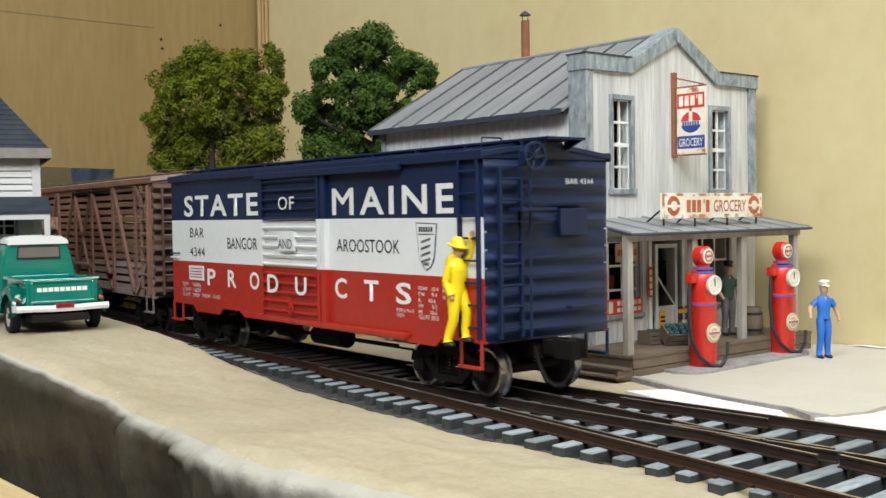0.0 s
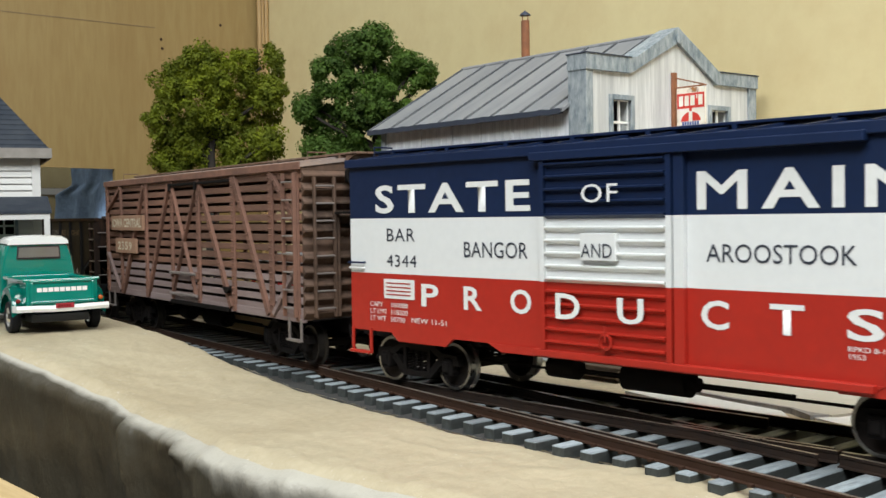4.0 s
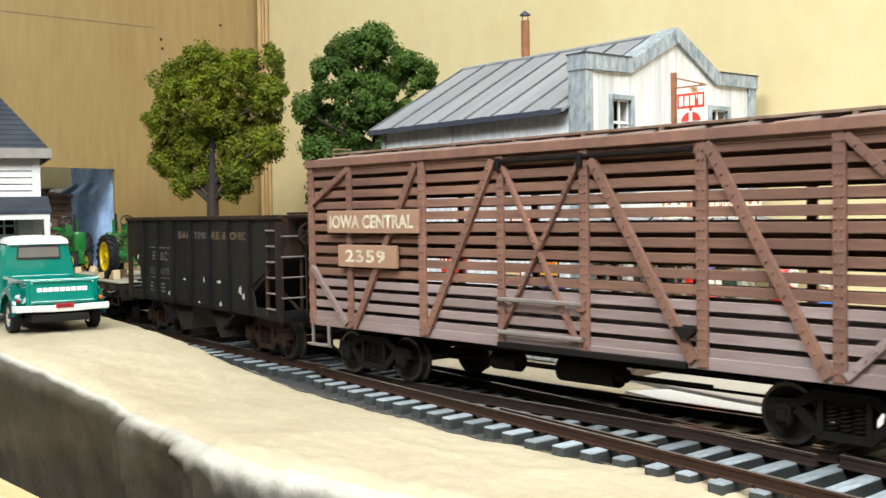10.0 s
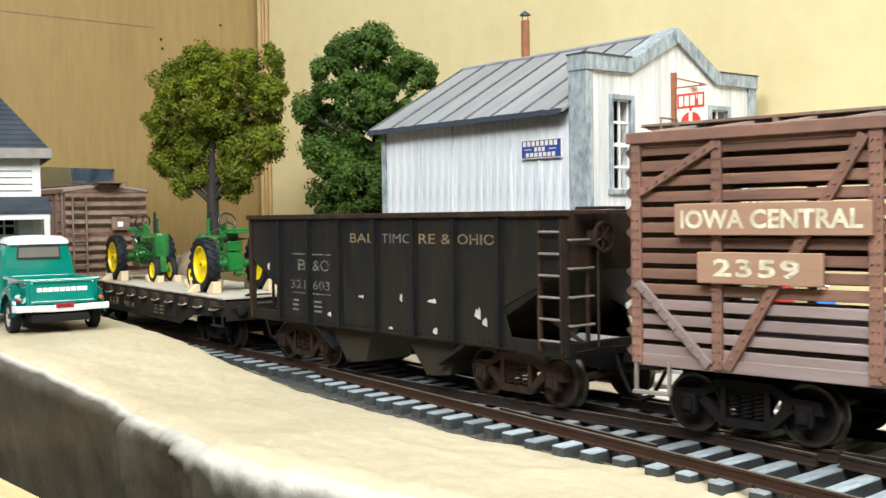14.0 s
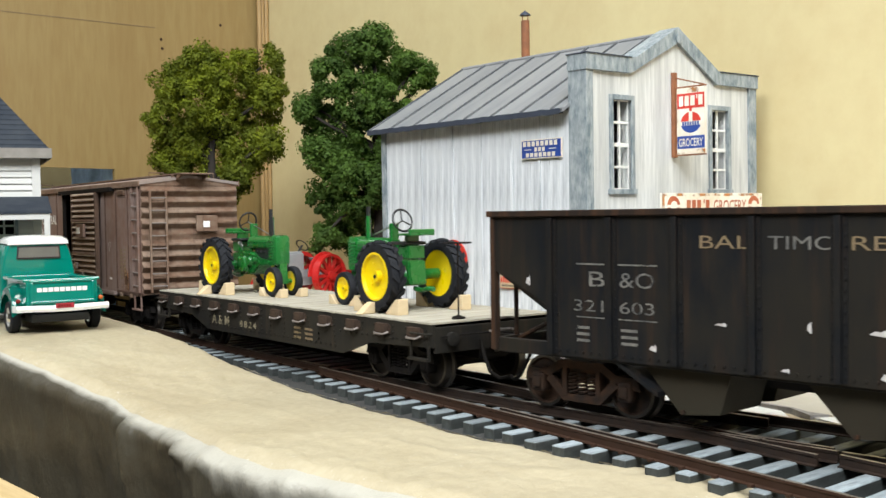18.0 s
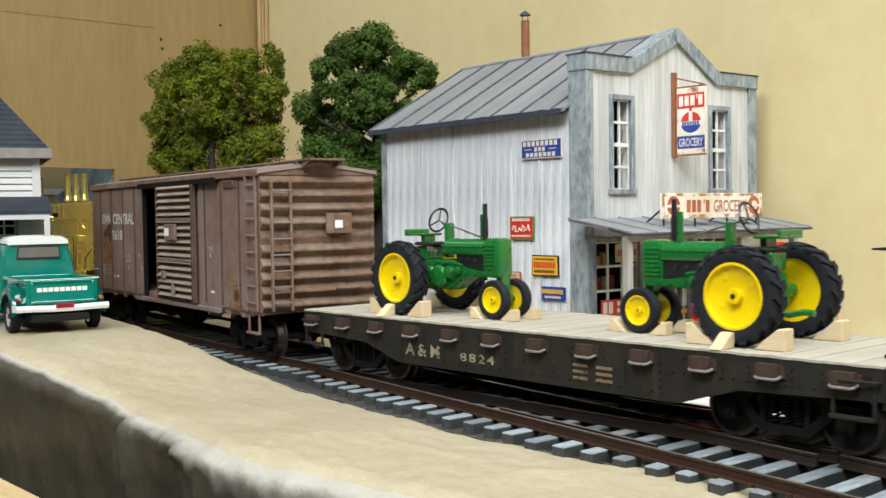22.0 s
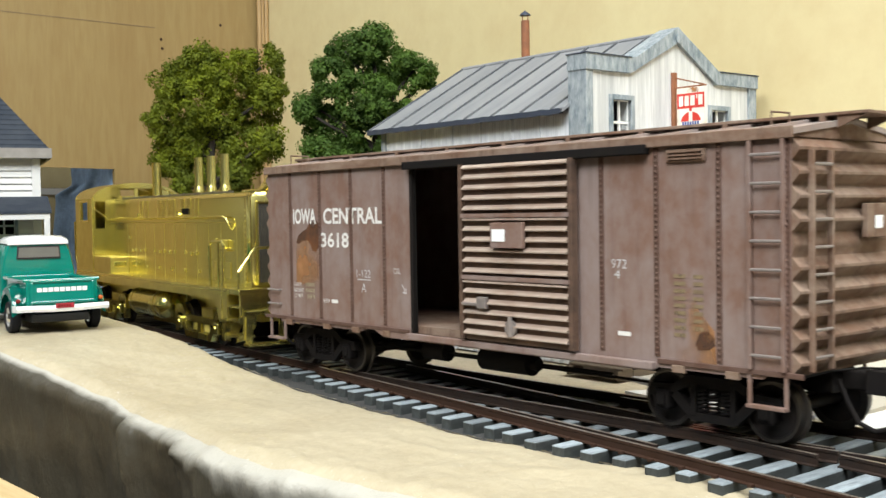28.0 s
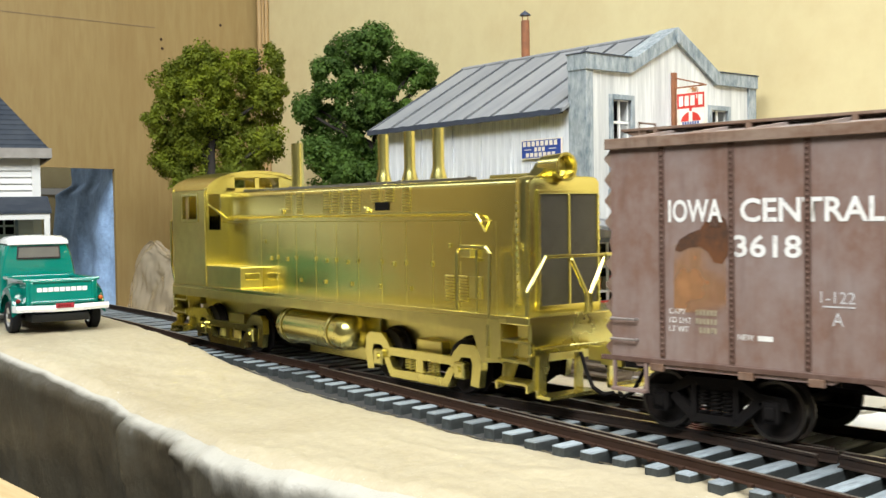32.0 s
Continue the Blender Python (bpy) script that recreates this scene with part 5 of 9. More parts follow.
        slab(b, [(x, z), (x + w * 0.6, z - 0.3 * q), (x + w * 0.62, z + 0.4 * q), (x + w * 0.5, z + q * 0.8), (x + w * 0.4, z + q * 0.45), (x + w * 0.2, z + 0.6 * q)], -y - 0.14, -y)
        part("paint_chip", b, M_CHALK, car, "pale chipped paint")
    return car


def timber_flat_car():
    car = thing("flat_car", "grimy black flat car with a bleached plank deck", "rail car", group="freight cars of the train")
    h, y = 125.5, 29.2
    out = [(-h, 25.0), (h, 25.0), (h, 16.8), (84, 15.2), (64, 9.2), (-64, 9.2), (-84, 15.2), (-h, 16.8)]
    for sgn in (-1, 1):
        b = bmesh.new()
        slab(b, out, sgn * (y - 1.2), sgn * y)
        part("side_sill", b, M_FLAT, car)
        b = bmesh.new()
        for k in range(62):
            for z in (12.0 if abs(-h + 4 + k * 4) < 62 else 18.4,):
                rod(b, (-h + 4 + k * 4, sgn * y, z), (-h + 4 + k * 4, sgn * (y + 0.5), z), 0.42, 5)
        for k in range(12):
            for dx in (-6.4, 6.4):
                for z in (13.6, 15.8, 18.0, 20.2, 22.4) if abs(-119 + k * 21.3) < 70 else (18.4, 20.6, 22.8):
                    rod(b, (-119 + k * 21.3 + dx, sgn * y, z), (-119 + k * 21.3 + dx, sgn * (y + 0.5), z), 0.4, 5)
        part("rivets", b, M_FLAT, car)
        first = None
        for k in range(12):
            x = -119 + k * 21.3
            m = pose(x * MM, sgn * y * MM, 0, 0, 0, 0 if sgn < 0 else 180)
            if first is None:
                b = bmesh.new()
                slab(b, [(-3.2, 20.0), (-3.2, 23.6), (3.2, 23.6), (3.2, 20.0)], -2.0, 0)
                slab(b, [(-4.6, 19.8), (-4.6, 23.2), (-3.2, 23.2), (-3.2, 19.8)], -0.6, 0)
                slab(b, [(3.2, 19.8), (3.2, 23.2), (4.6, 23.2), (4.6, 19.8)], -0.6, 0)
                first = part("stake_pocket", b, M_POCKET, car, at=m)
                q = bmesh.new()
                pipe(q, [(-3.5, -0.4, 20.4), (-3.3, -2.2, 19.9), (-2.6, -2.6, 19.7), (2.6, -2.6, 19.7), (3.3, -2.2, 19.9), (3.5, -0.4, 20.4)], 0.42, 6)
                loop = part("pocket_loop", q, M_PATINA, first, "worn bare steel loop")
            else:
                again(loop, Matrix(), again(first, m, car))
        block("end_sill", M_FLAT, car, sgn * (h - 1.4), -y + 1.2, 14.5, sgn * h, y - 1.2, 24, 0.3)
        grab(car, M_FLAT, [(sgn * h - 11 * sgn, -y, 21.6), (sgn * h - 11 * sgn, -y - 2, 21.6), (sgn * h - 1 * sgn, -y - 2, 21.6), (sgn * h - 1 * sgn, -y, 21.6)], 0.5)
    first = None
    n = 60
    for k in range(n):
        x = -h + 2 * h * (k + 0.5) / n
        if first is None:
            b = bmesh.new()
            box(b, -h / n + 0.05, -y - 0.25, 25.02, h / n - 0.05, y + 0.25, 25.8, 0.1)
            first = part("deck_plank", b, M_DECK, car, at=off(x, 0, 0))
        else:
            again(first, off(x, 0, (k * 37 % 5) * 0.04 - 0.08), car)
    block("centre_sill", M_GRIT, car, -h + 1, -7, 11, h - 1, 7, 23.5)
    for u in (-94, 94):
        bogie(car, u)
    coupler(car, M_GRIT, h - 1, 1)
    coupler(car, M_GRIT, -h + 1, -1)
    for x in (-h + 7, h - 8):
        stirrup(car, M_FLAT, x, -y)
    side = near_side(y + 0.2)
    lettering(car, "A & M", M_LETTER_F, side, -59.0, -39.8, 12.6, 17.2, 1.0, 0.012)
    lettering(car, "8824", M_LETTER_F, side, -28.8, -11.6, 12.9, 16.0, 1.25, 0.012)
    bars(car, M_LETTER_Y, side, [(24, 30, 12.2 + 2 * k, 13.2 + 2 * k) for k in range(3)] + [(33.5, 40, 12.2 + 2 * k, 13.2 + 2 * k) for k in range(3)])
    # brake stand at the leading end
    b = bmesh.new()
    rod(b, (120.5, -13.5, 25.8), (120.5, -13.5, 54), 0.35, 6)
    turned(b, [(2.6, 25.8), (2.6, 26.5), (0.8, 27.2)], 10, Matrix.Translation((120.5, -13.5, 0)))
    part("brake_staff", b, M_GRIT, car)
    b = bmesh.new()
    turned(b, [(5.0, -0.25), (5.4, 0), (5.0, 0.25)], 18, Matrix.Translation((120.5, -13.5, 54)), closed=True)
    for k in range(5):
        a = k * math.tau / 5
        rod(b, (120.5, -13.5, 54), (120.5 + 5.6 * math.cos(a), -13.5 + 5.6 * math.sin(a), 54), 0.3, 5)
    part("brake_wheel", b, M_GRIT, car)
    b = bmesh.new()
    turned(b, [(1.0, 0), (2.6, 0.3), (2.6, 2.0), (1.2, 2.3)], 12, Matrix.Translation((h, -21, 19.5)) @ X_AXIS)
    part("poling_pocket", b, M_FLAT, car)
    return car


M_BRASS = material("raw_brass", (0.80, 0.71, 0.25), 0.25, metal=1.0, stain=0.15, stain_scale=6, dark=(0.76, 0.66, 0.26))
M_BRASS_D = material("dull_brass", (0.76, 0.67, 0.235), 0.34, metal=1.0, grain=0.35, scale=160, stain=0.4, stain_scale=30, dark=(0.60, 0.49, 0.19))
M_MESH = material("grey_grille", (0.15, 0.135, 0.11), 0.45, metal=0.6, grain=0.3, scale=300)
# near-black that stands in for the shade inside openings
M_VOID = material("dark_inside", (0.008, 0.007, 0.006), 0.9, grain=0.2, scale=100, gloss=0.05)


def loco_truck(car, u):
    """Switcher truck with a cast brass frame."""
    b = bmesh.new()
    box(b, -8, -18, 10, 8, 18, 17, 0.5)
    tr = part("truck", b, M_BRASS_D, car, at=off(u, 0, 0))
    for sgn in (-1, 1):
        b = bmesh.new()
        y0, y1 = sgn * 19.5, sgn * 22.5
        for q in (-1, 1):
            slab(b, [(q * x, z) for x, z in ((36, 16), (33, 18), (25, 18), (20.5, 14.6), (19, 11), (19, 8), (22.4, 8), (23, 11), (25.4, 13.4), (30.6, 13.4), (31.6, 11), (36.4, 9.5))], y0, y1)
            slab(b, [(q * x, z) for x, z in ((36.2, 10), (31.6, 11), (30.4, 3.6), (35, 3.2))], y0, y1)
        slab(b, [(-19.5, 13), (19.5, 13), (19.5, 9.8), (-19.5, 9.8)], y0, y1)
        slab(b, [(-22.8, 9), (-18, 1.6), (18, 1.6), (22.8, 9), (19, 9), (15.8, 4.8), (-15.8, 4.8), (-19, 9)], y0, y1 + sgn * 0.8)
        box(b, -2.2, y0, 4.6, 2.2, y1, 10)
        part("side_frame", b, M_BRASS, tr)
        for x in (-24, 24):
            b = bmesh.new()
            box(b, x - 2.9 + (1.6 if x > 0 else -1.6), sgn * 20.5, 5.4, x + 2.9 + (1.6 if x > 0 else -1.6), sgn * 24.4, 11.8, 0.8)
            rod(b, (x + (1.6 if x > 0 else -1.6), sgn * 24.2, 9), (x + (1.6 if x > 0 else -1.6), sgn * 25, 9), 1.2, 8)
            part("journal_box", b, M_BRASS, tr)
        for x in (-9, -5.5, 5.5, 9):
            b = bmesh.new()
            pipe(b, [(x + 1.1 * math.cos(k * math.tau / 8), sgn * 21 + 1.1 * math.sin(k * math.tau / 8), 5.2 + k * 0.125) for k in range(42)], 0.35, 4)
            part("spring", b, M_BRASS_D, tr)
    b = bmesh.new()
    for sgn in (-1, 1):
        m = Matrix.Translation((0, sgn * 17.2, 0)) @ Y_AXIS @ Matrix.Rotation(0 if sgn > 0 else math.pi, 4, "X")
        turned(b, [(1.9, 2.0), (5.2, 1.1), (8.2, 2.2), (9.6, 2.2), (9.8, -0.6), (10.8, -1.2), (10.8, -2.0), (6, -1.2), (1.9, -2.0)], 28, m, closed=True)
    rod(b, (0, -20.5, 0), (0, 20.5, 0), 1.7, 10)
    me = mesh_of(b, "wheelset", M_WHEEL, True)
    for x in (-24, 24):
        o = new("wheelset", me)
        o.parent, o.matrix_basis = tr, off(x, 0, 9.8)
        WHEELSETS.append((o, x, 9.8))


def frame_plate(b, y, x0, x1, z0, z1, hx0, hx1, hz0, hz1, t=1.0):
    """A plate in the x-z plane with one rectangular opening."""
    for a in ((x0, z0, x1, hz0), (x0, hz1, x1, z1), (x0, hz0, hx0, hz1), (hx1, hz0, x1, hz1)):
        box(b, a[0], y, a[1], a[2], y + t, a[3])


def brass_switcher():
    car = thing("locomotive", "unpainted polished brass diesel switcher with four tall exhaust stacks", "locomotive")
    h0, h1 = -97.0, 127.0
    # frame
    b = bmesh.new()
    box(b, -137, -29.3, 28.0, 140, 29.3, 30.8, 0.4)
    part("deck", b, M_BRASS, car)
    for sgn in (-1, 1):
        b = bmesh.new()
        slab(b, [(-137, 29), (126, 29), (126, 15), (116, 14), (111, 25), (-137, 25)], sgn * 28.2, sgn * 29.4)
        part("frame_skirt", b, M_BRASS_D, car)
    block("frame_core", M_BRASS_D, car, -130, -14, 14, 130, 14, 28)
    # hood with rounded shoulders
    w, zt = 17.0, 77.0
    prof = [(-w, 30.8), (-w, zt - 3)] + [(-w + 3 - 3 * math.cos(a), zt - 3 + 3 * math.sin(a)) for a in (0.5, 1.0, 1.57)]
    prof += [(-y, z) for y, z in reversed(prof)]
    b = bmesh.new()
    slab(b, prof, h0, h1, "x")
    hood = part("hood", b, M_BRASS, car, smooth=True)
    b = bmesh.new()
    box(b, h1 - 9, -w - 0.35, 30.8, h1 + 1.0, w + 0.35, zt + 0.4, 3.2)
    part("nose_frame", b, M_BRASS, hood, smooth=True)
    for x in (-62, -46, -29, -12, 5, 22, 39, 56, 73, 90, 110, 119):
        block("panel_seam", M_BRASS_D, hood, x - 0.1, -w - 0.1, 31, x + 0.1, -w, 62)
    block("panel_seam", M_BRASS_D, hood, h0, -w - 0.16, 62, 108, -w, 62.4)
    latch = None
    for z, xs in ((45.8, range(-46, 76, 17)), (36.0, range(-46, 76, 21)), (45.2, (-52, -37, -3, 14, 48)), (53.0, (-58, 84))):
        for x in xs:
            if latch is None:
                b = bmesh.new()
                box(b, -0.4, -w - 0.7, -0.9, 0.4, -w, 0.9, 0.15)
                latch = part("door_latch", b, M_BRASS, hood, at=off(x, 0, z))
            else:
                again(latch, off(x, 0, z), hood)
    lou = None
    for x in (-35, -25, -2, 5, 14.5, 21, 35.5, 45.5, 57):
        for k in range(5 if x in (35.5, 45.5) else 9):
            z = 76 - 1.15 * (k + 1)
            if lou is None:
                b = bmesh.new()
                slab(b, [(-w, -0.42), (-w - 0.55, -0.3), (-w - 0.55, 0.05), (-w, 0.42)], -2.5, 2.5, "x")
                lou = part("louvre", b, M_BRASS_D, hood, at=off(x, 0, z))
            else:
                again(lou, off(x, 0, z), hood)
    for x in (83.5, 91.5):
        for k in range(9):
            again(lou, off(x, 0, 33 + k * 1.1), hood)
    # black plate in place of the shade within the hood opening
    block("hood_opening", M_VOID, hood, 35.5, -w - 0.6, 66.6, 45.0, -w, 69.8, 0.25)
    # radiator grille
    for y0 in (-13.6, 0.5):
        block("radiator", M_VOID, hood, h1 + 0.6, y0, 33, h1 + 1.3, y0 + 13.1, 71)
        b = bmesh.new()
        for k in range(19):
            y = y0 + 0.3 + k * 0.7
            box(b, h1 + 1.4, y - 0.13, 33, h1 + 1.7, y + 0.13, 71)
        for k in range(54):
            z = 33.2 + k * 0.7
            box(b, h1 + 1.45, y0, z - 0.13, h1 + 1.75, y0 + 13.1, z + 0.13)
        part("grille_mesh", b, M_MESH, hood)
    b = bmesh.new()
    for y0, y1, z0, z1 in ((-14.6, -13.6, 32, 72), (13.6, 14.6, 32, 72), (-14.6, 14.6, 71, 72.4), (-14.6, 14.6, 31.4, 33), (-0.5, 0.5, 33, 71)):
        box(b, h1 + 0.8, y0, z0, h1 + 2.3, y1, z1, 0.2)
    for k in range(13):
        for y in (-14.1, 14.1):
            rod(b, (h1 + 2.2, y, 34 + k * 3), (h1 + 2.8, y, 34 + k * 3), 0.4, 6)
    part("grille_frame", b, M_BRASS, hood)
    b = bmesh.new()
    for k in range(14):
        rod(b, (121.5, -w, 33 + k * 2.7), (121.5, -w - 0.6, 33 + k * 2.7), 0.45, 6)
    part("rivets", b, M_BRASS_D, hood)
    # headlight on its curved bracket
    b = bmesh.new()
    turned(b, [(4.4, -5), (5.0, 4.5), (5.0, 5.4), (4.2, 5.4), (3.4, 1.0)], 22, Matrix.Translation((h1 - 1, -3, 80.2)) @ X_AXIS)
    slab(b, [(-13, 76), (-9, 78.5), (-6, 82), (0, 82), (5, 79), (11, 76)], h1 - 8, h1 - 2, "x")
    hl = part("headlight", b, M_BRASS, hood, smooth=True)
    b = bmesh.new()
    turned(b, [(3.3, 0), (1.4, 0.6), (0.1, 0.8)], 16, Matrix.Translation((h1 + 0.6, -3, 80.2)) @ X_AXIS)
    part("lens", b, M_BRASS_D, hl, smooth=True)
    b = bmesh.new()
    box(b, 96, -8, 76.8, 120, 8, 78.6, 0.5)
    part("roof_hatch", b, M_BRASS, hood)
    b = bmesh.new()
    box(b, -90, -w + 5.5, 76.9, 92, -w + 6.5, 78.2, 0.2)
    for k in range(9):
        rod(b, (-88 + k * 22, -w + 6, 76.6), (-88 + k * 22, -w + 6, 78.6), 0.7, 6)
    part("drip_rail", b, M_STEELRIM, hood)
    for x, r, flare in ((-55.5, 2.9, False), (17, 2.4, True), (36, 2.4, True), (55.5, 2.4, True)):
        b = bmesh.new()
        pr = [(3.6, 76.5), (3.5, 79), (2.7, 82), (r, 84), (r, 99), (r - 0.5, 99), (r - 0.5, 90)] if flare else [(r, 76.5), (r, 99.5), (r - 0.5, 99.5), (r - 0.5, 90)]
        turned(b, pr, 18, Matrix.Translation((x, 0, 0)))
        part("exhaust_pipe", b, M_BRASS, hood, smooth=True)
    # long hand rail
    b = bmesh.new()
    pipe(b, [(-88, -w - 2.2, 65)] + [(x, -w - 2.2, 65) for x in (-40, 10, 60, 98)] + [(102, -w - 2.1, 64), (104, -w - 1.9, 61.5), (104.4, -w, 58.5)], 0.6, 8)
    for x in (-86, -40, 10, 58):
        rod(b, (x, -w, 65), (x, -w - 2.3, 65), 0.4, 6)
    part("handrail", b, M_BRASS, hood)
    for x in (-40, 29):
        b = bmesh.new()
        turned(b, [(1.8, 0), (1.8, 1.0), (1.2, 1.4)], 12, Matrix.Translation((x, -w, 66.5)) @ Matrix.Rotation(radians(90), 4, "X"))
        part("sand_filler", b, M_BRASS, hood)
    block("step_bracket", M_BRASS_D, hood, 94, -w - 3, 49, 99, -w, 53.5, 0.3)
    block("toe_step", M_BRASS, hood, 92, -w - 2, 47.6, 101, -w, 48.6)
    block("access_door", M_BRASS_D, hood, 95, -w - 0.5, 34, 102, -w, 42, 0.15)
    # tool box beside the cab
    block("tool_box", M_BRASS_D, car, -97, -28.8, 30.8, -61, -w, 41, 0.3)
    block("box_plate", M_BRASS, car, -61.2, -26.5, 35, -60.4, -19, 38, 0.1)
    # cab
    cab = new("cab")
    cab.parent = car
    c0, c1, cw = -135.0, -97.5, 28.8
    for sgn in (-1, 1):
        b = bmesh.new()
        frame_plate(b, sgn * cw - 0.5, c0, c1, 30.8, 78, -122.5, -105, 63.5, 76, 1.0)
        part("cab_side", b, M_BRASS_D, cab)
        b = bmesh.new()
        frame_plate(b, sgn * cw - 0.9, -123.4, -104.1, 62.6, 76.8, -122.0, -105.5, 64, 75.6, 1.8)
        part("window_frame", b, M_BRASS, cab)
    arc = [(-cw * math.cos(math.pi * k / 12), 78 + 10.2 * math.sin(math.pi * k / 12)) for k in range(13)]
    b = bmesh.new()
    slab(b, arc + [(y * 0.97, z - 1.4) for y, z in reversed(arc)], c0 - 2.5, c1 + 2.5, "x")
    part("cab_roof", b, M_BRASS, cab, smooth=True)
    for x in (c0, c1):
        b = bmesh.new()
        for y0, y1, z0, z1 in ((-cw, -27, 30.8, 78), (-20.5, -w, 30.8, 78), (-27, -20.5, 30.8, 58.5), (-27, -20.5, 76.3, 78), (17, 20.5, 30.8, 78), (27, cw, 30.8, 78), (20.5, 27, 30.8, 58.5), (20.5, 27, 76.3, 78),
                               (-w, w, 30.8, 79.4), (-cw, -12.4, 77.9, 79.4), (12.4, cw, 77.9, 79.4), (-1.2, 1.2, 79.4, 85)):
            box(b, x - 0.5, y0, z0, x + 0.5, y1, z1)
        for sgn in (-1, 1):
            slab(b, [(sgn * cw, 79.3), (sgn * 12.6, 79.3), (sgn * 12.6, 85.2), (sgn * 24, 82.4)], x - 0.5, x + 0.5, "x")
        slab(b, [(-12.7, 84.6), (12.7, 84.6), (12.7, 85.8), (6, 87), (-6, 87), (-12.7, 85.8)], x - 0.5, x + 0.5, "x")
        part("cab_end", b, M_BRASS, cab)
    b = bmesh.new()
    rod(b, (c1 + 0.8, -27, 71), (c1 + 3.5, -18.5, 64), 0.5, 6)
    part("wiper", b, M_BRASS, cab)
    block("cab_floor", M_BRASS_D, cab, c0, -cw, 31, c1, cw, 32)
    block("control_stand", M_VOID, cab, -125, -8, 32, -101, 8, 66)
    # rails, steps and pilot at both ends
    for q, xe in ((1, 140), (-1, -137)):
        pl = new("end_platform")
        pl.parent = car
        b = bmesh.new()
        box(b, xe - 1.2, -28.8, 18.5, xe, 28.8, 29, 0.3)
        for y in range(-26, 27, 4):
            for z in (20, 27.5):
                rod(b, (xe, y, z), (xe + q * 0.6, y, z), 0.45, 6)
        part("end_sill", b, M_BRASS, pl)
        for sgn in (-1, 1):
            b = bmesh.new()
            for x in (xe - q * 15, xe):
                slab(b, [(sgn * 28.6, 28.5), (sgn * 21, 28.5), (sgn * 21, 14), (sgn * 23, 10), (sgn * 25, 7.4), (sgn * 30.6, 6.4), (sgn * 30.8, 9), (sgn * 27.6, 10.4), (sgn * 27.2, 14), (sgn * 29.6, 15.4), (sgn * 29.4, 17.6), (sgn * 27.4, 18.4), (sgn * 27.4, 22), (sgn * 28.6, 23)], x - 0.5, x + 0.5, "x")
            part("step_side", b, M_BRASS, pl)
            for z in (8.2, 15.4, 22):
                block("step_tread", M_BRASS, pl, xe - q * 15, sgn * 21.5, z, xe, sgn * 29, z + 0.9)
            b = bmesh.new()
            box(b, xe + q * 1.5, sgn * 5, 4.6, xe + q * 8, sgn * 28, 6.0, 0.25)
            for y in (8, 25):
                slab(b, [(sgn * (y - 1.2), 18), (sgn * (y + 1.2), 18), (sgn * (y + 1.8), 5), (sgn * (y - 1.8), 5)], xe + q * 0.2, xe + q * 1.4, "x")
            part("footboard", b, M_BRASS, pl)
            b = bmesh.new()
            pipe(b, [(xe - q * 2, sgn * 28.4, 30), (xe - q * 2, sgn * 28.4, 39), (xe - q * 2, sgn * 19.5, 50), (xe - q * 2, sgn * 8, 50), (xe - q * 2, sgn * 8, 49), (xe - q * 2, sgn * 1, 37), (xe - q * 2, sgn * 1, 30)] if q > 0 else
                 [(xe + 2, sgn * 28.4, 30), (xe - 1, sgn * 29, 40), (xe - 1, sgn * 29, 63), (xe + 1, sgn * 28, 64)], 0.75, 8)
            part("end_railing", b, M_BRASS, pl)
        if q > 0:
            b = bmesh.new()
            rod(b, (xe - 2, -19.5, 50), (xe - 2, 19.5, 50), 0.5, 6)
            part("chain_bar", b, M_BRASS, pl)
        coupler(pl, M_BRASS_D, xe, q)
    for x0, x1 in ((101, 119),):
        b = bmesh.new()
        pipe(b, [(x0, -27.6, 30.5), (x0, -27.6, 51), (x0 + 1.5, -27.6, 53), (x1 - 2, -27.6, 53), (x1, -27.6, 51), (x1 + 0.5, -29, 30), (x1 + 0.5, -29.6, 16)], 0.7, 8)
        rod(b, (x0 + 11, -27.6, 30.5), (x0 + 11, -27.6, 53), 0.6, 6)
        part("deck_railing", b, M_BRASS, car)
    # tanks between the trucks
    b = bmesh.new()
    rod(b, (-28, -21, 16.2), (20, -21, 16.2), 7.6, 24)
    turned(b, [(7.6, 0), (7.3, 3), (6.0, 5.6), (3.6, 7.2), (0.1, 8.0)], 24, Matrix.Translation((20, -21, 16.2)) @ X_AXIS)
    part("air_tank", b, M_BRASS, car, smooth=True)
    for x in (-24, 14):
        b = bmesh.new()
        turned(b, [(8.0, -0.8), (8.3, 0), (8.0, 0.8)], 24, Matrix.Translation((x, -21, 16.2)) @ X_AXIS, closed=True)
        part("tank_band", b, M_BRASS_D, car)
    block("tank_saddle", M_BRASS_D, car, -36, -20, 23.5, 8, -16, 27.5, 0.3)
    block("fuel_tank", M_BRASS_D, car, -42, -14.5, 8, 30, 14.5, 24, 0.6)
    block("side_plate", M_BRASS, car, -20, -16, 4.5, 36, -14.8, 26, 0.2)
    # added black block that darkens the gap under the frame like shade
    block("drive_gear", M_VOID, car, -116, -11, 5, 112, 11, 27)
    loco_truck(car, -88)
    loco_truck(car, 71)
    return car


# ---------------------------------------------------------------- tractors
M_JGREEN = material("green_tractor_enamel", (0.008, 0.13, 0.022), 0.28, grain=0.12, scale=200, coat=0.3)
M_JYELLOW = material("yellow_wheel_enamel", (0.80, 0.58, 0.002), 0.3, grain=0.08, scale=200)
M_TYRE = material("black_rubber", (0.014, 0.015, 0.018), 0.62, grain=0.3, scale=200, dark=(0.035, 0.035, 0.038), gloss=0.12)
M_BLACKP = material("black_paint", (0.012, 0.012, 0.013), 0.4, grain=0.1, scale=200)
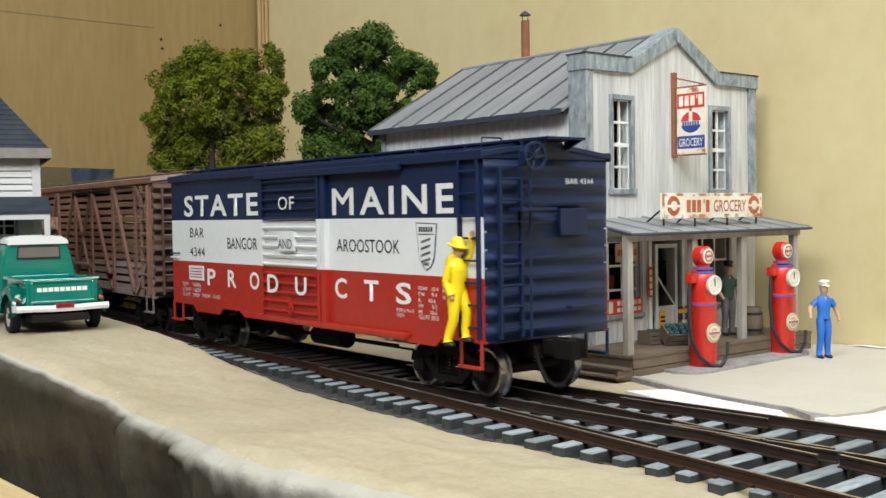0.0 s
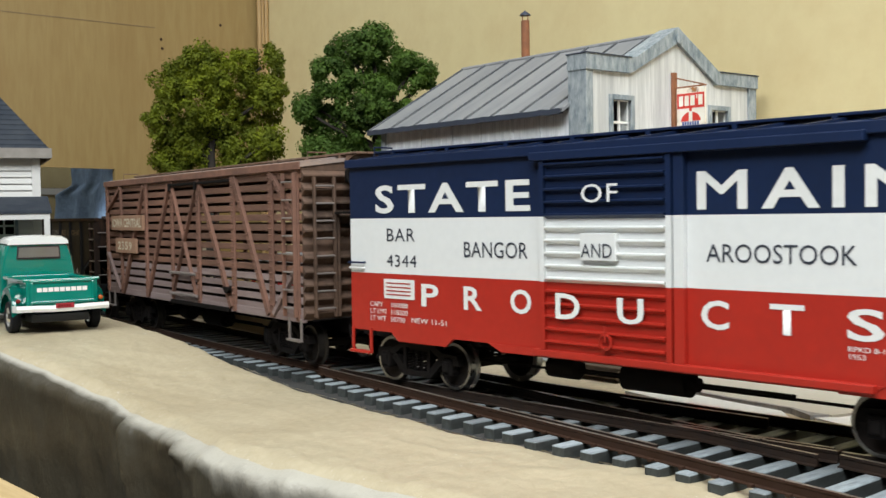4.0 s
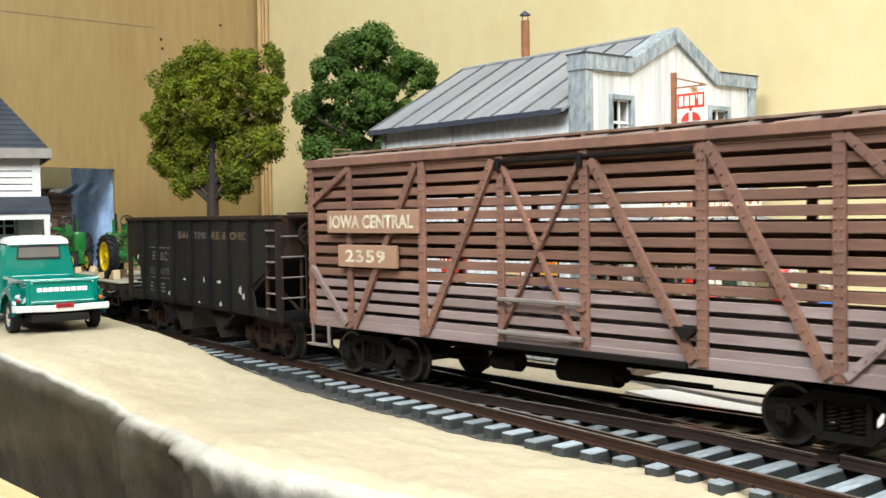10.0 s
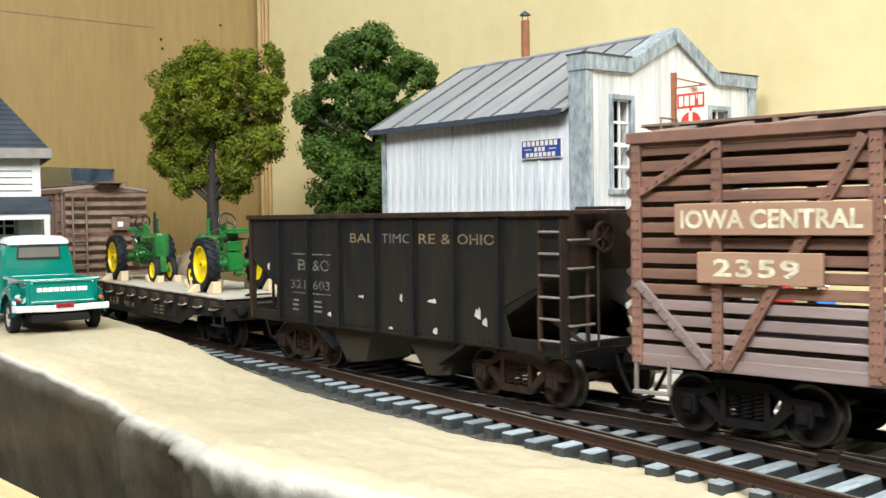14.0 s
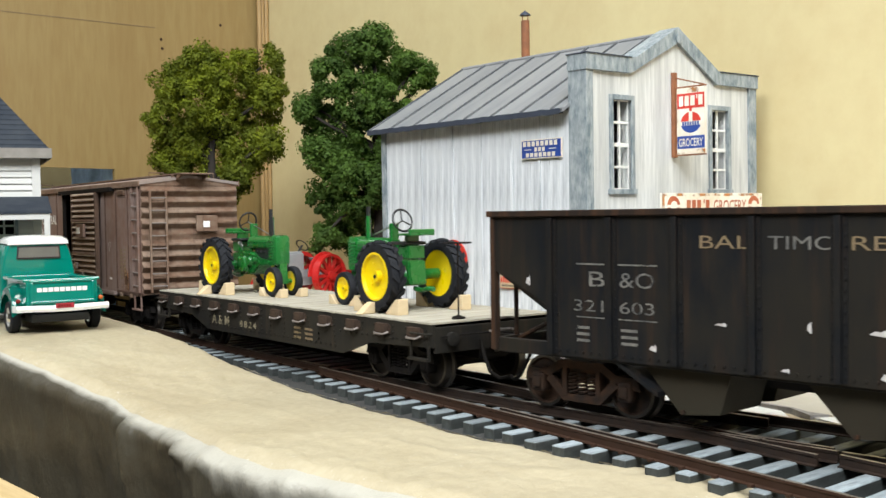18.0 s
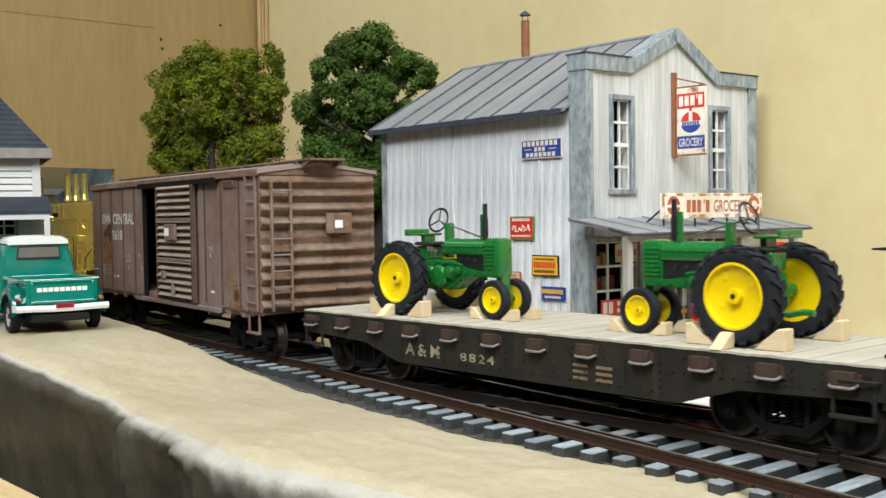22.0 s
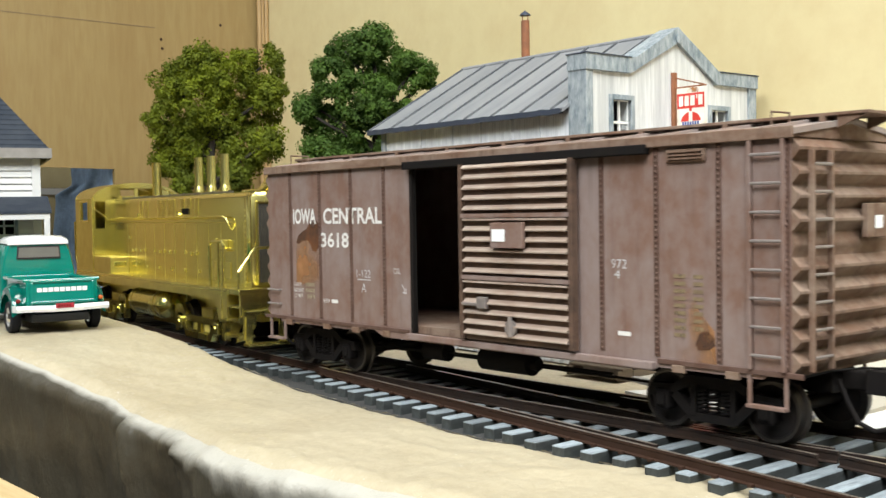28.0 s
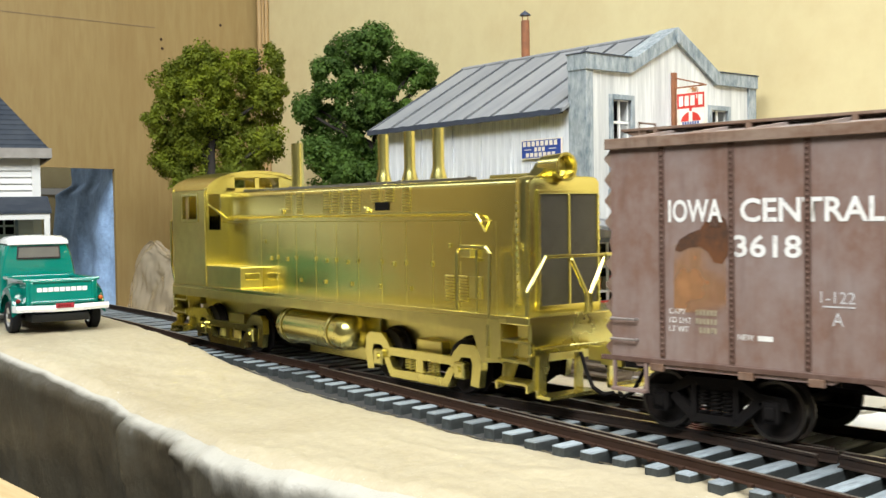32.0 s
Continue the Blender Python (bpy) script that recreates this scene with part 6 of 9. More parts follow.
M_STEEL = material("bare_steel", (0.5, 0.5, 0.48), 0.3, metal=0.9, grain=0.2, scale=300)
M_CHOCK = material("raw_pine_chock", (0.64, 0.50, 0.31), 0.75, grain=0.4, scale=120, stretch=(0.5, 2, 4), dark=(0.48, 0.34, 0.18), spread=0.1)
M_TREDR = material("red_tractor_enamel", (0.50, 0.018, 0.016), 0.3, grain=0.1, scale=200)
M_TGREY = material("grey_tractor_enamel", (0.30, 0.31, 0.32), 0.4, grain=0.15, scale=200)


def big_wheel(name, parent, x, y, r, w, out, rim_mat, lugs=True):
    """Tyre with lugs, dished disc and hub; out is the side that shows its dish."""
    m = Matrix.Translation((x, y, r)) @ Y_AXIS
    b = bmesh.new()
    ri = r * 0.66
    turned(b, [(ri, -w * 0.42), (r * 0.78, -w * 0.52), (r * (0.9 if lugs else 0.94), -w * 0.46), (r * (0.94 if lugs else 0.99), -w * 0.2), (r * (0.94 if lugs else 0.99), w * 0.2), (r * (0.9 if lugs else 0.94), w * 0.46), (r * 0.78, w * 0.52), (ri, w * 0.42)], 32, m, closed=True)
    wheel = part(name, b, M_TYRE, parent, smooth=True)
    if lugs:
        n = 18
        turn = Matrix.Translation((x * MM, y * MM, r * MM)) @ Y_AXIS
        for s in (-1, 1):
            q = bmesh.new()
            pts = []
            for ang, yy in ((0, 0.0), (0.15, 0.0), (0.36, 0.54), (0.19, 0.54)):
                for rr in (r * 0.88, r * (1.0 if yy < 0.4 else 0.955)):
                    pts.append(q.verts.new((rr * math.cos(ang), rr * math.sin(ang), s * yy * w)))
            for c in ((1, 3, 5, 7), (0, 1, 3, 2), (2, 3, 5, 4), (4, 5, 7, 6), (6, 7, 1, 0), (0, 2, 4, 6)):
                q.faces.new([pts[i] for i in c])
            lug = None
            for k in range(n):
                at = turn @ Matrix.Rotation((k + (0.5 if s > 0 else 0)) * math.tau / n, 4, "Z")
                lug = part("lug", q, M_TYRE, wheel, at=at) if lug is None else again(lug, at)
    b = bmesh.new()
    s = 1 if out > 0 else -1
    turned(b, [(ri * 1.03, w * 0.42 * s), (ri * 0.93, w * 0.44 * s), (ri * 0.88, w * 0.22 * s), (ri * 0.5, w * 0.06 * s), (ri * 0.24, w * 0.05 * s), (ri * 0.22, w * 0.36 * s), (ri * 0.1, w * 0.38 * s), (0.05, w * 0.3 * s),
               (0.05, -w * 0.3 * s), (ri * 0.9, -w * 0.3 * s), (ri * 1.03, -w * 0.42 * s)], 28, m, closed=True)
    rim = part("rim", b, rim_mat, wheel, smooth=True)
    b = bmesh.new()
    for k in range(4):
        a = k * math.tau / 4 + 0.6
        rod(b, m @ Vector((ri * 0.62 * math.cos(a), ri * 0.62 * math.sin(a), w * 0.06 * s)), m @ Vector((ri * 0.62 * math.cos(a), ri * 0.62 * math.sin(a), w * 0.16 * s)), ri * 0.06, 8)
    part("wheel_bolt", b, rim_mat, rim)
    b = bmesh.new()
    rod(b, m @ Vector((0, 0, w * 0.3 * s)), m @ Vector((0, 0, w * 0.42 * s)), ri * 0.075, 10)
    part("hub_hole", b, M_BLACKP, rim)
    return wheel


def row_crop_tractor(name, label, paint, rims, group=""):
    """A two-cylinder row-crop tractor facing +x; its rear axle stands over the origin."""
    tr = thing(name, label, "tractor", group=group)
    R, r, base = 14.5, 7.3, 42.4
    for s in (-1, 1):
        big_wheel("rear_wheel", tr, 0, s * 15.5, R, 6.2, s, rims)
        big_wheel("front_wheel", tr, base, s * 5.4, r, 3.6, s, rims, False)
    b = bmesh.new()
    rod(b, (0, -13, R), (0, 13, R), 2.2, 12)
    turned(b, [(3.2, -5), (4.6, -3), (4.6, 3), (3.2, 5)], 16, Matrix.Translation((1, 0, R)) @ Y_AXIS)
    part("rear_axle", b, paint, tr, smooth=True)
    b = bmesh.new()
    slab(b, [(-5, 10.5), (7, 9.4), (11, 10.4), (16, 9.6), (21, 12), (24, 15.4), (42, 15.4), (42, 17.2), (25, 17.8), (20, 21), (12, 21.5), (-4, 20.5)], -4.2, 4.2)
    bmesh.ops.bevel(b, geom=b.edges[:], offset=0.6, segments=2, affect="EDGES")
    case = part("transmission_case", b, paint, tr, smooth=True)
    for s in (-1, 1):
        m = Y_AXIS @ Matrix.Rotation(0 if s > 0 else math.pi, 4, "X")
        for x, z, q, d in ((12.5, 15.0, 4.4, 3.6), (18.0, 16.8, 2.6, 3.0), (6.5, 16.5, 2.4, 2.6), (22.5, 17.6, 1.6, 2.4)):
            b = bmesh.new()
            turned(b, [(q, 0), (q, d * 0.55), (q * 0.82, d * 0.75), (q * 0.8, d * 0.95), (q * 0.35, d), (0.1, d * 1.05)], 16, Matrix.Translation((x, s * 4.0, z)) @ m)
            part("gear_cover", b, paint, case, smooth=True)
        for x, z in ((9, 19.6), (15, 19.8), (20, 14), (8.6, 12), (16.4, 12.2), (26, 16.6), (31, 16.6), (36, 16.6)):
            b = bmesh.new()
            rod(b, (x, s * 4.0, z), (x, s * 5.0, z), 0.6, 6)
            part("case_bolt", b, paint, case)
        b = bmesh.new()
        slab(b, [(21, 19.8), (27, 17.8), (41, 16.6), (41, 15.2), (26, 15.6), (20, 17.6)], s * 3.0, s * 4.2)
        part("frame_rail", b, paint, tr)
        b = bmesh.new()
        pipe(b, [(10, s * 5.0, 21), (14, s * 5.6, 20.2), (20, s * 5.6, 20.4), (25, s * 5.2, 19.4)], 0.55, 6)
        part("control_rod", b, paint, tr)
        b = bmesh.new()
        pipe(b, [(7.5, s * 4, 22), (8.4, s * 5.4, 24), (10.5, s * 5.6, 24.6)], 0.5, 6)
        turned(b, [(0.1, 0), (1.0, 0.2), (1.1, 1.4), (0.1, 1.7)], 10, Matrix.Translation((5.2, s * 4.8, 25.6)) @ X_AXIS)
        part("lamp_and_lever", b, M_STEEL, tr, smooth=True)
    block("engine_block", M_BLACKP, tr, 19, -2.9, 17.4, 36, 2.9, 24.6, 0.6)
    b = bmesh.new()
    for x in (22, 26, 30):
        for s in (-1, 1):
            rod(b, (x, s * 2.7, 21.6), (x, s * 3.7, 21.2), 0.7, 8)
    part("engine_fittings", b, M_BLACKP, tr)
    prof = [(-3.4, 23.4), (-3.8, 24.0), (-3.8, 26.0), (-3.5, 27.2), (-2.7, 28.6), (-1.2, 29.3), (1.2, 29.3), (2.7, 28.6), (3.5, 27.2), (3.8, 26.0), (3.8, 24.0), (3.4, 23.4)]
    b = bmesh.new()
    slab(b, prof, 12.5, 38, "x")
    part("hood", b, paint, tr, smooth=True)
    for s in (-1, 1):
        b = bmesh.new()
        rod(b, (13, s * 3.8, 26.4), (35.5, s * 3.8, 26.4), 0.35, 6)
        part("hood_stripe", b, paint, tr)
    b = bmesh.new()
    box(b, 35.0, -4.0, 15.0, 43.2, 4.0, 29.7, 1.5)
    gr = part("radiator_shell", b, paint, tr, smooth=True)
    lv = None
    for s in (-1, 1):
        for k in range(7):
            m = pose(38.6 * MM, s * 3.95 * MM, (18.6 + k * 1.4) * MM, 0, 0, 0 if s < 0 else 180)
            if lv is None:
                q = bmesh.new()
                rod(q, (-2.9, 0, 0), (2.9, 0, 0), 0.5, 6)
                lv = part("grille_louvre", q, paint, gr, at=m)
            else:
                again(lv, m, gr)
    b = bmesh.new()
    slab(b, [(39.6, 16), (43.0, 16), (base + 1.3, 10), (base + 1.3, 6), (base - 1.3, 6), (base - 1.3, 10)], -1.9, 1.9)
    part("front_pedestal", b, paint, tr)
    b = bmesh.new()
    rod(b, (base, -5, r), (base, 5, r), 1.2, 8)
    part("front_axle", b, paint, tr)
    b = bmesh.new()
    rod(b, (29.5, 1.5, 29), (29.5, 1.5, 38.5), 1.0, 10)
    part("air_stack", b, paint, tr)
    b = bmesh.new()
    rod(b, (34, -1.5, 29), (34, -1.5, 42.5), 0.9, 10)
    rod(b, (34, -1.5, 30), (34, -1.5, 37), 1.2, 10)
    part("exhaust_pipe", b, M_BLACKP, tr)
    b = bmesh.new()
    rod(b, (31, 0, 29.6), (6.4, 0, 36.2), 0.35, 6)
    part("steering_shaft", b, M_STEEL, tr)
    m = Matrix.Translation((6.0, 0, 36.5)) @ Matrix.Rotation(radians(-72), 4, "Y")
    b = bmesh.new()
    turned(b, [(4.7, -0.35), (5.2, 0), (4.7, 0.35), (4.2, 0)], 22, m, closed=True)
    for k in range(3):
        a = k * math.tau / 3
        rod(b, m @ Vector((0, 0, -0.3)), m @ Vector((4.7 * math.cos(a), 4.7 * math.sin(a), 0)), 0.3, 6)
    part("steering_wheel", b, M_BLACKP, tr, smooth=True)
    b = bmesh.new()
    box(b, 11.4, -2.0, 22, 13.2, 2.0, 35.4, 0.5)
    part("steering_post", b, paint, tr)
    b = bmesh.new()
    box(b, -3, -5.5, 26.6, 8, 5.5, 28.0, 0.6)
    part("seat", b, M_BLACKP, tr)
    b = bmesh.new()
    box(b, -8, -6.2, 30.4, 1, 6.2, 31.4, 0.4)
    box(b, -1.4, -3, 20, 0.6, 3, 30.8, 0.3)
    box(b, -8, -6.2, 31.2, -6.8, 6.2, 33, 0.4)
    part("seat_back", b, paint, tr)
    b = bmesh.new()
    box(b, -4, -4, 21, 4, 4, 26.4, 0.6)
    part("battery_box", b, paint, tr)
    b = bmesh.new()
    pipe(b, [(-2, 0, 9), (-7, 0, 8.4), (-12, 0, 9.4), (-15, 0, 9.2)], 1.0, 8)
    part("drawbar", b, paint, tr)
    return tr


def chock(m_local, size=1.0):
    ob = chock.first
    if ob is None:
        b = bmesh.new()
        slab(b, [(-5.6, 0), (4.2, 0), (4.2, 6.2), (2.0, 6.2)], -2.4, 2.4)
        bmesh.ops.bevel(b, geom=b.edges[:], offset=0.3, segments=1, affect="EDGES")
        ob = new("wheel_chock", mesh_of(b, "wheel_chock", M_CHOCK))
        tagged(ob, "pale raw wooden wedge blocking a tractor wheel", "wedge", "wheel chocks on the flat car")
        chock.first = ob
        return ob
    return copy_thing(ob, Matrix())


chock.first = None

# ---------------------------------------------------------------- the grocery store
M_PLANK = material("weathered_white_plank", (0.78, 0.79, 0.80), 0.85, grain=0.6, scale=100, stain=0.6, stain_scale=30, dark=(0.42, 0.435, 0.46), stretch=(2.6, 2.6, 0.3), bump=0.25, spread=0.07, streak=0.75, run=(0.27, 0.285, 0.31))
M_FRONT = material("peeling_white_front", (0.66, 0.655, 0.63), 0.85, grain=0.6, scale=130, stain=0.5, stain_scale=30, dark=(0.38, 0.38, 0.37), stretch=(3, 3, 0.2), bump=0.2, streak=0.6, run=(0.34, 0.34, 0.34))
M_TRIM = material("worn_blue_grey_trim", (0.13, 0.165, 0.185), 0.85, grain=0.65, scale=260, stain=0.35, stain_scale=120, dark=(0.42, 0.44, 0.44), stretch=(1.5, 1.5, 0.6), bump=0.25)
M_TIN = material("grey_tin_roof", (0.205, 0.21, 0.22), 0.55, grain=0.6, scale=110, stain=0.6, stain_scale=22, dark=(0.30, 0.30, 0.30), stretch=(2.2, 0.35, 0.35), metal=0.1, bump=0.15)
M_TINSEAM = material("dirty_tin_seam", (0.075, 0.08, 0.09), 0.7, grain=0.6, scale=140, dark=(0.20, 0.20, 0.20), gloss=0.2)
M_TINDARK = material("dark_tin_edge", (0.04, 0.05, 0.075), 0.6, grain=0.4, scale=120)
M_WOODGREY = material("grey_bare_wood", (0.25, 0.23, 0.205), 0.85, grain=0.7, scale=110, stain=0.5, stain_scale=40, dark=(0.13, 0.11, 0.09), stretch=(2, 0.4, 0.4), bump=0.25, spread=0.12)
M_WOODPALE = material("pale_weathered_post", (0.37, 0.35, 0.315), 0.85, grain=0.7, scale=130, stain=0.5, stain_scale=50, dark=(0.22, 0.19, 0.15), stretch=(2, 2, 0.3), bump=0.25)
M_WOODBRN = material("brown_porch_wood", (0.165, 0.118, 0.078), 0.85, grain=0.7, scale=110, stain=0.5, stain_scale=40, dark=(0.10, 0.075, 0.05), stretch=(2, 0.4, 1), bump=0.25, spread=0.15)
M_SASH = material("white_sash", (0.76, 0.75, 0.71), 0.7, grain=0.3, scale=200, stain=0.3, stain_scale=60)
M_RUSTPIPE = material("rusty_pipe", (0.27, 0.10, 0.04), 0.8, grain=0.5, scale=160, stain=0.5, stain_scale=40, dark=(0.13, 0.055, 0.03))
M_SIGNW = material("white_enamel_sign", (0.78, 0.75, 0.66), 0.5, grain=0.25, scale=120, stain=0.35, stain_scale=50, dark=(0.55, 0.33, 0.15))
M_SIGNRUST = material("rust_bloom", (0.50, 0.21, 0.06), 0.8, grain=0.5, scale=200, dark=(0.32, 0.12, 0.04))
worn_through(M_SIGNRUST, 170, 0.46, 0.66)
M_SIGNR = material("red_enamel_sign", (0.58, 0.035, 0.02), 0.45, grain=0.15, scale=150)
M_SIGNB = material("blue_enamel_sign", (0.014, 0.05, 0.26), 0.45, grain=0.15, scale=150)
M_SIGNY = material("yellow_enamel_sign", (0.80, 0.42, 0.03), 0.5, grain=0.15, scale=150)
M_SIGNG = material("green_enamel_sign", (0.10, 0.24, 0.06), 0.5, grain=0.15, scale=150)
M_SIGNTAN = material("tan_paper_sign", (0.62, 0.48, 0.30), 0.7, grain=0.3, scale=200)
M_RUSTRED = material("rust_red_lettering", (0.36, 0.075, 0.03), 0.7, grain=0.4, scale=220, dark=(0.5, 0.25, 0.12))
M_PUMPRED = material("red_pump_enamel", (0.56, 0.022, 0.012), 0.3, grain=0.1, scale=200, coat=0.2)
M_PURPLE = material("violet_band", (0.12, 0.09, 0.32), 0.5, grain=0.2, scale=200)
M_HOSE = material("black_hose", (0.018, 0.018, 0.02), 0.5, grain=0.2, scale=200)
M_CREAMFACE = material("cream_dial", (0.74, 0.70, 0.60), 0.5, grain=0.12, scale=200)
M_MAROON = material("maroon_mark", (0.26, 0.04, 0.03), 0.5, grain=0.1, scale=200)
M_SKIN = material("flesh_paint", (0.52, 0.30, 0.19), 0.6, grain=0.1, scale=200)
M_BLUEC = material("blue_uniform_paint", (0.02, 0.14, 0.52), 0.6, grain=0.15, scale=200)
M_YELC = material("yellow_oilskin_paint", (0.82, 0.60, 0.004), 0.5, grain=0.1, scale=150)
M_BOOT = material("black_boot_paint", (0.02, 0.02, 0.022), 0.5, grain=0.1, scale=200)
M_GREENC = material("dark_green_paint", (0.03, 0.07, 0.04), 0.7, grain=0.2, scale=200)
M_APRON = material("grey_apron_paint", (0.13, 0.12, 0.11), 0.8, grain=0.2, scale=200)
M_HATW = material("white_cap_paint", (0.72, 0.68, 0.60), 0.6, grain=0.1, scale=200)


def glass(name, tint=(0.9, 0.93, 0.92)):
    m = bpy.data.materials.new(name)
    m.use_nodes = True
    b = m.node_tree.nodes["Principled BSDF"]
    b.inputs["Base Color"].default_value = (*tint, 1)
    b.inputs["Roughness"].default_value = 0.03
    b.inputs["Transmission Weight"].default_value = 1.0
    b.inputs["IOR"].default_value = 1.1
    return m


M_GLASS = glass("window_glass")


def pane(parent, place, y0, y1, z0, z1, name="pane"):
    b = bmesh.new()
    b.faces.new([b.verts.new(place(y, z)) for y, z in ((y0, z0), (y1, z0), (y1, z1), (y0, z1))])
    o = part(name, b, M_GLASS, parent)
    o.visible_shadow = False
    return o


def sash_window(store, x, y0, y1, z0, z1, cols, rows, trim=2.4, mid=True):
    """A window in a wall that faces +x: casing, sash bars and panes."""
    win = new("window")
    win.parent = store
    for n, a in (("casing", (y0 - trim, z0 - trim, y0, z1 + trim)), ("casing", (y1, z0 - trim, y1 + trim, z1 + trim)), ("casing", (y0, z1, y1, z1 + trim)), ("sill", (y0 - trim - 0.8, z0 - trim, y1 + trim + 0.8, z0))):
        block(n, M_TRIM, win, x - 3, a[0], a[1], x + (1.6 if n == "sill" else 1.0), a[2], a[3], 0.15)
    b = bmesh.new()
    w = 0.55
    for k in range(cols + 1):
        y = y0 + (y1 - y0) * k / cols
        box(b, x - 2.2, y - w, z0, x - 1.2, y + w, z1)
    for k in range(rows + 1):
        z = z0 + (z1 - z0) * k / rows
        ww = w * 1.7 if mid and k * 2 == rows else w
        box(b, x - 2.1, y0, z - ww, x - 1.1, y1, z + ww)
    part("sash", b, M_SASH, win)
    pane(win, facing_east(x - 1.8), y0, y1, z0, z1)
    return win


def wall_with_holes(b, x0, x1, y0, y1, z0, z1, holes):
    """A wall facing +x as blocks round rectangular openings (y0, y1, z0, z1)."""
    ys = sorted({y0, y1, *[h[0] for h in holes], *[h[1] for h in holes]})
    for a, c in zip(ys, ys[1:]):
        cuts = sorted((h[2], h[3]) for h in holes if h[0] <= a and h[1] >= c)
        z = z0
        for p, q in cuts:
            if p > z:
                box(b, x0, a, z, x1, c, p)
            z = q
        if z1 > z:
            box(b, x0, a, z, x1, c, z1)
    bmesh.ops.remove_doubles(b, verts=b.verts, dist=0.001)


def grocery_store():
    st = thing("grocery_store", "weathered two-storey wooden store with false front, porch and tin roof", "store", -72.7, 102.1, 0, -2)
    D, W = 160.0, 132.0
    # side and back walls behind the planks
    shell = bmesh.new()
    box(shell, -D, 0.8, -8, -9, 3, 113)
    box(shell, -D, W - 3, -8, -9, W, 113)
    box(shell, -D, 3, -8, -D + 2.4, W - 3, 113)
    slab(shell, [(0.8, 113), (W, 113), (W / 2, 153)], -D, -D + 2, "x")
    part("wall", shell, M_PLANK, st)
    plank = {}
    x, k = -D, 0
    rnd = random.Random(3)
    while x < -10.5:
        wd = rnd.choice((5.6, 6.4, 7.2))
        wd = min(wd, -10 - x)
        if wd not in plank:
            b = bmesh.new()
            box(b, 0.12, -0.1, -8, wd - 0.12, 0.9, 113)
            plank[wd] = part("plank", b, M_PLANK, st, at=off(x, 0, 0))
        else:
            again(plank[wd], off(x, rnd.uniform(-0.12, 0.12), 0), st)
        x += wd
    for x in (-124.5, -97.5, -74.5, -51, -31):
        block("batten", M_PLANK, st, x - 0.7, -0.75, -8, x + 0.7, 0, 113)
    # corner boards
    block("corner_board", M_TRIM, st, -D - 1, -1.2, -8, -D + 3, 0.8, 113, 0.2)
    # false front
    holes = [(18, 31, 75.2, 118), (94.2, 108, 75.2, 116.5), (5, 36, 15, 50), (45, 68, 1.6, 50), (78, 108, 15, 50)]
    b = bmesh.new()
    wall_with_holes(b, -9, 0, 0, W, -8, 131, holes)
    part("false_front", b, M_FRONT, st)
    b = bmesh.new()
    slab(b, [(0, 131), (0, 134), (30, 134), (65.7, 152), (99, 133), (W, 133), (W, 131)], -9, 0, "x")
    part("front_gable", b, M_FRONT, st)
    block("corner_pilaster", M_TRIM, st, -10.5, -1.0, -8, 1.2, 0.8, 136, 0.25)
    block("corner_board", M_TRIM, st, 0.0, 0.9, -8, 1.0, 4.0, 131, 0.15)
    block("corner_board", M_TRIM, st, 0.0, W - 6, 60, 1.2, W + 0.6, 131, 0.15)
    for pts in ([(-1.5, 131), (30, 131), (30, 138.4), (-1.5, 138.4)], [(30, 131), (65.7, 148.6), (65.7, 156.4), (34.5, 139.4), (30, 138.4)], [(65.7, 148.6), (97, 129.6), (101, 135.6), (98, 137), (65.7, 156.4)], [(97, 129.6), (W + 1, 129.6), (W + 1, 136.2), (100.5, 136.2)]):
        b = bmesh.new()
        slab(b, pts, -10.5, 2.0, "x")
        part("cornice", b, M_TRIM, st)
    b = bmesh.new()
    turned(b, [(2.6, -0.8), (2.6, 0.6), (0.1, 0.9)], 16, Matrix.Translation((2.2, 65.7, 150.6)) @ X_AXIS)
    part("ridge_cap", b, M_TRIM, st)
    block("cornice_ledge", M_TINDARK, st, -11, -2.0, 138.4, 2.6, 30, 138.9, 0.15)
    block("cornice_ledge", M_TINDARK, st, -11, 99.5, 136.2, 2.6, W + 1.6, 136.7, 0.15)
    # windows
    sash_window(st, 0, 18, 31, 75.2, 118, 2, 4)
    sash_window(st, 0, 94.2, 108, 75.2, 116.5, 2, 4)
    sash_window(st, 0, 5, 36, 15, 50, 3, 3, 2.0, False)
    sash_window(st, 0, 78, 108, 15, 50, 3, 3, 2.0, False)
    block("shop_floor", M_WOODBRN, st, -90, 3, 0, -9, W - 3, 1.4)
    block("upper_floor", M_WOODBRN, st, -D + 3, 3, 62, -9, W - 3, 64)
    # black partition standing in for the unlit depth of the shop
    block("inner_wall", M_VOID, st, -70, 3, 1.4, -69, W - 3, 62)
    # open screen door with its frame
    d = new("screen_door")
    d.parent = st
    b = bmesh.new()
    for y0, y1, z0, z1 in ((47, 49, 2, 48), (62, 64, 2, 48), (49, 62, 46, 48), (49, 62, 2, 5), (49, 62, 15, 17)):
        box(b, 0.2, y0, z0, 1.4, y1, z1)
    slab(b, [(49, 32), (62, 18), (62, 16.6), (49, 30.6)], 0.3, 1.2, "x")
    part("door_frame", b, M_FRONT, d)
    block("kick_panel", M_FRONT, d, 0.4, 49, 5, 1.0, 62, 15)
    for y in (42.5, 68):
        block("door_jamb", M_SASH, st, -3, y, 1.6, 1.2, y + 2.4, 51, 0.15)
    # roof
    ridge, eave, over = 154.0, 114.6, 6.5
    for s in (-1, 1):
        ys, ye = (W / 2, -over) if s < 0 else (W / 2, W + over)
        b = bmesh.new()
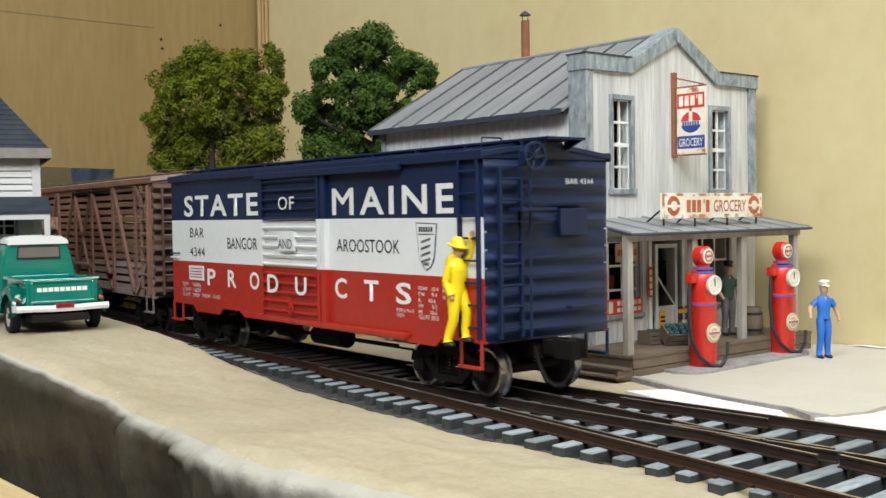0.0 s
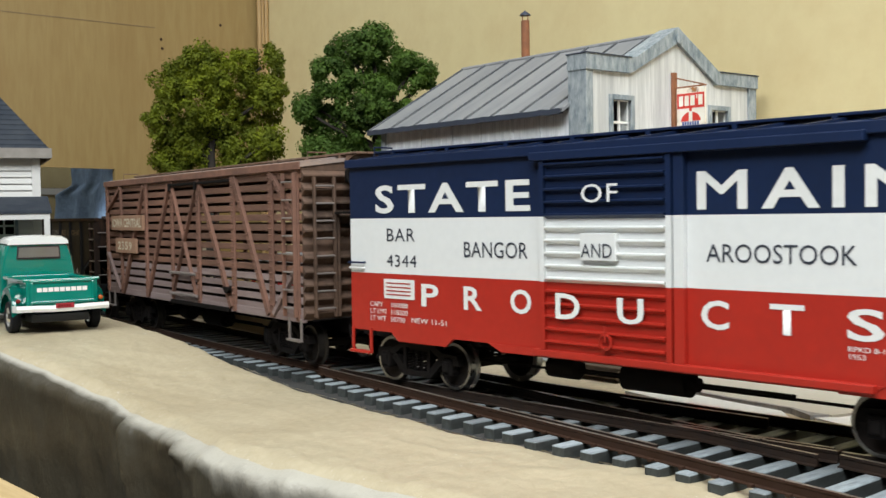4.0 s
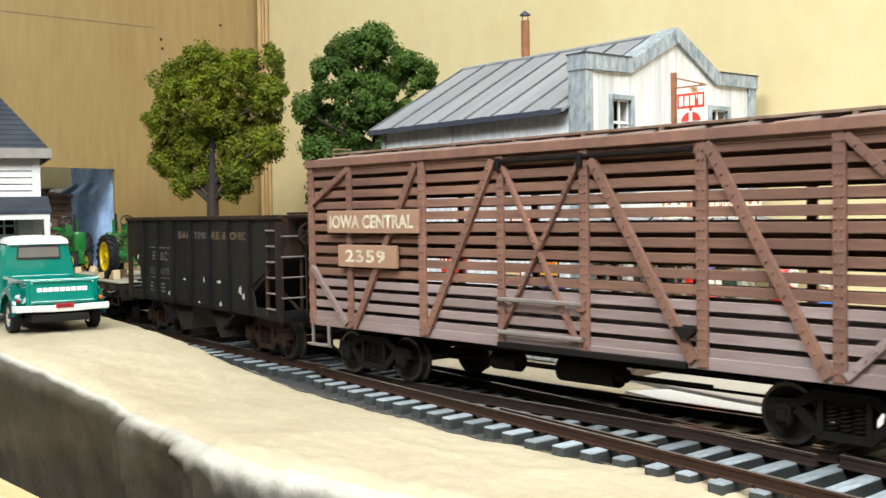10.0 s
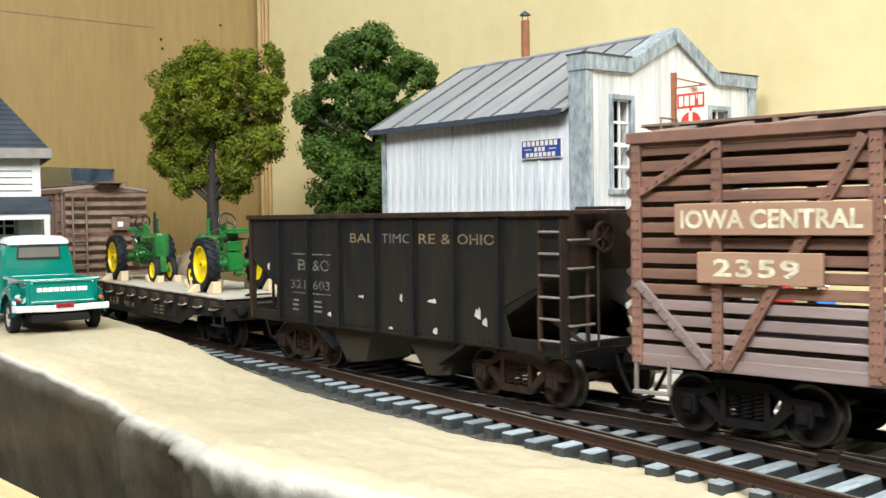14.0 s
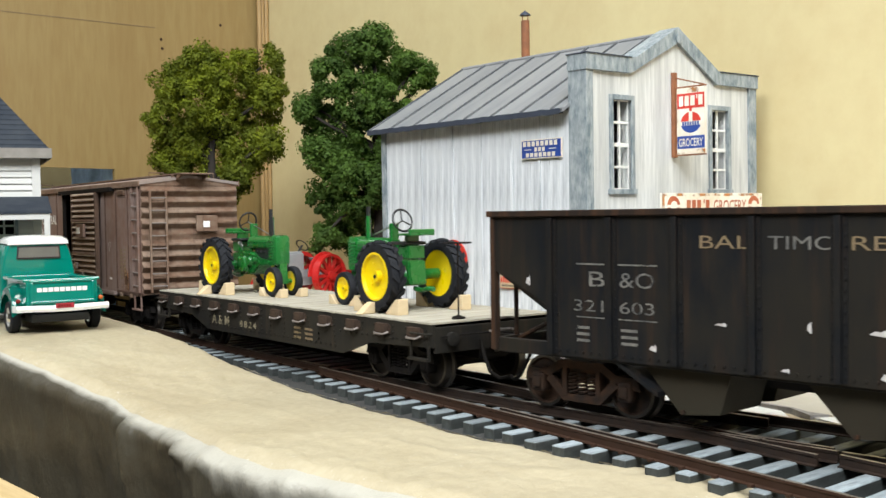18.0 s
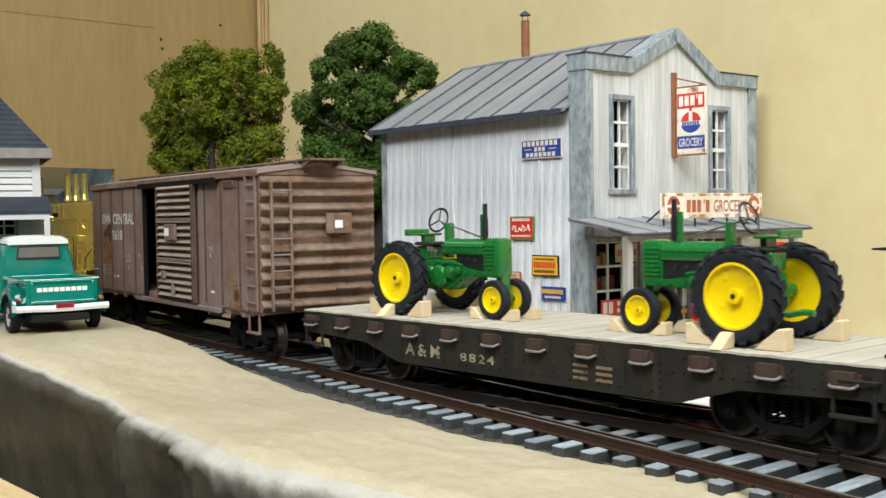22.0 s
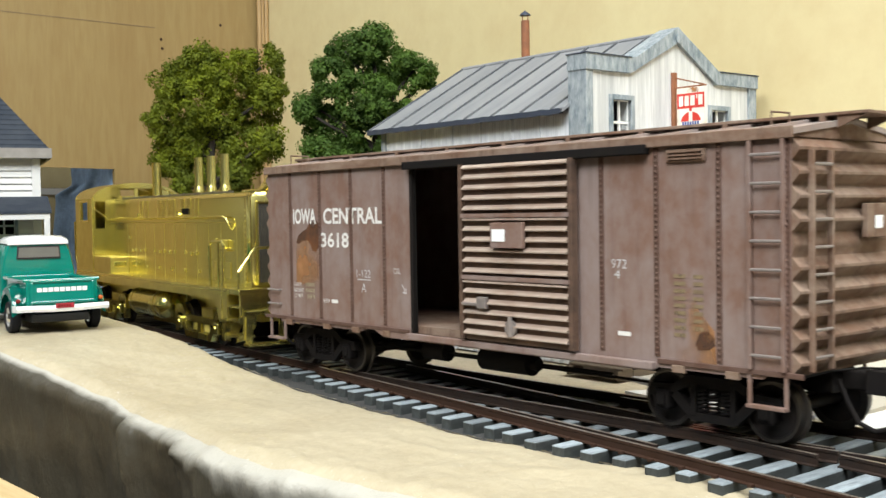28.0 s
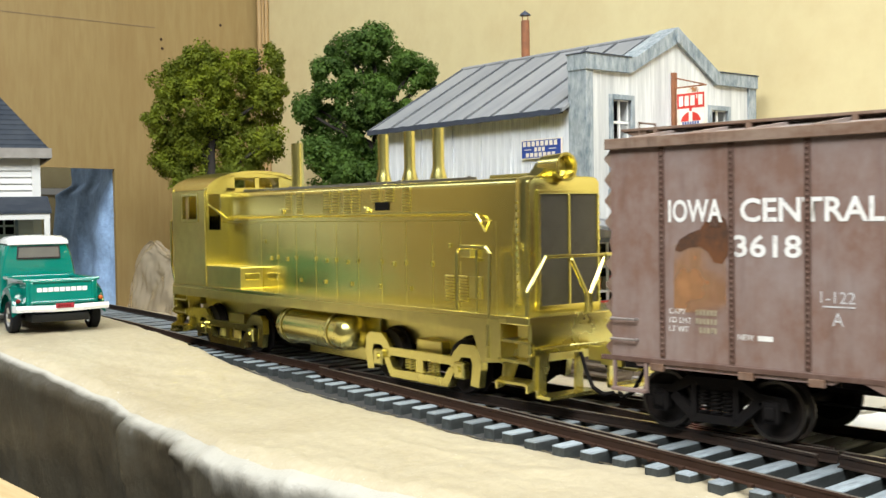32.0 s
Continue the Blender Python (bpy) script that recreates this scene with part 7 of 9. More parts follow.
        slab(b, [(ys, ridge), (ye, eave - 1.5), (ye, eave - 3.0), (ys, ridge - 1.6)], -D - 6, -9.2, "x")
        rf = part("roof", b, M_TIN, st)
        b = bmesh.new()
        slab(b, [(ys, ridge + 1.0), (ye, eave - 0.5), (ye, eave - 1.6), (ys, ridge)], -0.5, 0.5, "x")
        first = None
        for k in range(8):
            x = -D - 5 + k * 21.2
            if first is None:
                first = part("standing_seam", b, M_TINSEAM, rf, at=off(x, 0, 0))
            else:
                again(first, off(x, 0, 0), rf)
        b = bmesh.new()
        grid(b, 60, 3, lambda u, v: (-D - 6.5 + (D - 3) * u, ye + (-0.9, -1.1, 1.0, 0.9)[int(round(v * 3))] + 0.25 * noise.noise((u * 40, v, s)), eave - (3.9, 1.2, 0.9, 3.6)[int(round(v * 3))] + 0.5 * noise.noise((u * 30, 2, s))))
        part("eave_edge", b, M_TINDARK, rf)
    b = bmesh.new()
    rod(b, (-D - 6, W / 2, ridge + 0.2), (-9, W / 2, ridge + 0.2), 1.2, 8)
    part("ridge_roll", b, M_TIN, st, smooth=True)
    b = bmesh.new()
    turned(b, [(2.5, 146), (2.5, 178), (2.2, 178), (2.2, 170)], 14, Matrix.Translation((-117.5, 74, 0)))
    for k in range(4):
        a = k * math.tau / 4
        rod(b, (-117.5 + 2.2 * math.cos(a), 74 + 2.2 * math.sin(a), 177), (-117.5 + 2.2 * math.cos(a), 74 + 2.2 * math.sin(a), 181.5), 0.3, 5)
    pipe_ob = part("stove_pipe", b, M_RUSTPIPE, st, smooth=True)
    b = bmesh.new()
    turned(b, [(3.4, 181), (3.2, 181.6), (0.1, 184)], 14, Matrix.Translation((-117.5, 74, 0)))
    part("pipe_cap", b, M_TINDARK, pipe_ob)
    # porch
    pr = new("porch")
    pr.parent = st
    first = None
    for k in range(9):
        m = off(2.3 + k * 4.4, 0, 0)
        if first is None:
            b = bmesh.new()
            box(b, -2.1, -14.5, 0.2, 2.1, 124, 1.6, 0.15)
            first = part("porch_board", b, M_WOODBRN, pr, at=m)
        else:
            again(first, m, pr)
    for k, (a, z0, z1) in enumerate(((0, -8, -4.2), (0, -3.8, 0.1))):
        block("fascia_board", M_WOODBRN, pr, 37.6, -14, z0, 39.4, 123.5, z1, 0.15)
        block("fascia_board", M_WOODBRN, pr, 1, -14, z0, 37.5, -12.4, z1, 0.15)
    for y in (-11, 34, 72, 116):
        block("post", M_WOODPALE, pr, 32.5, y - 1.9, 1.6, 35.7, y + 1.9, 54, 0.25)
    block("porch_beam", M_WOODPALE, pr, 32.6, -13, 51.2, 35.6, 120, 54.6, 0.25)
    b = bmesh.new()
    slab(b, [(0.8, 61.4), (38.5, 55.0), (38.5, 54.0), (0.8, 60.2)], -13.5, 125, "y")
    rf = part("porch_roof", b, M_TIN, pr)
    first = None
    for k in range(9):
        m = off(0, -13.5 + k * 17.2, 0)
        if first is None:
            b = bmesh.new()
            slab(b, [(0.8, 62.2), (38.5, 55.8), (38.5, 55.0), (0.8, 61.4)], -0.45, 0.45)
            first = part("standing_seam", b, M_TIN, rf, at=m)
        else:
            again(first, m, rf)
    b = bmesh.new()
    pipe(b, [(26, -13.8, 57), (38.6, -13.8, 54.4), (38.8, 125.2, 54.4)], 0.7, 6)
    part("roof_edge", b, M_TINDARK, rf)
    # steps by the porch end
    sp = new("porch_steps")
    sp.parent = st
    for z, y in ((-3.0, -19), (-6.0, -23)):
        block("step_tread", M_WOODBRN, sp, 8, y - 2.6, z - 1.0, 40, y + 3.6, z, 0.15)
    for x in (9, 38):
        block("step_riser", M_WOODBRN, sp, x, -24, -8, x + 1.4, -14.6, -4)
    # long sign over the porch, on struts
    sg = new("porch_sign")
    sg.parent = st
    block("sign_panel", M_SIGNW, sg, 27.4, 19, 60.8, 28.6, 97.3, 72.6, 0.15)
    pl = facing_east(28.75)
    bars(sg, M_SIGNRUST, facing_east(28.68), [(19.2, 97.1, 60.9, 62.6), (19.2, 97.1, 71.2, 72.5), (19.2, 21.0, 60.9, 72.5), (95.2, 97.1, 60.9, 72.5)], "rust_bloom")
    lettering(sg, "GROCERY", M_RUSTRED, pl, 57.5, 83.5, 63.6, 69.4, 1.0, 0.01)
    bars(sg, M_RUSTRED, pl, [(37 + k * 3.9, 37 + k * 3.9 + 2.9, 63.6, 69.4) for k in range(3)] + [(49.6, 50.6, 67.8, 69.6), (51.4, 54.2, 63.6, 69.4)])
    for y in (27.5, 90):
        b = bmesh.new()
        turned(b, [(4.6, 0), (4.6, 0.2), (0.1, 0.25)], 20, Matrix.Translation((28.6, y, 66.7)) @ X_AXIS)
        ds = part("emblem", b, M_RUSTRED, sg)
        b = bmesh.new()
        turned(b, [(2.3, 0), (2.3, 0.5), (0.1, 0.55)], 16, Matrix.Translation((28.6, y, 66.7)) @ X_AXIS)
        part("emblem_centre", b, M_SIGNW, ds)
        block("emblem_band", M_SIGNW, ds, 28.7, y - 4.6, 66.0, 28.95, y - 2.4, 67.2)
        block("emblem_band", M_SIGNW, ds, 28.7, y + 2.4, 66.0, 28.95, y + 4.6, 67.2)
    for y in (22, 45, 70, 94):
        b = bmesh.new()
        rod(b, (27.2, y, 61), (27.2, y, 55.6), 0.5, 6)
        rod(b, (27.2, y, 66), (16, y, 58.4), 0.5, 6)
        part("strut", b, M_BLACKP, sg)
    # hanging sign on its pole
    hg = new("hanging_sign")
    hg.parent = st
    block("sign_pole", M_RUSTPIPE, hg, 0.2, 61.6, 91, 2.2, 64.2, 133.5, 0.2)
    b = bmesh.new()
    rod(b, (1, 63, 131), (19.5, 63, 126), 0.35, 6)
    rod(b, (1, 63, 125.6), (20.6, 63, 125.6), 0.5, 6)
    rod(b, (1, 63, 92), (20.6, 63, 92), 0.4, 6)
    part("sign_bracket", b, M_RUSTPIPE, hg)
    block("sign_panel", M_SIGNW, hg, 3.0, 62.5, 92.4, 20.4, 63.5, 125.2, 0.12)

    def blade(x, z):
        return (x, 62.4, z)
    bars(hg, M_SIGNR, blade, [(3.4, 20.0, 115.0, 122.4)], "sign_field")
    bars(hg, M_SIGNRUST, lambda x, z: (x, 62.43, z), [(3.1, 20.3, 122.6, 125.0), (3.1, 20.3, 92.6, 94.6), (3.1, 4.0, 92.6, 125.0)], "rust_bloom")

    def blade2(x, z):
        return (x, 62.3, z)
    bars(hg, M_SIGNW, blade2, [(4.6 + k * 3.5, 7.2 + k * 3.5, 116.2, 121.2) for k in range(3)] + [(15.2, 15.8, 119.6, 121.4), (16.4, 19.0, 116.2, 121.2)])
    bars(hg, M_SIGNB, blade, [(3.4, 20.0, 95.2, 101.4)], "sign_field")
    lettering(hg, "GROCERY", M_SIGNW, blade2, 4.4, 19.0, 96.2, 100.2, 1.0, 0.01)
    for m, a0, a1 in ((M_SIGNR, 0.12, math.pi - 0.12), (M_SIGNB, math.pi + 0.28, math.tau - 0.28)):
        b = bmesh.new()
        pts = [(11.7 + 6.2 * math.cos(a0 + (a1 - a0) * k / 14), 108 + 5.2 * math.sin(a0 + (a1 - a0) * k / 14)) for k in range(15)]
        b.faces.new([b.verts.new(blade(x, z)) for x, z in pts])
        part("emblem", b, m, hg)
    bars(hg, M_SIGNW, blade2, [(10.6, 12.8, 108.4, 113.5)], "emblem_torch")
    bars(hg, M_SIGNR, blade2, [(10.9, 12.5, 113.5, 115.6)], "emblem_torch")
    bars(hg, M_SIGNB, blade2, [(6.6 + k * 1.5, 7.6 + k * 1.5, 106.6, 108.4) for k in range(7)])
    # enamel signs on the side wall
    def flat(n, x0, x1, z0, z1, m, rows, lm, border=None):
        s = new(n)
        s.parent = st
        block("sign_panel", border or m, s, x0, -1.5, z0, x1, -0.8, z1, 0.1)
        if border:
            block("sign_field", m, s, x0 + 0.6, -1.65, z0 + 0.6, x1 - 0.6, -1.4, z1 - 0.6)
        bars(s, lm, near_side(1.75), rows)
        return s
    def word(x0, x1, z0, z1, n, gap=0.28):
        w = (x1 - x0) / n
        return [(x0 + k * w, x0 + k * w + w * (1 - gap), z0, z1) for k in range(n)]
    flat("wall_sign", -42.6, -14.6, 90.8, 100.4, M_SIGNB, word(-41, -16.5, 97, 99.4, 8) + word(-33, -25, 94.4, 96.4, 3) + word(-39, -18, 91.8, 93.8, 7) + [(-40, -35, 95.2, 95.6), (-23, -18, 95.2, 95.6)], M_SIGNW, M_SIGNW)
    s = flat("wall_sign", -51.5, -34.4, 51.2, 62.8, M_SIGNR, [], M_SIGNW, M_SIGNG)
    bars(s, M_SIGNW, near_side(1.8), word(-49.5, -36.5, 60.4, 61.8, 9) + word(-50, -36, 52.6, 53.6, 10))
    b = bmesh.new()
    pipe(b, [(-49.5, -1.8, 56), (-48.5, -1.8, 58), (-46.8, -1.8, 57.6), (-47.5, -1.8, 55.4), (-45.4, -1.8, 55.2), (-44.4, -1.8, 57), (-43, -1.8, 55.4), (-42, -1.8, 58.2), (-40.6, -1.8, 57.4), (-41.4, -1.8, 55.4), (-39, -1.8, 56.4), (-38, -1.8, 58.6), (-37, -1.8, 55.6)], 0.4, 6)
    part("script_mark", b, M_SIGNW, s)
    flat("wall_sign", -36, -17.8, 33.6, 43.8, M_SIGNY, word(-34, -20, 41.4, 42.2, 10) + word(-34, -20, 35.2, 36.6, 10), M_BLACKP, M_BLACKP)
    bars(st, M_SIGNR, near_side(1.85), word(-34.4, -19.4, 37.6, 40.6, 9), "lettering")
    s = flat("wall_sign", -29.6, -13.6, 22, 28.6, M_SIGNB, [], M_SIGNY)
    bars(s, M_SIGNY, near_side(1.7), word(-29, -14.4, 25.2, 27.4, 10))
    bars(s, M_SIGNW, near_side(1.7), word(-27, -16, 23, 24.2, 10))
    s = flat("wall_sign", -59.8, -44.4, 26.2, 35.2, M_SIGNTAN, [], M_SIGNR, M_RUSTRED)
    bars(s, M_SIGNR, near_side(1.8), word(-58.6, -45.6, 29.4, 32.2, 8))
    bars(s, M_WOODBRN, near_side(1.8), word(-57.6, -46.6, 32.8, 33.8, 9) + word(-58, -46, 27.4, 28.4, 11))
    # round red sign
    b = bmesh.new()
    turned(b, [(11.4, 0), (11.4, 0.6), (0.1, 1.0)], 36, Matrix.Translation((-97, -0.8, 39.4)) @ Matrix.Rotation(radians(90), 4, "X"))
    rs = part("round_sign", b, M_SIGNR, st, smooth=True)
    b = bmesh.new()
    pipe(b, [(-105.5, -2.3, 38), (-104, -2.3, 41.6), (-101.6, -2.3, 41), (-102.4, -2.3, 37), (-99.8, -2.3, 36.8), (-98.2, -2.3, 39.6), (-96.4, -2.3, 36.6), (-95, -2.3, 42), (-92.8, -2.3, 41), (-93.6, -2.3, 37), (-90.8, -2.3, 38.4), (-89.4, -2.3, 42.4), (-88.4, -2.3, 37)], 0.55, 6)
    part("script_mark", b, M_SIGNW, rs)
    bars(rs, M_SIGNW, near_side(1.9), word(-103, -91, 46.2, 47.6, 6) + word(-103, -91, 31.4, 32.6, 7))
    # small notices in the shop windows and by the door
    def note(y0, y1, z0, z1, m, rows, lm, x=-0.6):
        s = new("window_notice")
        s.parent = st
        block("card", m, s, x - 0.3, y0, z0, x, y1, z1)
        bars(s, lm, facing_east(x + 0.12), rows)
    note(20, 37, 40, 49, M_SIGNTAN, [(21.5 + k * 2, 23 + k * 2, 43, 46) for k in range(7)], M_RUSTRED)
    note(8, 37.5, 15, 22.5, M_SIGNR, [(9, 12, 16, 21.5), (13, 16, 16, 21.5)] + [(19 + k * 3, 21.2 + k * 3, 19.4, 21.6) for k in range(6)] + [(19 + k * 3, 21.2 + k * 3, 16.2, 18.2) for k in range(6)], M_SIGNW, 1.0)
    note(41.6, 44.4, 22, 37, M_SIGNR, [(42, 44, 23 + k * 3.4, 25.4 + k * 3.4) for k in range(4)], M_SIGNW, 1.8)
    note(49.6, 54, 5.4, 14.4, M_SIGNY, [(50.2, 53.4, 7 + k * 2, 8.2 + k * 2) for k in range(3)], M_BLACKP, 1.8)
    note(63.5, 75, 9, 16, M_BLACKP, [(64.5, 74, 12.4, 14.6)], M_SIGNY, 1.2)
    # shelves seen through the windows
    rnd = random.Random(12)
    for y0, y1 in ((4, 37), (77, 110)):
        sh = new("shop_shelf")
        sh.parent = st
        for z in (14, 26, 38):
            block("shelf_board", M_WOODBRN, sh, -24, y0, z - 0.8, -16, y1, z)
        for z in (14, 26, 38):
            y = y0 + 1
            while y < y1 - 3:
                w, hh = rnd.uniform(2, 4), rnd.uniform(4, 8)
                block("packet", rnd.choice((M_SIGNR, M_SIGNY, M_SIGNB, M_SIGNTAN, M_GREENC, M_SIGNW)), sh, -20, y, z, -17, y + w, z + hh)
                y += w + rnd.uniform(0.4, 3)
    return st


# ---------------------------------------------------------------- plain painted figures
def loft(b, path, n=12):
    """A rounded limb or body through (x, y, z, half width, half depth) stations."""
    rings = []
    for i, (x, y, z, rx, ry) in enumerate(path):
        p, q = path[max(i - 1, 0)], path[min(i + 1, len(path) - 1)]
        d = (Vector(q[:3]) - Vector(p[:3])).normalized()
        side = Vector((1, 0, 0)) if abs(d.x) < 0.8 else Vector((0, 0, 1))
        back = d.cross(side).normalized()
        side = back.cross(d).normalized()
        rings.append([b.verts.new(Vector((x, y, z)) + side * rx * math.cos(k * math.tau / n) + back * ry * math.sin(k * math.tau / n)) for k in range(n)])
    for p, q in zip(rings, rings[1:]):
        for k in range(n):
            b.faces.new((p[k], p[(k + 1) % n], q[(k + 1) % n], q[k]))
    b.faces.new(rings[0])
    b.faces.new(rings[-1])


def figure(name, label, legs, body, hat, arms, hips, brim=False, coat=False):
    """A small painted figure as one plain mesh, 37 mm tall, facing -y; hips are the two legs' (knee, foot) places."""
    b = bmesh.new()
    mats = [legs, body, M_SKIN, hat, M_BOOT]

    def add(fn, idx):
        n = len(b.faces)
        fn()
        b.faces.ensure_lookup_table()
        for f in b.faces[n:]:
            f.material_index = idx
    g = 1.12 if coat else 1.0
    for s, ((kx, ky, kz), (fx, fy, fz)) in zip((-1, 1), hips):
        add(lambda: loft(b, [(s * 1.5, 0.2, 19.2, 2.0 * g, 2.2 * g), (s * 1.7, (ky - 0.2) * 0.4, 15.5, 2.05 * g, 2.2 * g), (kx, ky, kz + 1.5, 1.7 * g, 1.8 * g), (kx, ky + 0.1, kz - 0.6, 1.55 * g, 1.65 * g),
                             ((kx + fx) / 2, (ky + fy) / 2 + 0.5, (kz + fz) / 2, 1.45 * g, 1.6 * g), (fx, fy + 0.2, fz + 2.2, 1.3 * g, 1.4 * g), (fx, fy, fz + 1.3, 1.6 * g, 1.7 * g)]), 0)
        add(lambda: loft(b, [(fx, fy + 1.6, fz + 0.8, 1.0, 0.75), (fx, fy + 0.4, fz + 1.1, 1.3, 1.1), (fx, fy - 1.6, fz + 0.8, 1.35, 0.8), (fx, fy - 2.9, fz + 0.55, 0.9, 0.5)], 10), 4)
    lo = 14.2 if coat else 18.0
    add(lambda: loft(b, [(0, 0.1, lo, 3.3 * g, 2.2 * g), (0, 0.1, lo + 0.6, 3.5 * g, 2.4 * g), (0, 0, 19.5, 3.25 * g, 2.25 * g), (0, 0, 22, 3.0 * g, 2.1 * g), (0, -0.2, 25, 3.6 * g, 2.4 * g), (0, 0, 27.6, 3.9 * g, 2.3 * g), (0, 0.2, 29.2, 3.1 * g, 1.8 * g), (0, 0.1, 30.3, 1.5, 1.4)], 16), 1)
    if coat:
        add(lambda: loft(b, [(0, 2.4, 25.6, 1.2, 0.6), (0, 2.8, 27, 2.5, 1.2), (0, 2.6, 28.8, 3.0, 1.7), (0, 1.6, 30.4, 2.7, 1.9), (0, 0.6, 31.4, 1.9, 1.5)], 12), 1)
    else:
        add(lambda: loft(b, [(0, 0.1, 18.1, 3.4, 2.4), (0, 0.1, 19.0, 3.4, 2.4)], 16), 4)
        add(lambda: loft(b, [(0, -2.0, 26.6, 0.35, 0.35), (0, -1.5, 29.6, 0.5, 0.5)], 6), 2)
    add(lambda: loft(b, [(0, 0.2, 29.8, 1.1, 1.1), (0, 0.0, 31.2, 1.2, 1.3), (0, -0.4, 32.0, 1.6, 1.9), (0, -0.2, 33.4, 1.95, 2.3), (0, 0.0, 35.0, 1.95, 2.25), (0, 0.1, 36.2, 1.4, 1.6), (0, 0.1, 36.7, 0.5, 0.6)], 14), 2)
    add(lambda: loft(b, [(0, -2.1, 32.9, 0.3, 0.3), (0, -2.75, 32.8, 0.32, 0.32), (0, -2.2, 33.9, 0.2, 0.2)], 6), 2)
    if brim:
        add(lambda: loft(b, [(0, 0.3, 34.1, 3.3, 3.9), (0, 0.2, 34.5, 3.4, 4.0), (0, 0.1, 34.9, 2.35, 2.75), (0, 0.1, 36.0, 2.2, 2.5), (0, 0.1, 37.2, 1.5, 1.8), (0, 0.1, 37.6, 0.5, 0.6)], 18), 3)
    else:
        add(lambda: loft(b, [(0, 0, 34.9, 2.1, 2.4), (0, 0, 35.8, 2.15, 2.45), (0, -0.1, 36.7, 2.6, 2.9), (0, 0, 37.3, 2.3, 2.6), (0, 0, 37.6, 0.9, 1.0)], 16), 3)
        add(lambda: loft(b, [(0, -1.8, 35.0, 1.9, 0.2), (0, -2.9, 34.8, 1.7, 0.22), (0, -3.7, 34.6, 1.0, 0.2)], 10), 3)
    for sh, el, ha in arms:
        sh, el, ha = Vector(sh), Vector(el), Vector(ha)
        w = 1.55 if coat else 1.35
        mid = sh.lerp(el, 0.55)
        add(lambda: loft(b, [(*sh, w, w), (*mid, w * 0.98, w * 0.98), (*el, w * 0.88, w * 0.88)] if coat else [(*sh, w, w), (*mid, w * 1.05, w * 1.05), (*sh.lerp(el, 0.62), w * 1.1, w * 1.1)]), 1)
        fore = [(*el, w * 0.9, w * 0.9), (*el.lerp(ha, 0.5), w * 0.85, w * 0.85), (*el.lerp(ha, 0.9), w * (0.92 if coat else 0.6), w * (0.92 if coat else 0.6))]
        if not coat:
            fore = [(*sh.lerp(el, 0.5), 0.95, 0.95)] + fore
        add(lambda: loft(b, fore), 1 if coat else 2)
        add(lambda: loft(b, [(*el.lerp(ha, 0.88), 0.7, 0.7), (*ha, 1.0, 0.8), (*el.lerp(ha, 1.16), 0.7, 0.55)], 8), 2)
    ob = new(name, mesh_of(b, name, mats, True))
    return tagged(ob, label, "figurine")


def yellow_figure():
    return figure("railwayman_figurine", "yellow painted figurine in oilskins and hat holding a boxcar ladder", M_YELC, M_YELC, M_YELC,
                  [[(3.4, -0.6, 27.8), (3.0, -4.2, 31.6), (1.0, -5.6, 38.4)], [(-3.9, 0.2, 27.4), (-4.6, 1.0, 21.6), (-4.0, -1.6, 16.8)]],
                  [((-2.0, -0.6, 9.6), (-2.2, 1.6, 0)), ((2.4, -2.6, 10.6), (2.6, -2.4, 1.6))], True, True)


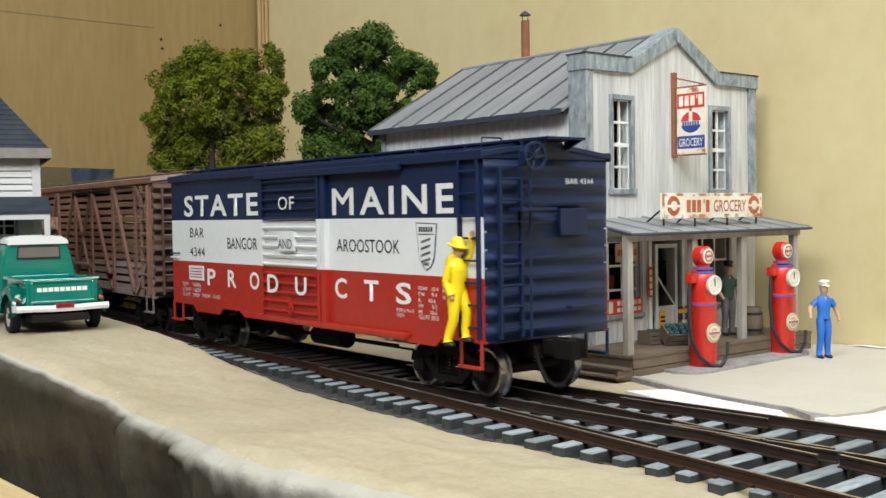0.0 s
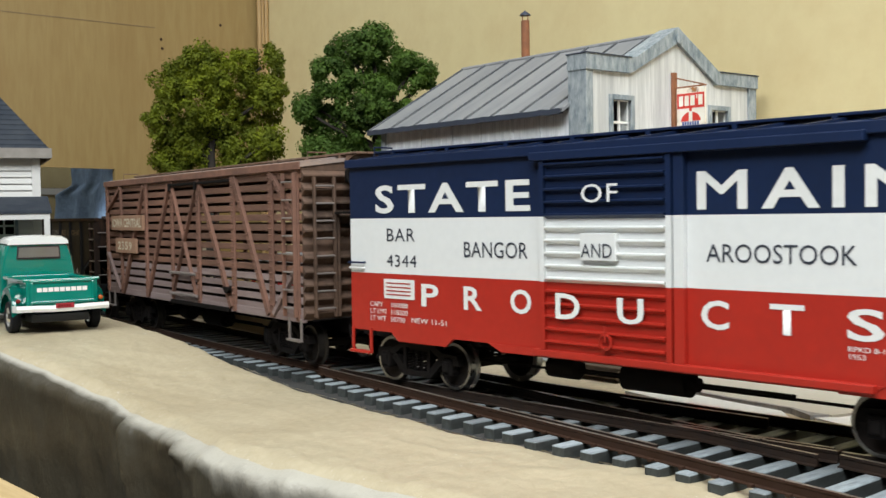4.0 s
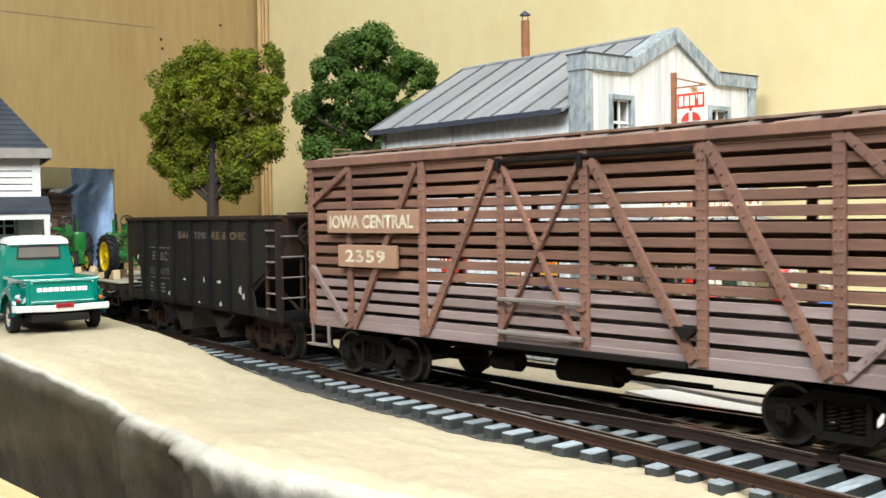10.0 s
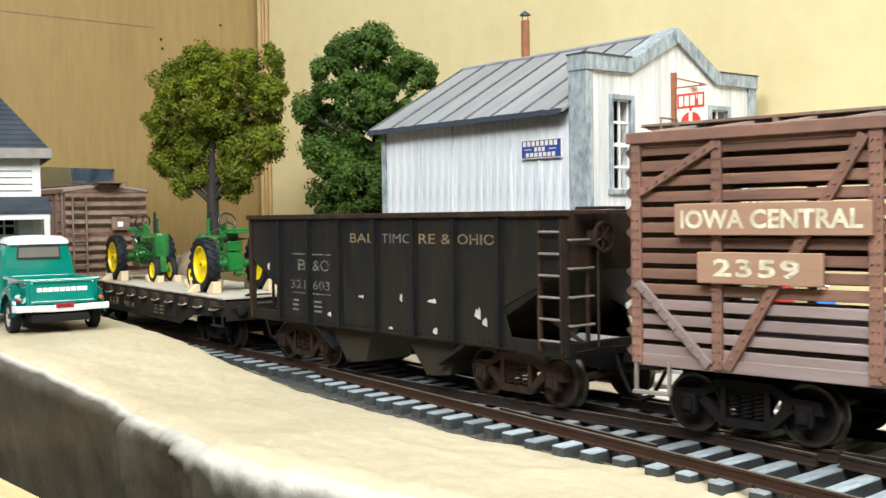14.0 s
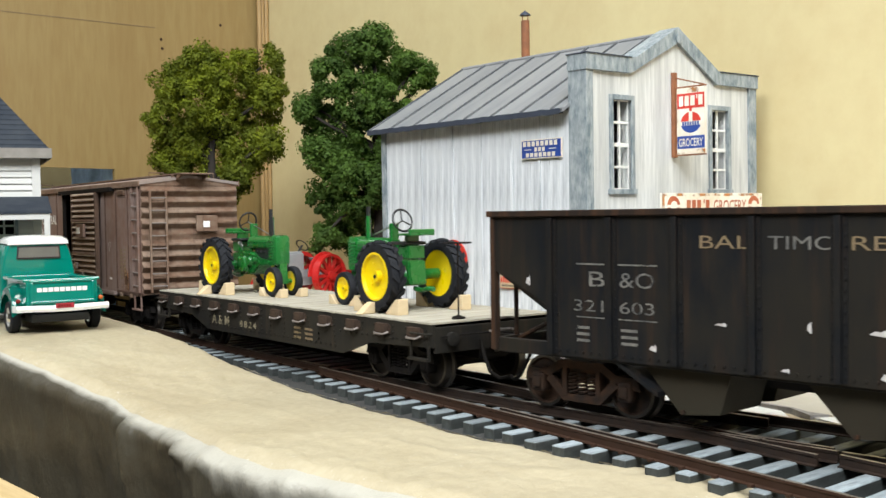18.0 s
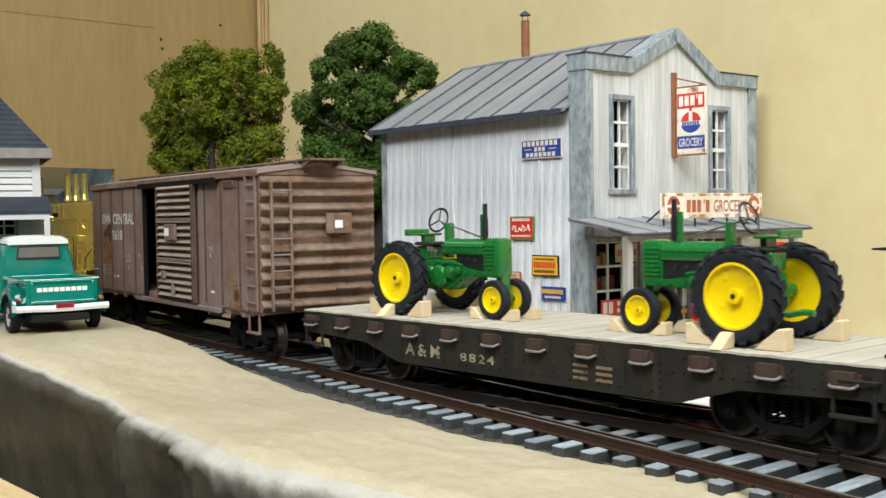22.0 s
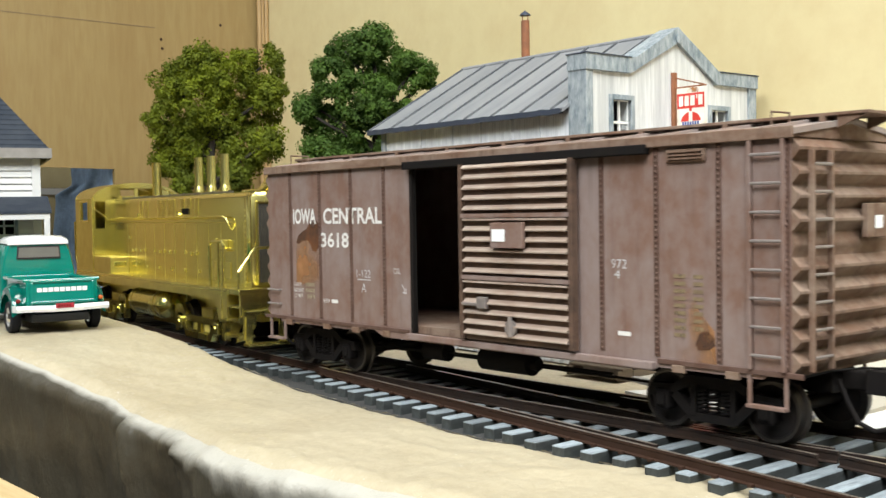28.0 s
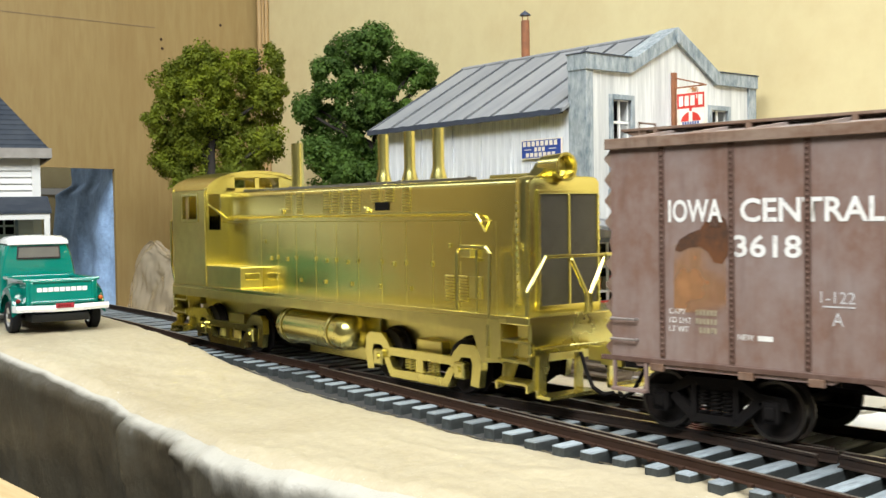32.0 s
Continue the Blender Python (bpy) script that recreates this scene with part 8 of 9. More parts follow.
def gas_pump(x, y, rz):
    p = thing("gas_pump", "glossy red gas pump with round globe, dial and black hose", "fuel pump", x, y, -7.2, rz, "gas pumps on the island")
    b = bmesh.new()
    turned(b, [(0.1, 0), (6.6, 0), (6.6, 1.0), (6.05, 1.6), (6.05, 28.4), (6.3, 28.8), (6.3, 30), (5.9, 30.4), (5.9, 32.5), (6.1, 34), (6.1, 41.5), (5.0, 43.2), (0.1, 43.8)], 26)
    body = part("body", b, M_PUMPRED, p, smooth=True)
    for z, r in ((29.4, 6.42), (43.6, 5.3), (45.4, 4.4)):
        b = bmesh.new()
        turned(b, [(r - 1, z - 0.6), (r, z - 0.5), (r, z + 0.5), (r - 1, z + 0.6)], 24, closed=True)
        part("band", b, M_PURPLE, body, smooth=True)
    b = bmesh.new()
    turned(b, [(3.2, 43.6), (3.0, 47), (0.1, 47)], 18)
    part("neck", b, M_PUMPRED, p, smooth=True)
    b = bmesh.new()
    turned(b, [(0.1, -3.4), (3.7, -3.2), (4.5, -2.3), (4.5, 2.3), (3.7, 3.2), (0.1, 3.4)], 26, Matrix.Translation((0, 0, 51)) @ X_AXIS)
    gl = part("globe", b, M_PUMPRED, p, smooth=True)
    for s in (-1, 1):
        b = bmesh.new()
        turned(b, [(0.1, 3.6), (3.3, 3.5), (3.5, 3.2)], 24, Matrix.Translation((0, 0, 51)) @ X_AXIS @ (Matrix() if s > 0 else Matrix.Rotation(math.pi, 4, "X")))
        lens = part("globe_face", b, M_CREAMFACE, gl, smooth=True)
        b = bmesh.new()
        turned(b, [(2.0, 3.66), (2.6, 3.66)], 20, Matrix.Translation((0, 0, 51)) @ X_AXIS @ (Matrix() if s > 0 else Matrix.Rotation(math.pi, 4, "X")), closed=True)
        for k in range(4):
            box(b, s * 3.66, -2.4 + k * 1.3, 50.4, s * 3.72, -1.5 + k * 1.3, 51.6)
        part("globe_mark", b, M_MAROON, lens)
    b = bmesh.new()
    turned(b, [(3.9, 5.2), (4.4, 6.2), (4.4, 7.2), (3.8, 7.4), (3.6, 6.9), (0.1, 6.9)], 24, Matrix.Translation((0, 0, 38)) @ X_AXIS)
    dl = part("dial", b, M_CREAMFACE, p, smooth=True)
    b = bmesh.new()
    box(b, 6.95, -0.25, 37.6, 7.1, 0.25, 41, 0)
    for k in range(12):
        a = k * math.tau / 12
        box(b, 6.95, 2.7 * math.cos(a) - 0.16, 38 + 2.7 * math.sin(a) - 0.16, 7.05, 2.7 * math.cos(a) + 0.16, 38 + 2.7 * math.sin(a) + 0.16)
    part("dial_hand", b, M_BLACKP, dl)
    b = bmesh.new()
    turned(b, [(0.1, 6.5), (4.4, 6.3), (4.5, 5.6)], 22, Matrix.Translation((-0.1, 0, 16.5)) @ X_AXIS)
    em = part("emblem", b, M_SIGNTAN, body)
    b = bmesh.new()
    turned(b, [(2.5, 6.5), (3.2, 6.45)], 22, Matrix.Translation((0, 0, 16.5)) @ X_AXIS, closed=True)
    box(b, 6.4, -4.0, 15.6, 6.56, 4.0, 17.4)
    ring = part("emblem_ring", b, M_CREAMFACE, em)
    for k in range(7):
        block("emblem_mark", M_MAROON, em, 6.5, -3.5 + k * 1.02, 15.9, 6.64, -2.8 + k * 1.02, 17.1)
    b = bmesh.new()
    box(b, -2, -9.5, 39, 2, -5.5, 43.5, 0.5)
    rod(b, (0, -9, 41), (2.5, -8.5, 45), 1.0, 8)
    part("nozzle_holder", b, M_PUMPRED, p)
    b = bmesh.new()
    pts = [(0, -8.5, 40), (0.5, -9.8, 34), (0.6, -10.2, 24), (1.5, -9.6, 14), (4, -7, 6), (7, -3, 2.2), (9.4, 1, 2.0), (9.8, 4.6, 6), (8.6, 6.4, 12)] if rz < 0 else \
          [(0, -8.5, 40), (0.5, -9.8, 32), (1.5, -9.6, 22), (4, -7, 13), (8, -2, 6), (11, 4, 3.4), (13.5, 8, 5.6), (14, 10, 14), (14, 10.4, 24)]
    pipe(b, pts, 0.85, 8)
    part("hose", b, M_HOSE, p, smooth=True)
    return p


def crate(x, y, z, rz, tilt, fill):
    c = thing("produce_crate", "slatted wooden produce crate filled with " + fill[0], "crate", x, y, z, rz, "crates on the porch")
    c.matrix_basis = c.matrix_basis @ Matrix.Rotation(radians(tilt), 4, "X")
    for k in range(3):
        for s in (-1, 1):
            block("slat", M_WOODBRN, c, -7, s * 4.6 - 0.3, 0.4 + k * 2, 7, s * 4.6 + 0.3, 1.9 + k * 2)
    for s in (-1, 1):
        block("end_board", M_WOODBRN, c, s * 7 - 0.4, -4.3, 0, s * 7 + 0.4, 4.3, 6.4)
    block("bottom", M_WOODBRN, c, -6.6, -4.3, 0, 6.6, 4.3, 0.5)
    rnd = random.Random(int(x * 7))
    b = bmesh.new()
    turned(b, [(0.1, -1.3), (1.0, -0.9), (1.4, 0), (1.0, 0.9), (0.1, 1.3)], 8)
    first = None
    for i in range(4):
        for j in range(3):
            m = off(-4.9 + i * 3.2 + rnd.uniform(-0.3, 0.3), -2.8 + j * 2.8, 5.2 + rnd.uniform(0, 0.6))
            if first is None:
                first = part("fruit", b, fill[1], c, smooth=True, at=m)
            else:
                again(first, m, c)
    return c


def forecourt():
    b = bmesh.new()
    slab(b, [(-33, 88), (-5, 77), (26, 70.5), (54, 67.5), (62, 64), (70, 66), (75, 80), (74, 110), (200, 122), (900, 130), (900, 249), (-34, 249)], -9, -7.2, "z")
    structure(part("pavement", b, M_LOT), "pale painted concrete forecourt", "forecourt")
    b = bmesh.new()
    slab(b, [(-36, 86), (-6, 75.6), (26, 69), (54, 66.2), (66, 58.5), (70, 64), (62, 64.2), (54, 67.8), (26, 70.9), (-5, 77.6), (-33, 88.4)], -9, -6.8, "z")
    structure(part("kerb", b, M_CONC), "grey edge of the forecourt", "kerb")
    for pts in ([(-16, 59), (-6, 74), (25, 67.6), (52, 63.4), (60, 55), (36, 52), (8, 53)], [(66, 60), (72, 66), (77, 80), (78, 108), (200, 119), (420, 122), (420, 60), (170, 46), (90, 52)]):
        b = bmesh.new()
        slab(b, pts, -9, -7.7, "z")
        structure(part("pavement", b, M_CARD), "white card showing at the edge of the forecourt", "card")
    b = bmesh.new()
    cx, cy = -28, 157
    slab(b, [(cx + 12 * math.cos(a) * (1 if abs(math.cos(a)) > 0 else 1), cy + (40 if math.sin(a) > 0 else -40) + 12 * math.sin(a) * 0.9) for a in [k * math.tau / 32 for k in range(32)]], -8, -5.9, "z")
    structure(part("pavement", b, M_CONC), "grey concrete pump island", "island")
    b = bmesh.new()
    grid(b, 8, 2, lambda u, v: (-20 + 60 * u, 244 + 5 * v, -7.1 + 1.2 * abs(noise.noise((u * 5, v, 0)))))
    o = part("paper_scrap", b, M_CARD, None)
    tagged(o, "torn strip of white paper lying by the wall", "paper")


grocery_store()
forecourt()
gas_pump(-27.7, 129.1, -6)
gas_pump(-27.2, 194.3, -6)
att = figure("attendant_figurine", "blue uniformed painted figurine standing beside the gas pumps", M_BLUEC, M_BLUEC, M_HATW,
             [[(3.6, 0, 27.8), (6.9, 0.6, 23.6), (7.4, -1.6, 18.6)], [(-3.6, 0, 27.8), (-7.2, 0.4, 24), (-8.2, -2.2, 20)]],
             [((-1.9, -0.6, 10), (-2.4, 0, 0)), ((1.9, -0.4, 10), (2.4, 0.2, 0))])
att.matrix_basis = pose(-5.5 * MM, 194.8 * MM, -7.2 * MM, 0, 0, 62)
shop = figure("shopkeeper_figurine", "green and grey painted figurine standing on the store porch", M_APRON, M_GREENC, M_BLACKP,
              [[(3.6, 0, 27.8), (5.4, -0.5, 22.6), (4.0, -2.6, 19)], [(-3.6, 0, 27.8), (-5.8, -0.4, 22.6), (-4.2, -2.8, 19)]],
              [((-1.8, -0.4, 10), (-2.0, 0, 0)), ((1.8, -0.4, 10), (2.0, 0, 0))])
shop.matrix_basis = pose(-50 * MM, 182 * MM, 1.6 * MM, 0, 0, 60)
crate(-56, 131, 1.6, 80, 0, ("green apples", M_GREENC))
crate(-46, 134, 4.0, 60, 28, ("blue-green plums", material("dusky_fruit", (0.04, 0.10, 0.11), 0.5, grain=0.2, scale=200)))


def barrel(x, y):
    b = bmesh.new()
    turned(b, [(0.1, 0), (4.6, 0), (5.6, 4), (5.8, 7), (5.6, 10), (4.8, 14), (4.4, 14), (4.4, 12.6), (0.1, 12.6)], 18)
    t = thing("barrel", "dark wooden barrel standing on the store porch", "barrel", x, y, 1.6)
    part("staves", b, M_WOODBRN, t, smooth=True)
    for z, r in ((3, 5.55), (11, 5.6)):
        b = bmesh.new()
        turned(b, [(r - 0.5, z - 0.6), (r, z - 0.6), (r, z + 0.6), (r - 0.5, z + 0.6)], 18, closed=True)
        part("hoop", b, M_BLACKP, t)


barrel(-42, 190)


# ---------------------------------------------------------------- trees
def leaf_material(name, colour, dark):
    m = material(name, colour, 0.75, grain=0.7, scale=90, stain=0.6, stain_scale=25, dark=dark)
    n, l = m.node_tree.nodes, m.node_tree.links
    b = n["Principled BSDF"]
    t, mix = n.new("ShaderNodeBsdfTranslucent"), n.new("ShaderNodeMixShader")
    l.new(b.inputs["Base Color"].links[0].from_socket, t.inputs["Color"])
    mix.inputs[0].default_value = 0.35
    l.new(b.outputs[0], mix.inputs[1])
    l.new(t.outputs[0], mix.inputs[2])
    l.new(mix.outputs[0], n["Material Output"].inputs["Surface"])
    return m


M_LEAF1 = leaf_material("olive_foliage", (0.225, 0.265, 0.006), (0.055, 0.075, 0.003))
M_LEAF2 = leaf_material("deep_green_foliage", (0.088, 0.165, 0.015), (0.028, 0.062, 0.007))
M_BARK = material("brown_bark", (0.03, 0.023, 0.017), 0.9, grain=0.7, scale=120, stretch=(2, 2, 0.4), bump=0.6)


def tree(x, y, z, blobs, leaf, seed, label, leaves, top):
    t = thing("tree", label, "tree", x, y, z, 0, "trees by the backdrop")
    rnd = np.random.RandomState(seed)
    b = bmesh.new()
    rod(b, (0, 0, 0), (1, 1, top * 0.45), 6.5, 12, 4.4)
    rod(b, (1, 1, top * 0.45), (2, 0, top * 0.8), 4.4, 10, 1.5)
    trunk = part("trunk", b, M_BARK, t, smooth=True)
    for k, (bx, by, bz, br) in enumerate(blobs):
        q = bmesh.new()
        z0 = max(top * 0.48, bz - 30)
        rod(q, (0.5, 0.5, z0), (bx * 0.55, by * 0.55, (z0 + bz) / 2 + 2), 2.2, 7, 1.4)
        rod(q, (bx * 0.55, by * 0.55, (z0 + bz) / 2 + 2), (bx, by, bz), 1.4, 6, 0.5)
        part("limb", q, M_BARK, trunk)
    # tufts on many small clumps, leaves on every tuft
    r = np.array([q[3] for q in blobs], float)
    area = (r + 5) ** 2
    n = 540
    pick = rnd.choice(len(blobs), n, p=area / area.sum())
    d = rnd.normal(size=(n, 3))
    d /= np.linalg.norm(d, axis=1)[:, None]
    cent = np.array([blobs[i][:3] for i in pick]) + d * (r[pick] * rnd.uniform(0.75, 1.12, n))[:, None]
    size = rnd.uniform(3.4, 7.6, n)
    who = rnd.choice(n, leaves)
    e = rnd.normal(size=(leaves, 3))
    e /= np.linalg.norm(e, axis=1)[:, None]
    p = cent[who] + e * (size[who] * rnd.uniform(0.5, 1.08, leaves))[:, None]
    face = e + 0.5 * rnd.normal(size=(leaves, 3)) + np.array([0, 0, 0.3])
    a = np.cross(face, rnd.normal(size=(leaves, 3)))
    a /= np.linalg.norm(a, axis=1)[:, None]
    c = np.cross(face, a)
    c /= np.linalg.norm(c, axis=1)[:, None]
    s = rnd.uniform(0.65, 1.4, leaves)[:, None]
    v = np.stack([p - a * s, p + c * s * 0.7, p + a * s, p - c * s * 0.7], 1).reshape(-1, 3) * MM
    f = np.arange(leaves * 4).reshape(-1, 4)
    me = bpy.data.meshes.new("crown")
    me.from_pydata(v.tolist(), [], f.tolist())
    me.materials.append(leaf)
    o = new("crown", me)
    o.parent = t
    o["kind"] = "stuff"
    return t


tree(-437, 108, -9, [(3, -10, 185, 11), (-27, -14, 171, 14), (-21, -27, 145, 11), (-33, -15, 121, 14), (6, -14, 156, 19), (-10, -6, 129, 15), (17, 5, 174, 16), (16, 35, 183, 14), (31, 33, 161, 9),
                     (8, 33, 154, 16), (41, 24, 127, 10), (13, 20, 120, 14), (22, 7, 102, 7), (-21, -11, 107, 5), (7, 5, 147, 14), (-14, -12, 98, 6), (14, 14, 96, 7), (-4, 2, 104, 8)],
     M_LEAF1, 5, "bushy olive-green model tree with a forked brown trunk", 92000, 175)
tree(-312, 165, -9, [(4, -8, 187, 11), (-23, -9, 185, 12), (-19, -24, 165, 11), (-7, 17, 174, 14), (26, 10, 168, 10), (19, 29, 164, 5), (1, -14, 152, 16), (-35, -25, 147, 10), (-31, -38, 144, 5), (-32, -13, 128, 17),
                     (-15, -41, 115, 8), (-5, 0, 127, 17), (-7, -25, 102, 13), (-33, -25, 84, 10), (-4, -11, 91, 17), (-24, -7, 66, 16), (17, -2, 144, 16), (1, 5, 104, 17), (-15, -37, 59, 8)],
     M_LEAF2, 9, "dense dark green model tree reaching nearly to the ground", 115000, 185)
# ---------------------------------------------------------------- the white house and the pickup on the paper road
M_CLAP = material("white_clapboard", (0.56, 0.55, 0.53), 0.8, grain=0.4, scale=120, stain=0.4, stain_scale=40, dark=(0.50, 0.49, 0.46), stretch=(0.5, 0.5, 2), spread=0.06)
M_SHINGLE = material("slate_shingles", (0.021, 0.027, 0.038), 0.8, grain=0.5, scale=160, stain=0.6, stain_scale=50, dark=(0.05, 0.056, 0.066), bump=0.3, gloss=0.2)
M_TEAL = material("teal_enamel", (0.0, 0.185, 0.135), 0.1, grain=0.05, scale=100, coat=1.0)
M_WHITEGLOSS = material("white_enamel", (0.80, 0.79, 0.75), 0.2, grain=0.04, scale=100, coat=0.6)
M_CHROME = material("chrome", (0.75, 0.75, 0.74), 0.12, metal=1.0, grain=0.1, scale=100)
M_TAIL = material("red_lamp", (0.16, 0.012, 0.012), 0.2, grain=0.05, scale=100)
M_AMBER = material("orange_lamp", (0.60, 0.14, 0.03), 0.2, grain=0.05, scale=100)
M_PLATE = material("dark_red_plate", (0.33, 0.02, 0.03), 0.4, grain=0.1, scale=100)
M_UNDER = material("dark_underbody", (0.018, 0.018, 0.018), 0.7, grain=0.2, scale=100)


def white_house():
    """Its long front runs along local y and faces +x."""
    ob = thing("house", "white clapboard house with slate roof and a columned front porch", "house", -336.5, -54.5, 0, -17)
    L = 130.0
    z0, z1 = 9.0, 103.0
    b = bmesh.new()
    holes = [(y, y + 11.2, 45.0, 67.4) for y in (-112.0, -68.0, -24.0)]
    wall_with_holes(b, -70, 0, -L, 0, z0, z1, holes)
    part("wall", b, M_CLAP, ob)
    n = 26
    rise = (z1 - z0) / n
    bits = {}
    for k in range(n):
        z = z0 + rise * k
        cut = z + rise > 43.4 and z < 69.0
        edges = [-L] + [y for h in holes for y in (h[0] - 1.6, h[1] + 1.6)] + [-3.4] if cut else [-L, -3.4]
        for a, c in zip(edges[::2], edges[1::2]):
            if (a, c) in bits:
                again(bits[a, c], off(0, 0, z), ob)
            else:
                q = bmesh.new()
                slab(q, [(0, 0), (0, rise + 0.2), (0.25, rise + 0.2), (1.25, 0)], a, c)
                bits[a, c] = part("clapboard", q, M_CLAP, ob, at=off(0, 0, z))
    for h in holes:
        # black sheet in each hole gives the window an unlit room
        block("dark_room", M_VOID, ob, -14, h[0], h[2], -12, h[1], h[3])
    block("corner_board", M_CLAP, ob, -3.2, -3.6, z0, 1.3, 1.0, z1, 0.15)
    block("frieze", M_CLAP, ob, -1, -L, z1 - 3, 1.5, 1.2, z1, 0.15)
    b = bmesh.new()
    o = 6.5
    v = [b.verts.new(p) for p in ((o, o, z1), (o, -L - o, z1), (-70 - o, -L - o, z1), (-70 - o, o, z1), (-35, -30, z1 + 47), (-35, -L + 30, z1 + 47))]
    for f in ((0, 1, 5, 4), (1, 2, 5), (2, 3, 4, 5), (3, 0, 4), (0, 1, 2, 3)):
        b.faces.new([v[i] for i in f])
    part("roof", b, M_SHINGLE, ob)
    for k in range(16):
        f = k / 16
        x, y, z = o - (35 + o) * f, o - (30 + o) * f, z1 + 47 * f
        block("shingle_course", M_SHINGLE, ob, x - 0.5, -L - o + (30 + o) * f, z, x + 0.22, y, z + 0.5)
    for a in ((o - 1.2, -L - o, o + 0.4, o + 0.4), (-70 - o, o - 1.0, o - 1.3, o + 0.4)):
        block("eave_board", M_WOODGREY, ob, a[0], a[1], z1 - 4.4, a[2], a[3], z1 + 1.2, 0.15)
    # porch
    b = bmesh.new()
    slab(b, [(0.5, 78), (28, 69.6), (28, 68.2), (0.5, 76)], -L, 4.5, "y")
    part("porch_roof", b, M_SHINGLE, ob)
    block("porch_beam", M_CLAP, ob, 24.4, -L, 65.0, 27.4, 3.6, 68.4, 0.2)
    block("porch_beam", M_CLAP, ob, 0.6, 0.6, 65.0, 24.4, 3.6, 68.4, 0.2)
    for y in (2.0, -38, -76, -114):
        block("post", M_CLAP, ob, 24.6, y - 1.5, 12, 27.4, y + 1.5, 65.2, 0.25)
    block("porch_deck", M_WOODGREY, ob, 0.5, -L, 9, 28.5, 5, 13, 0.2)
    for h in holes:
        sash_window(ob, 1.2, h[0], h[1], h[2], h[3], 2, 4, 1.6)
    return ob


def pickup():
    t = thing("pickup_truck", "shiny teal and white vintage pickup parked on the paper road", "pickup truck", -225.4, -86.7, 12.6, 173)
    # x forward, y left; rear axle at x = 18
    W = 19.2
    def shell(name, rows, mat, parent=t, half=True):
        """A body from cross-sections: x and its (y, z) outline from left to right."""
        b = bmesh.new()
        rings = [[b.verts.new((x, y, z)) for y, z in pts] for x, pts in rows]
        n = len(rings[0])
        for p, q in zip(rings, rings[1:]):
            for k in range(n - 1):
                b.faces.new((p[k], p[k + 1], q[k + 1], q[k]))
        for r in (rings[0], rings[-1]):
            b.faces.new(r)
        for p, q in zip(rings, rings[1:]):
            b.faces.new((p[0], q[0], q[-1], p[-1]))
        return part(name, b, mat, parent, smooth=True)

    def cabring(w, zb, zs, wt, zt):
        w, wt = w * 0.96, wt * 0.93
        return [(w, zb), (w + 0.4, (zb + zs) / 2), (w, zs), (w * 0.55 + wt * 0.45, zs + (zt - zs) * 0.5), (wt, zt - 2.0), (wt - 3, zt), (-wt + 3, zt), (-wt, zt - 2.0), (-(w * 0.55 + wt * 0.45), zs + (zt - zs) * 0.5), (-w, zs), (-w - 0.4, (zb + zs) / 2), (-w, zb)]
    shell("cab", [(42.5, cabring(17.4, 9, 26.5, 14.6, 41.6)), (43.6, cabring(18.2, 8.5, 27, 15.4, 41.8)), (62, cabring(18.8, 8.5, 27.5, 15.8, 42.0)), (66, cabring(18.8, 8.5, 27.4, 14.8, 40.8))], M_TEAL)
    top = [(14.8, 40.9), (14.2, 42.8), (11.4, 44.2), (5, 44.7), (-5, 44.7), (-11.4, 44.2), (-14.2, 42.8), (-14.8, 40.9)]
    shell("roof", [(41.4, [(y * 0.97, z - 0.6) for y, z in top]), (44, top), (62, top), (69.5, [(y * 0.95, z - 1.6) for y, z in top])], M_WHITEGLOSS)
    shell("front_body", [(66, [(18.8, 8.5), (19, 18), (18.4, 27), (12, 29), (-12, 29), (-18.4, 27), (-19, 18), (-18.8, 8.5)]), (98, [(17.5, 9), (18.4, 18), (17.6, 25), (11, 27), (-11, 27), (-17.6, 25), (-18.4, 18), (-17.5, 9)]),
                         (102, [(15, 10), (16, 18), (15, 23), (10, 25), (-10, 25), (-15, 23), (-16, 18), (-15, 10)])], M_TEAL)
    # rear window: frame and glass
    b = bmesh.new()
    slab(b, [(-10.4, 33.2), (10.4, 33.2), (9.9, 39.4), (-9.9, 39.4)], 41.9, 42.9, "x")
    win = part("rear_window", b, M_UNDER, t)
    b = bmesh.new()
    slab(b, [(-9.7, 33.9), (9.7, 33.9), (9.3, 38.8), (-9.3, 38.8)], 41.6, 41.95, "x")
    part("pane", b, material("rear_glass", (0.16, 0.145, 0.125), 0.08, coat=1.0, grain=0.3, scale=60), win)
    b = bmesh.new()
    slab(b, [(43.2, 26), (64, 26), (63, 27.2), (44, 27.2)], 18.7, 19.4)
    part("belt_moulding", b, M_WHITEGLOSS, t)
    # bed
    for s in (-1, 1):
        b = bmesh.new()
        box(b, 0.8, s * 14.2, 11, 41.5, s * 16.0, 25.0, 0.3)
        box(b, 0.8, s * 13.6, 24.0, 41.5, s * 17.2, 25.4, 0.4)
        part("bed_side", b, M_TEAL, t)
        rows = []
        for k in range(13):
            a = math.pi * k / 12
            rows.append((18 - 12.6 * math.cos(a), 10 + 13.2 * math.sin(a)))
        b = bmesh.new()
        rg = []
        for x, z in rows:
            rg.append([b.verts.new((x, s * y, zz)) for y, zz in ((15.8, z), (18.6, z - 0.2), (20.8, z - 1.8), (21.2, max(z - 5, 8.5)))])
        for p, q in zip(rg, rg[1:]):
            for k in range(3):
                b.faces.new((p[k], p[k + 1], q[k + 1], q[k]))
        bmesh.ops.solidify(b, geom=b.faces[:], thickness=0.5)
        part("rear_fender", b, M_TEAL, t, smooth=True)
        b = bmesh.new()
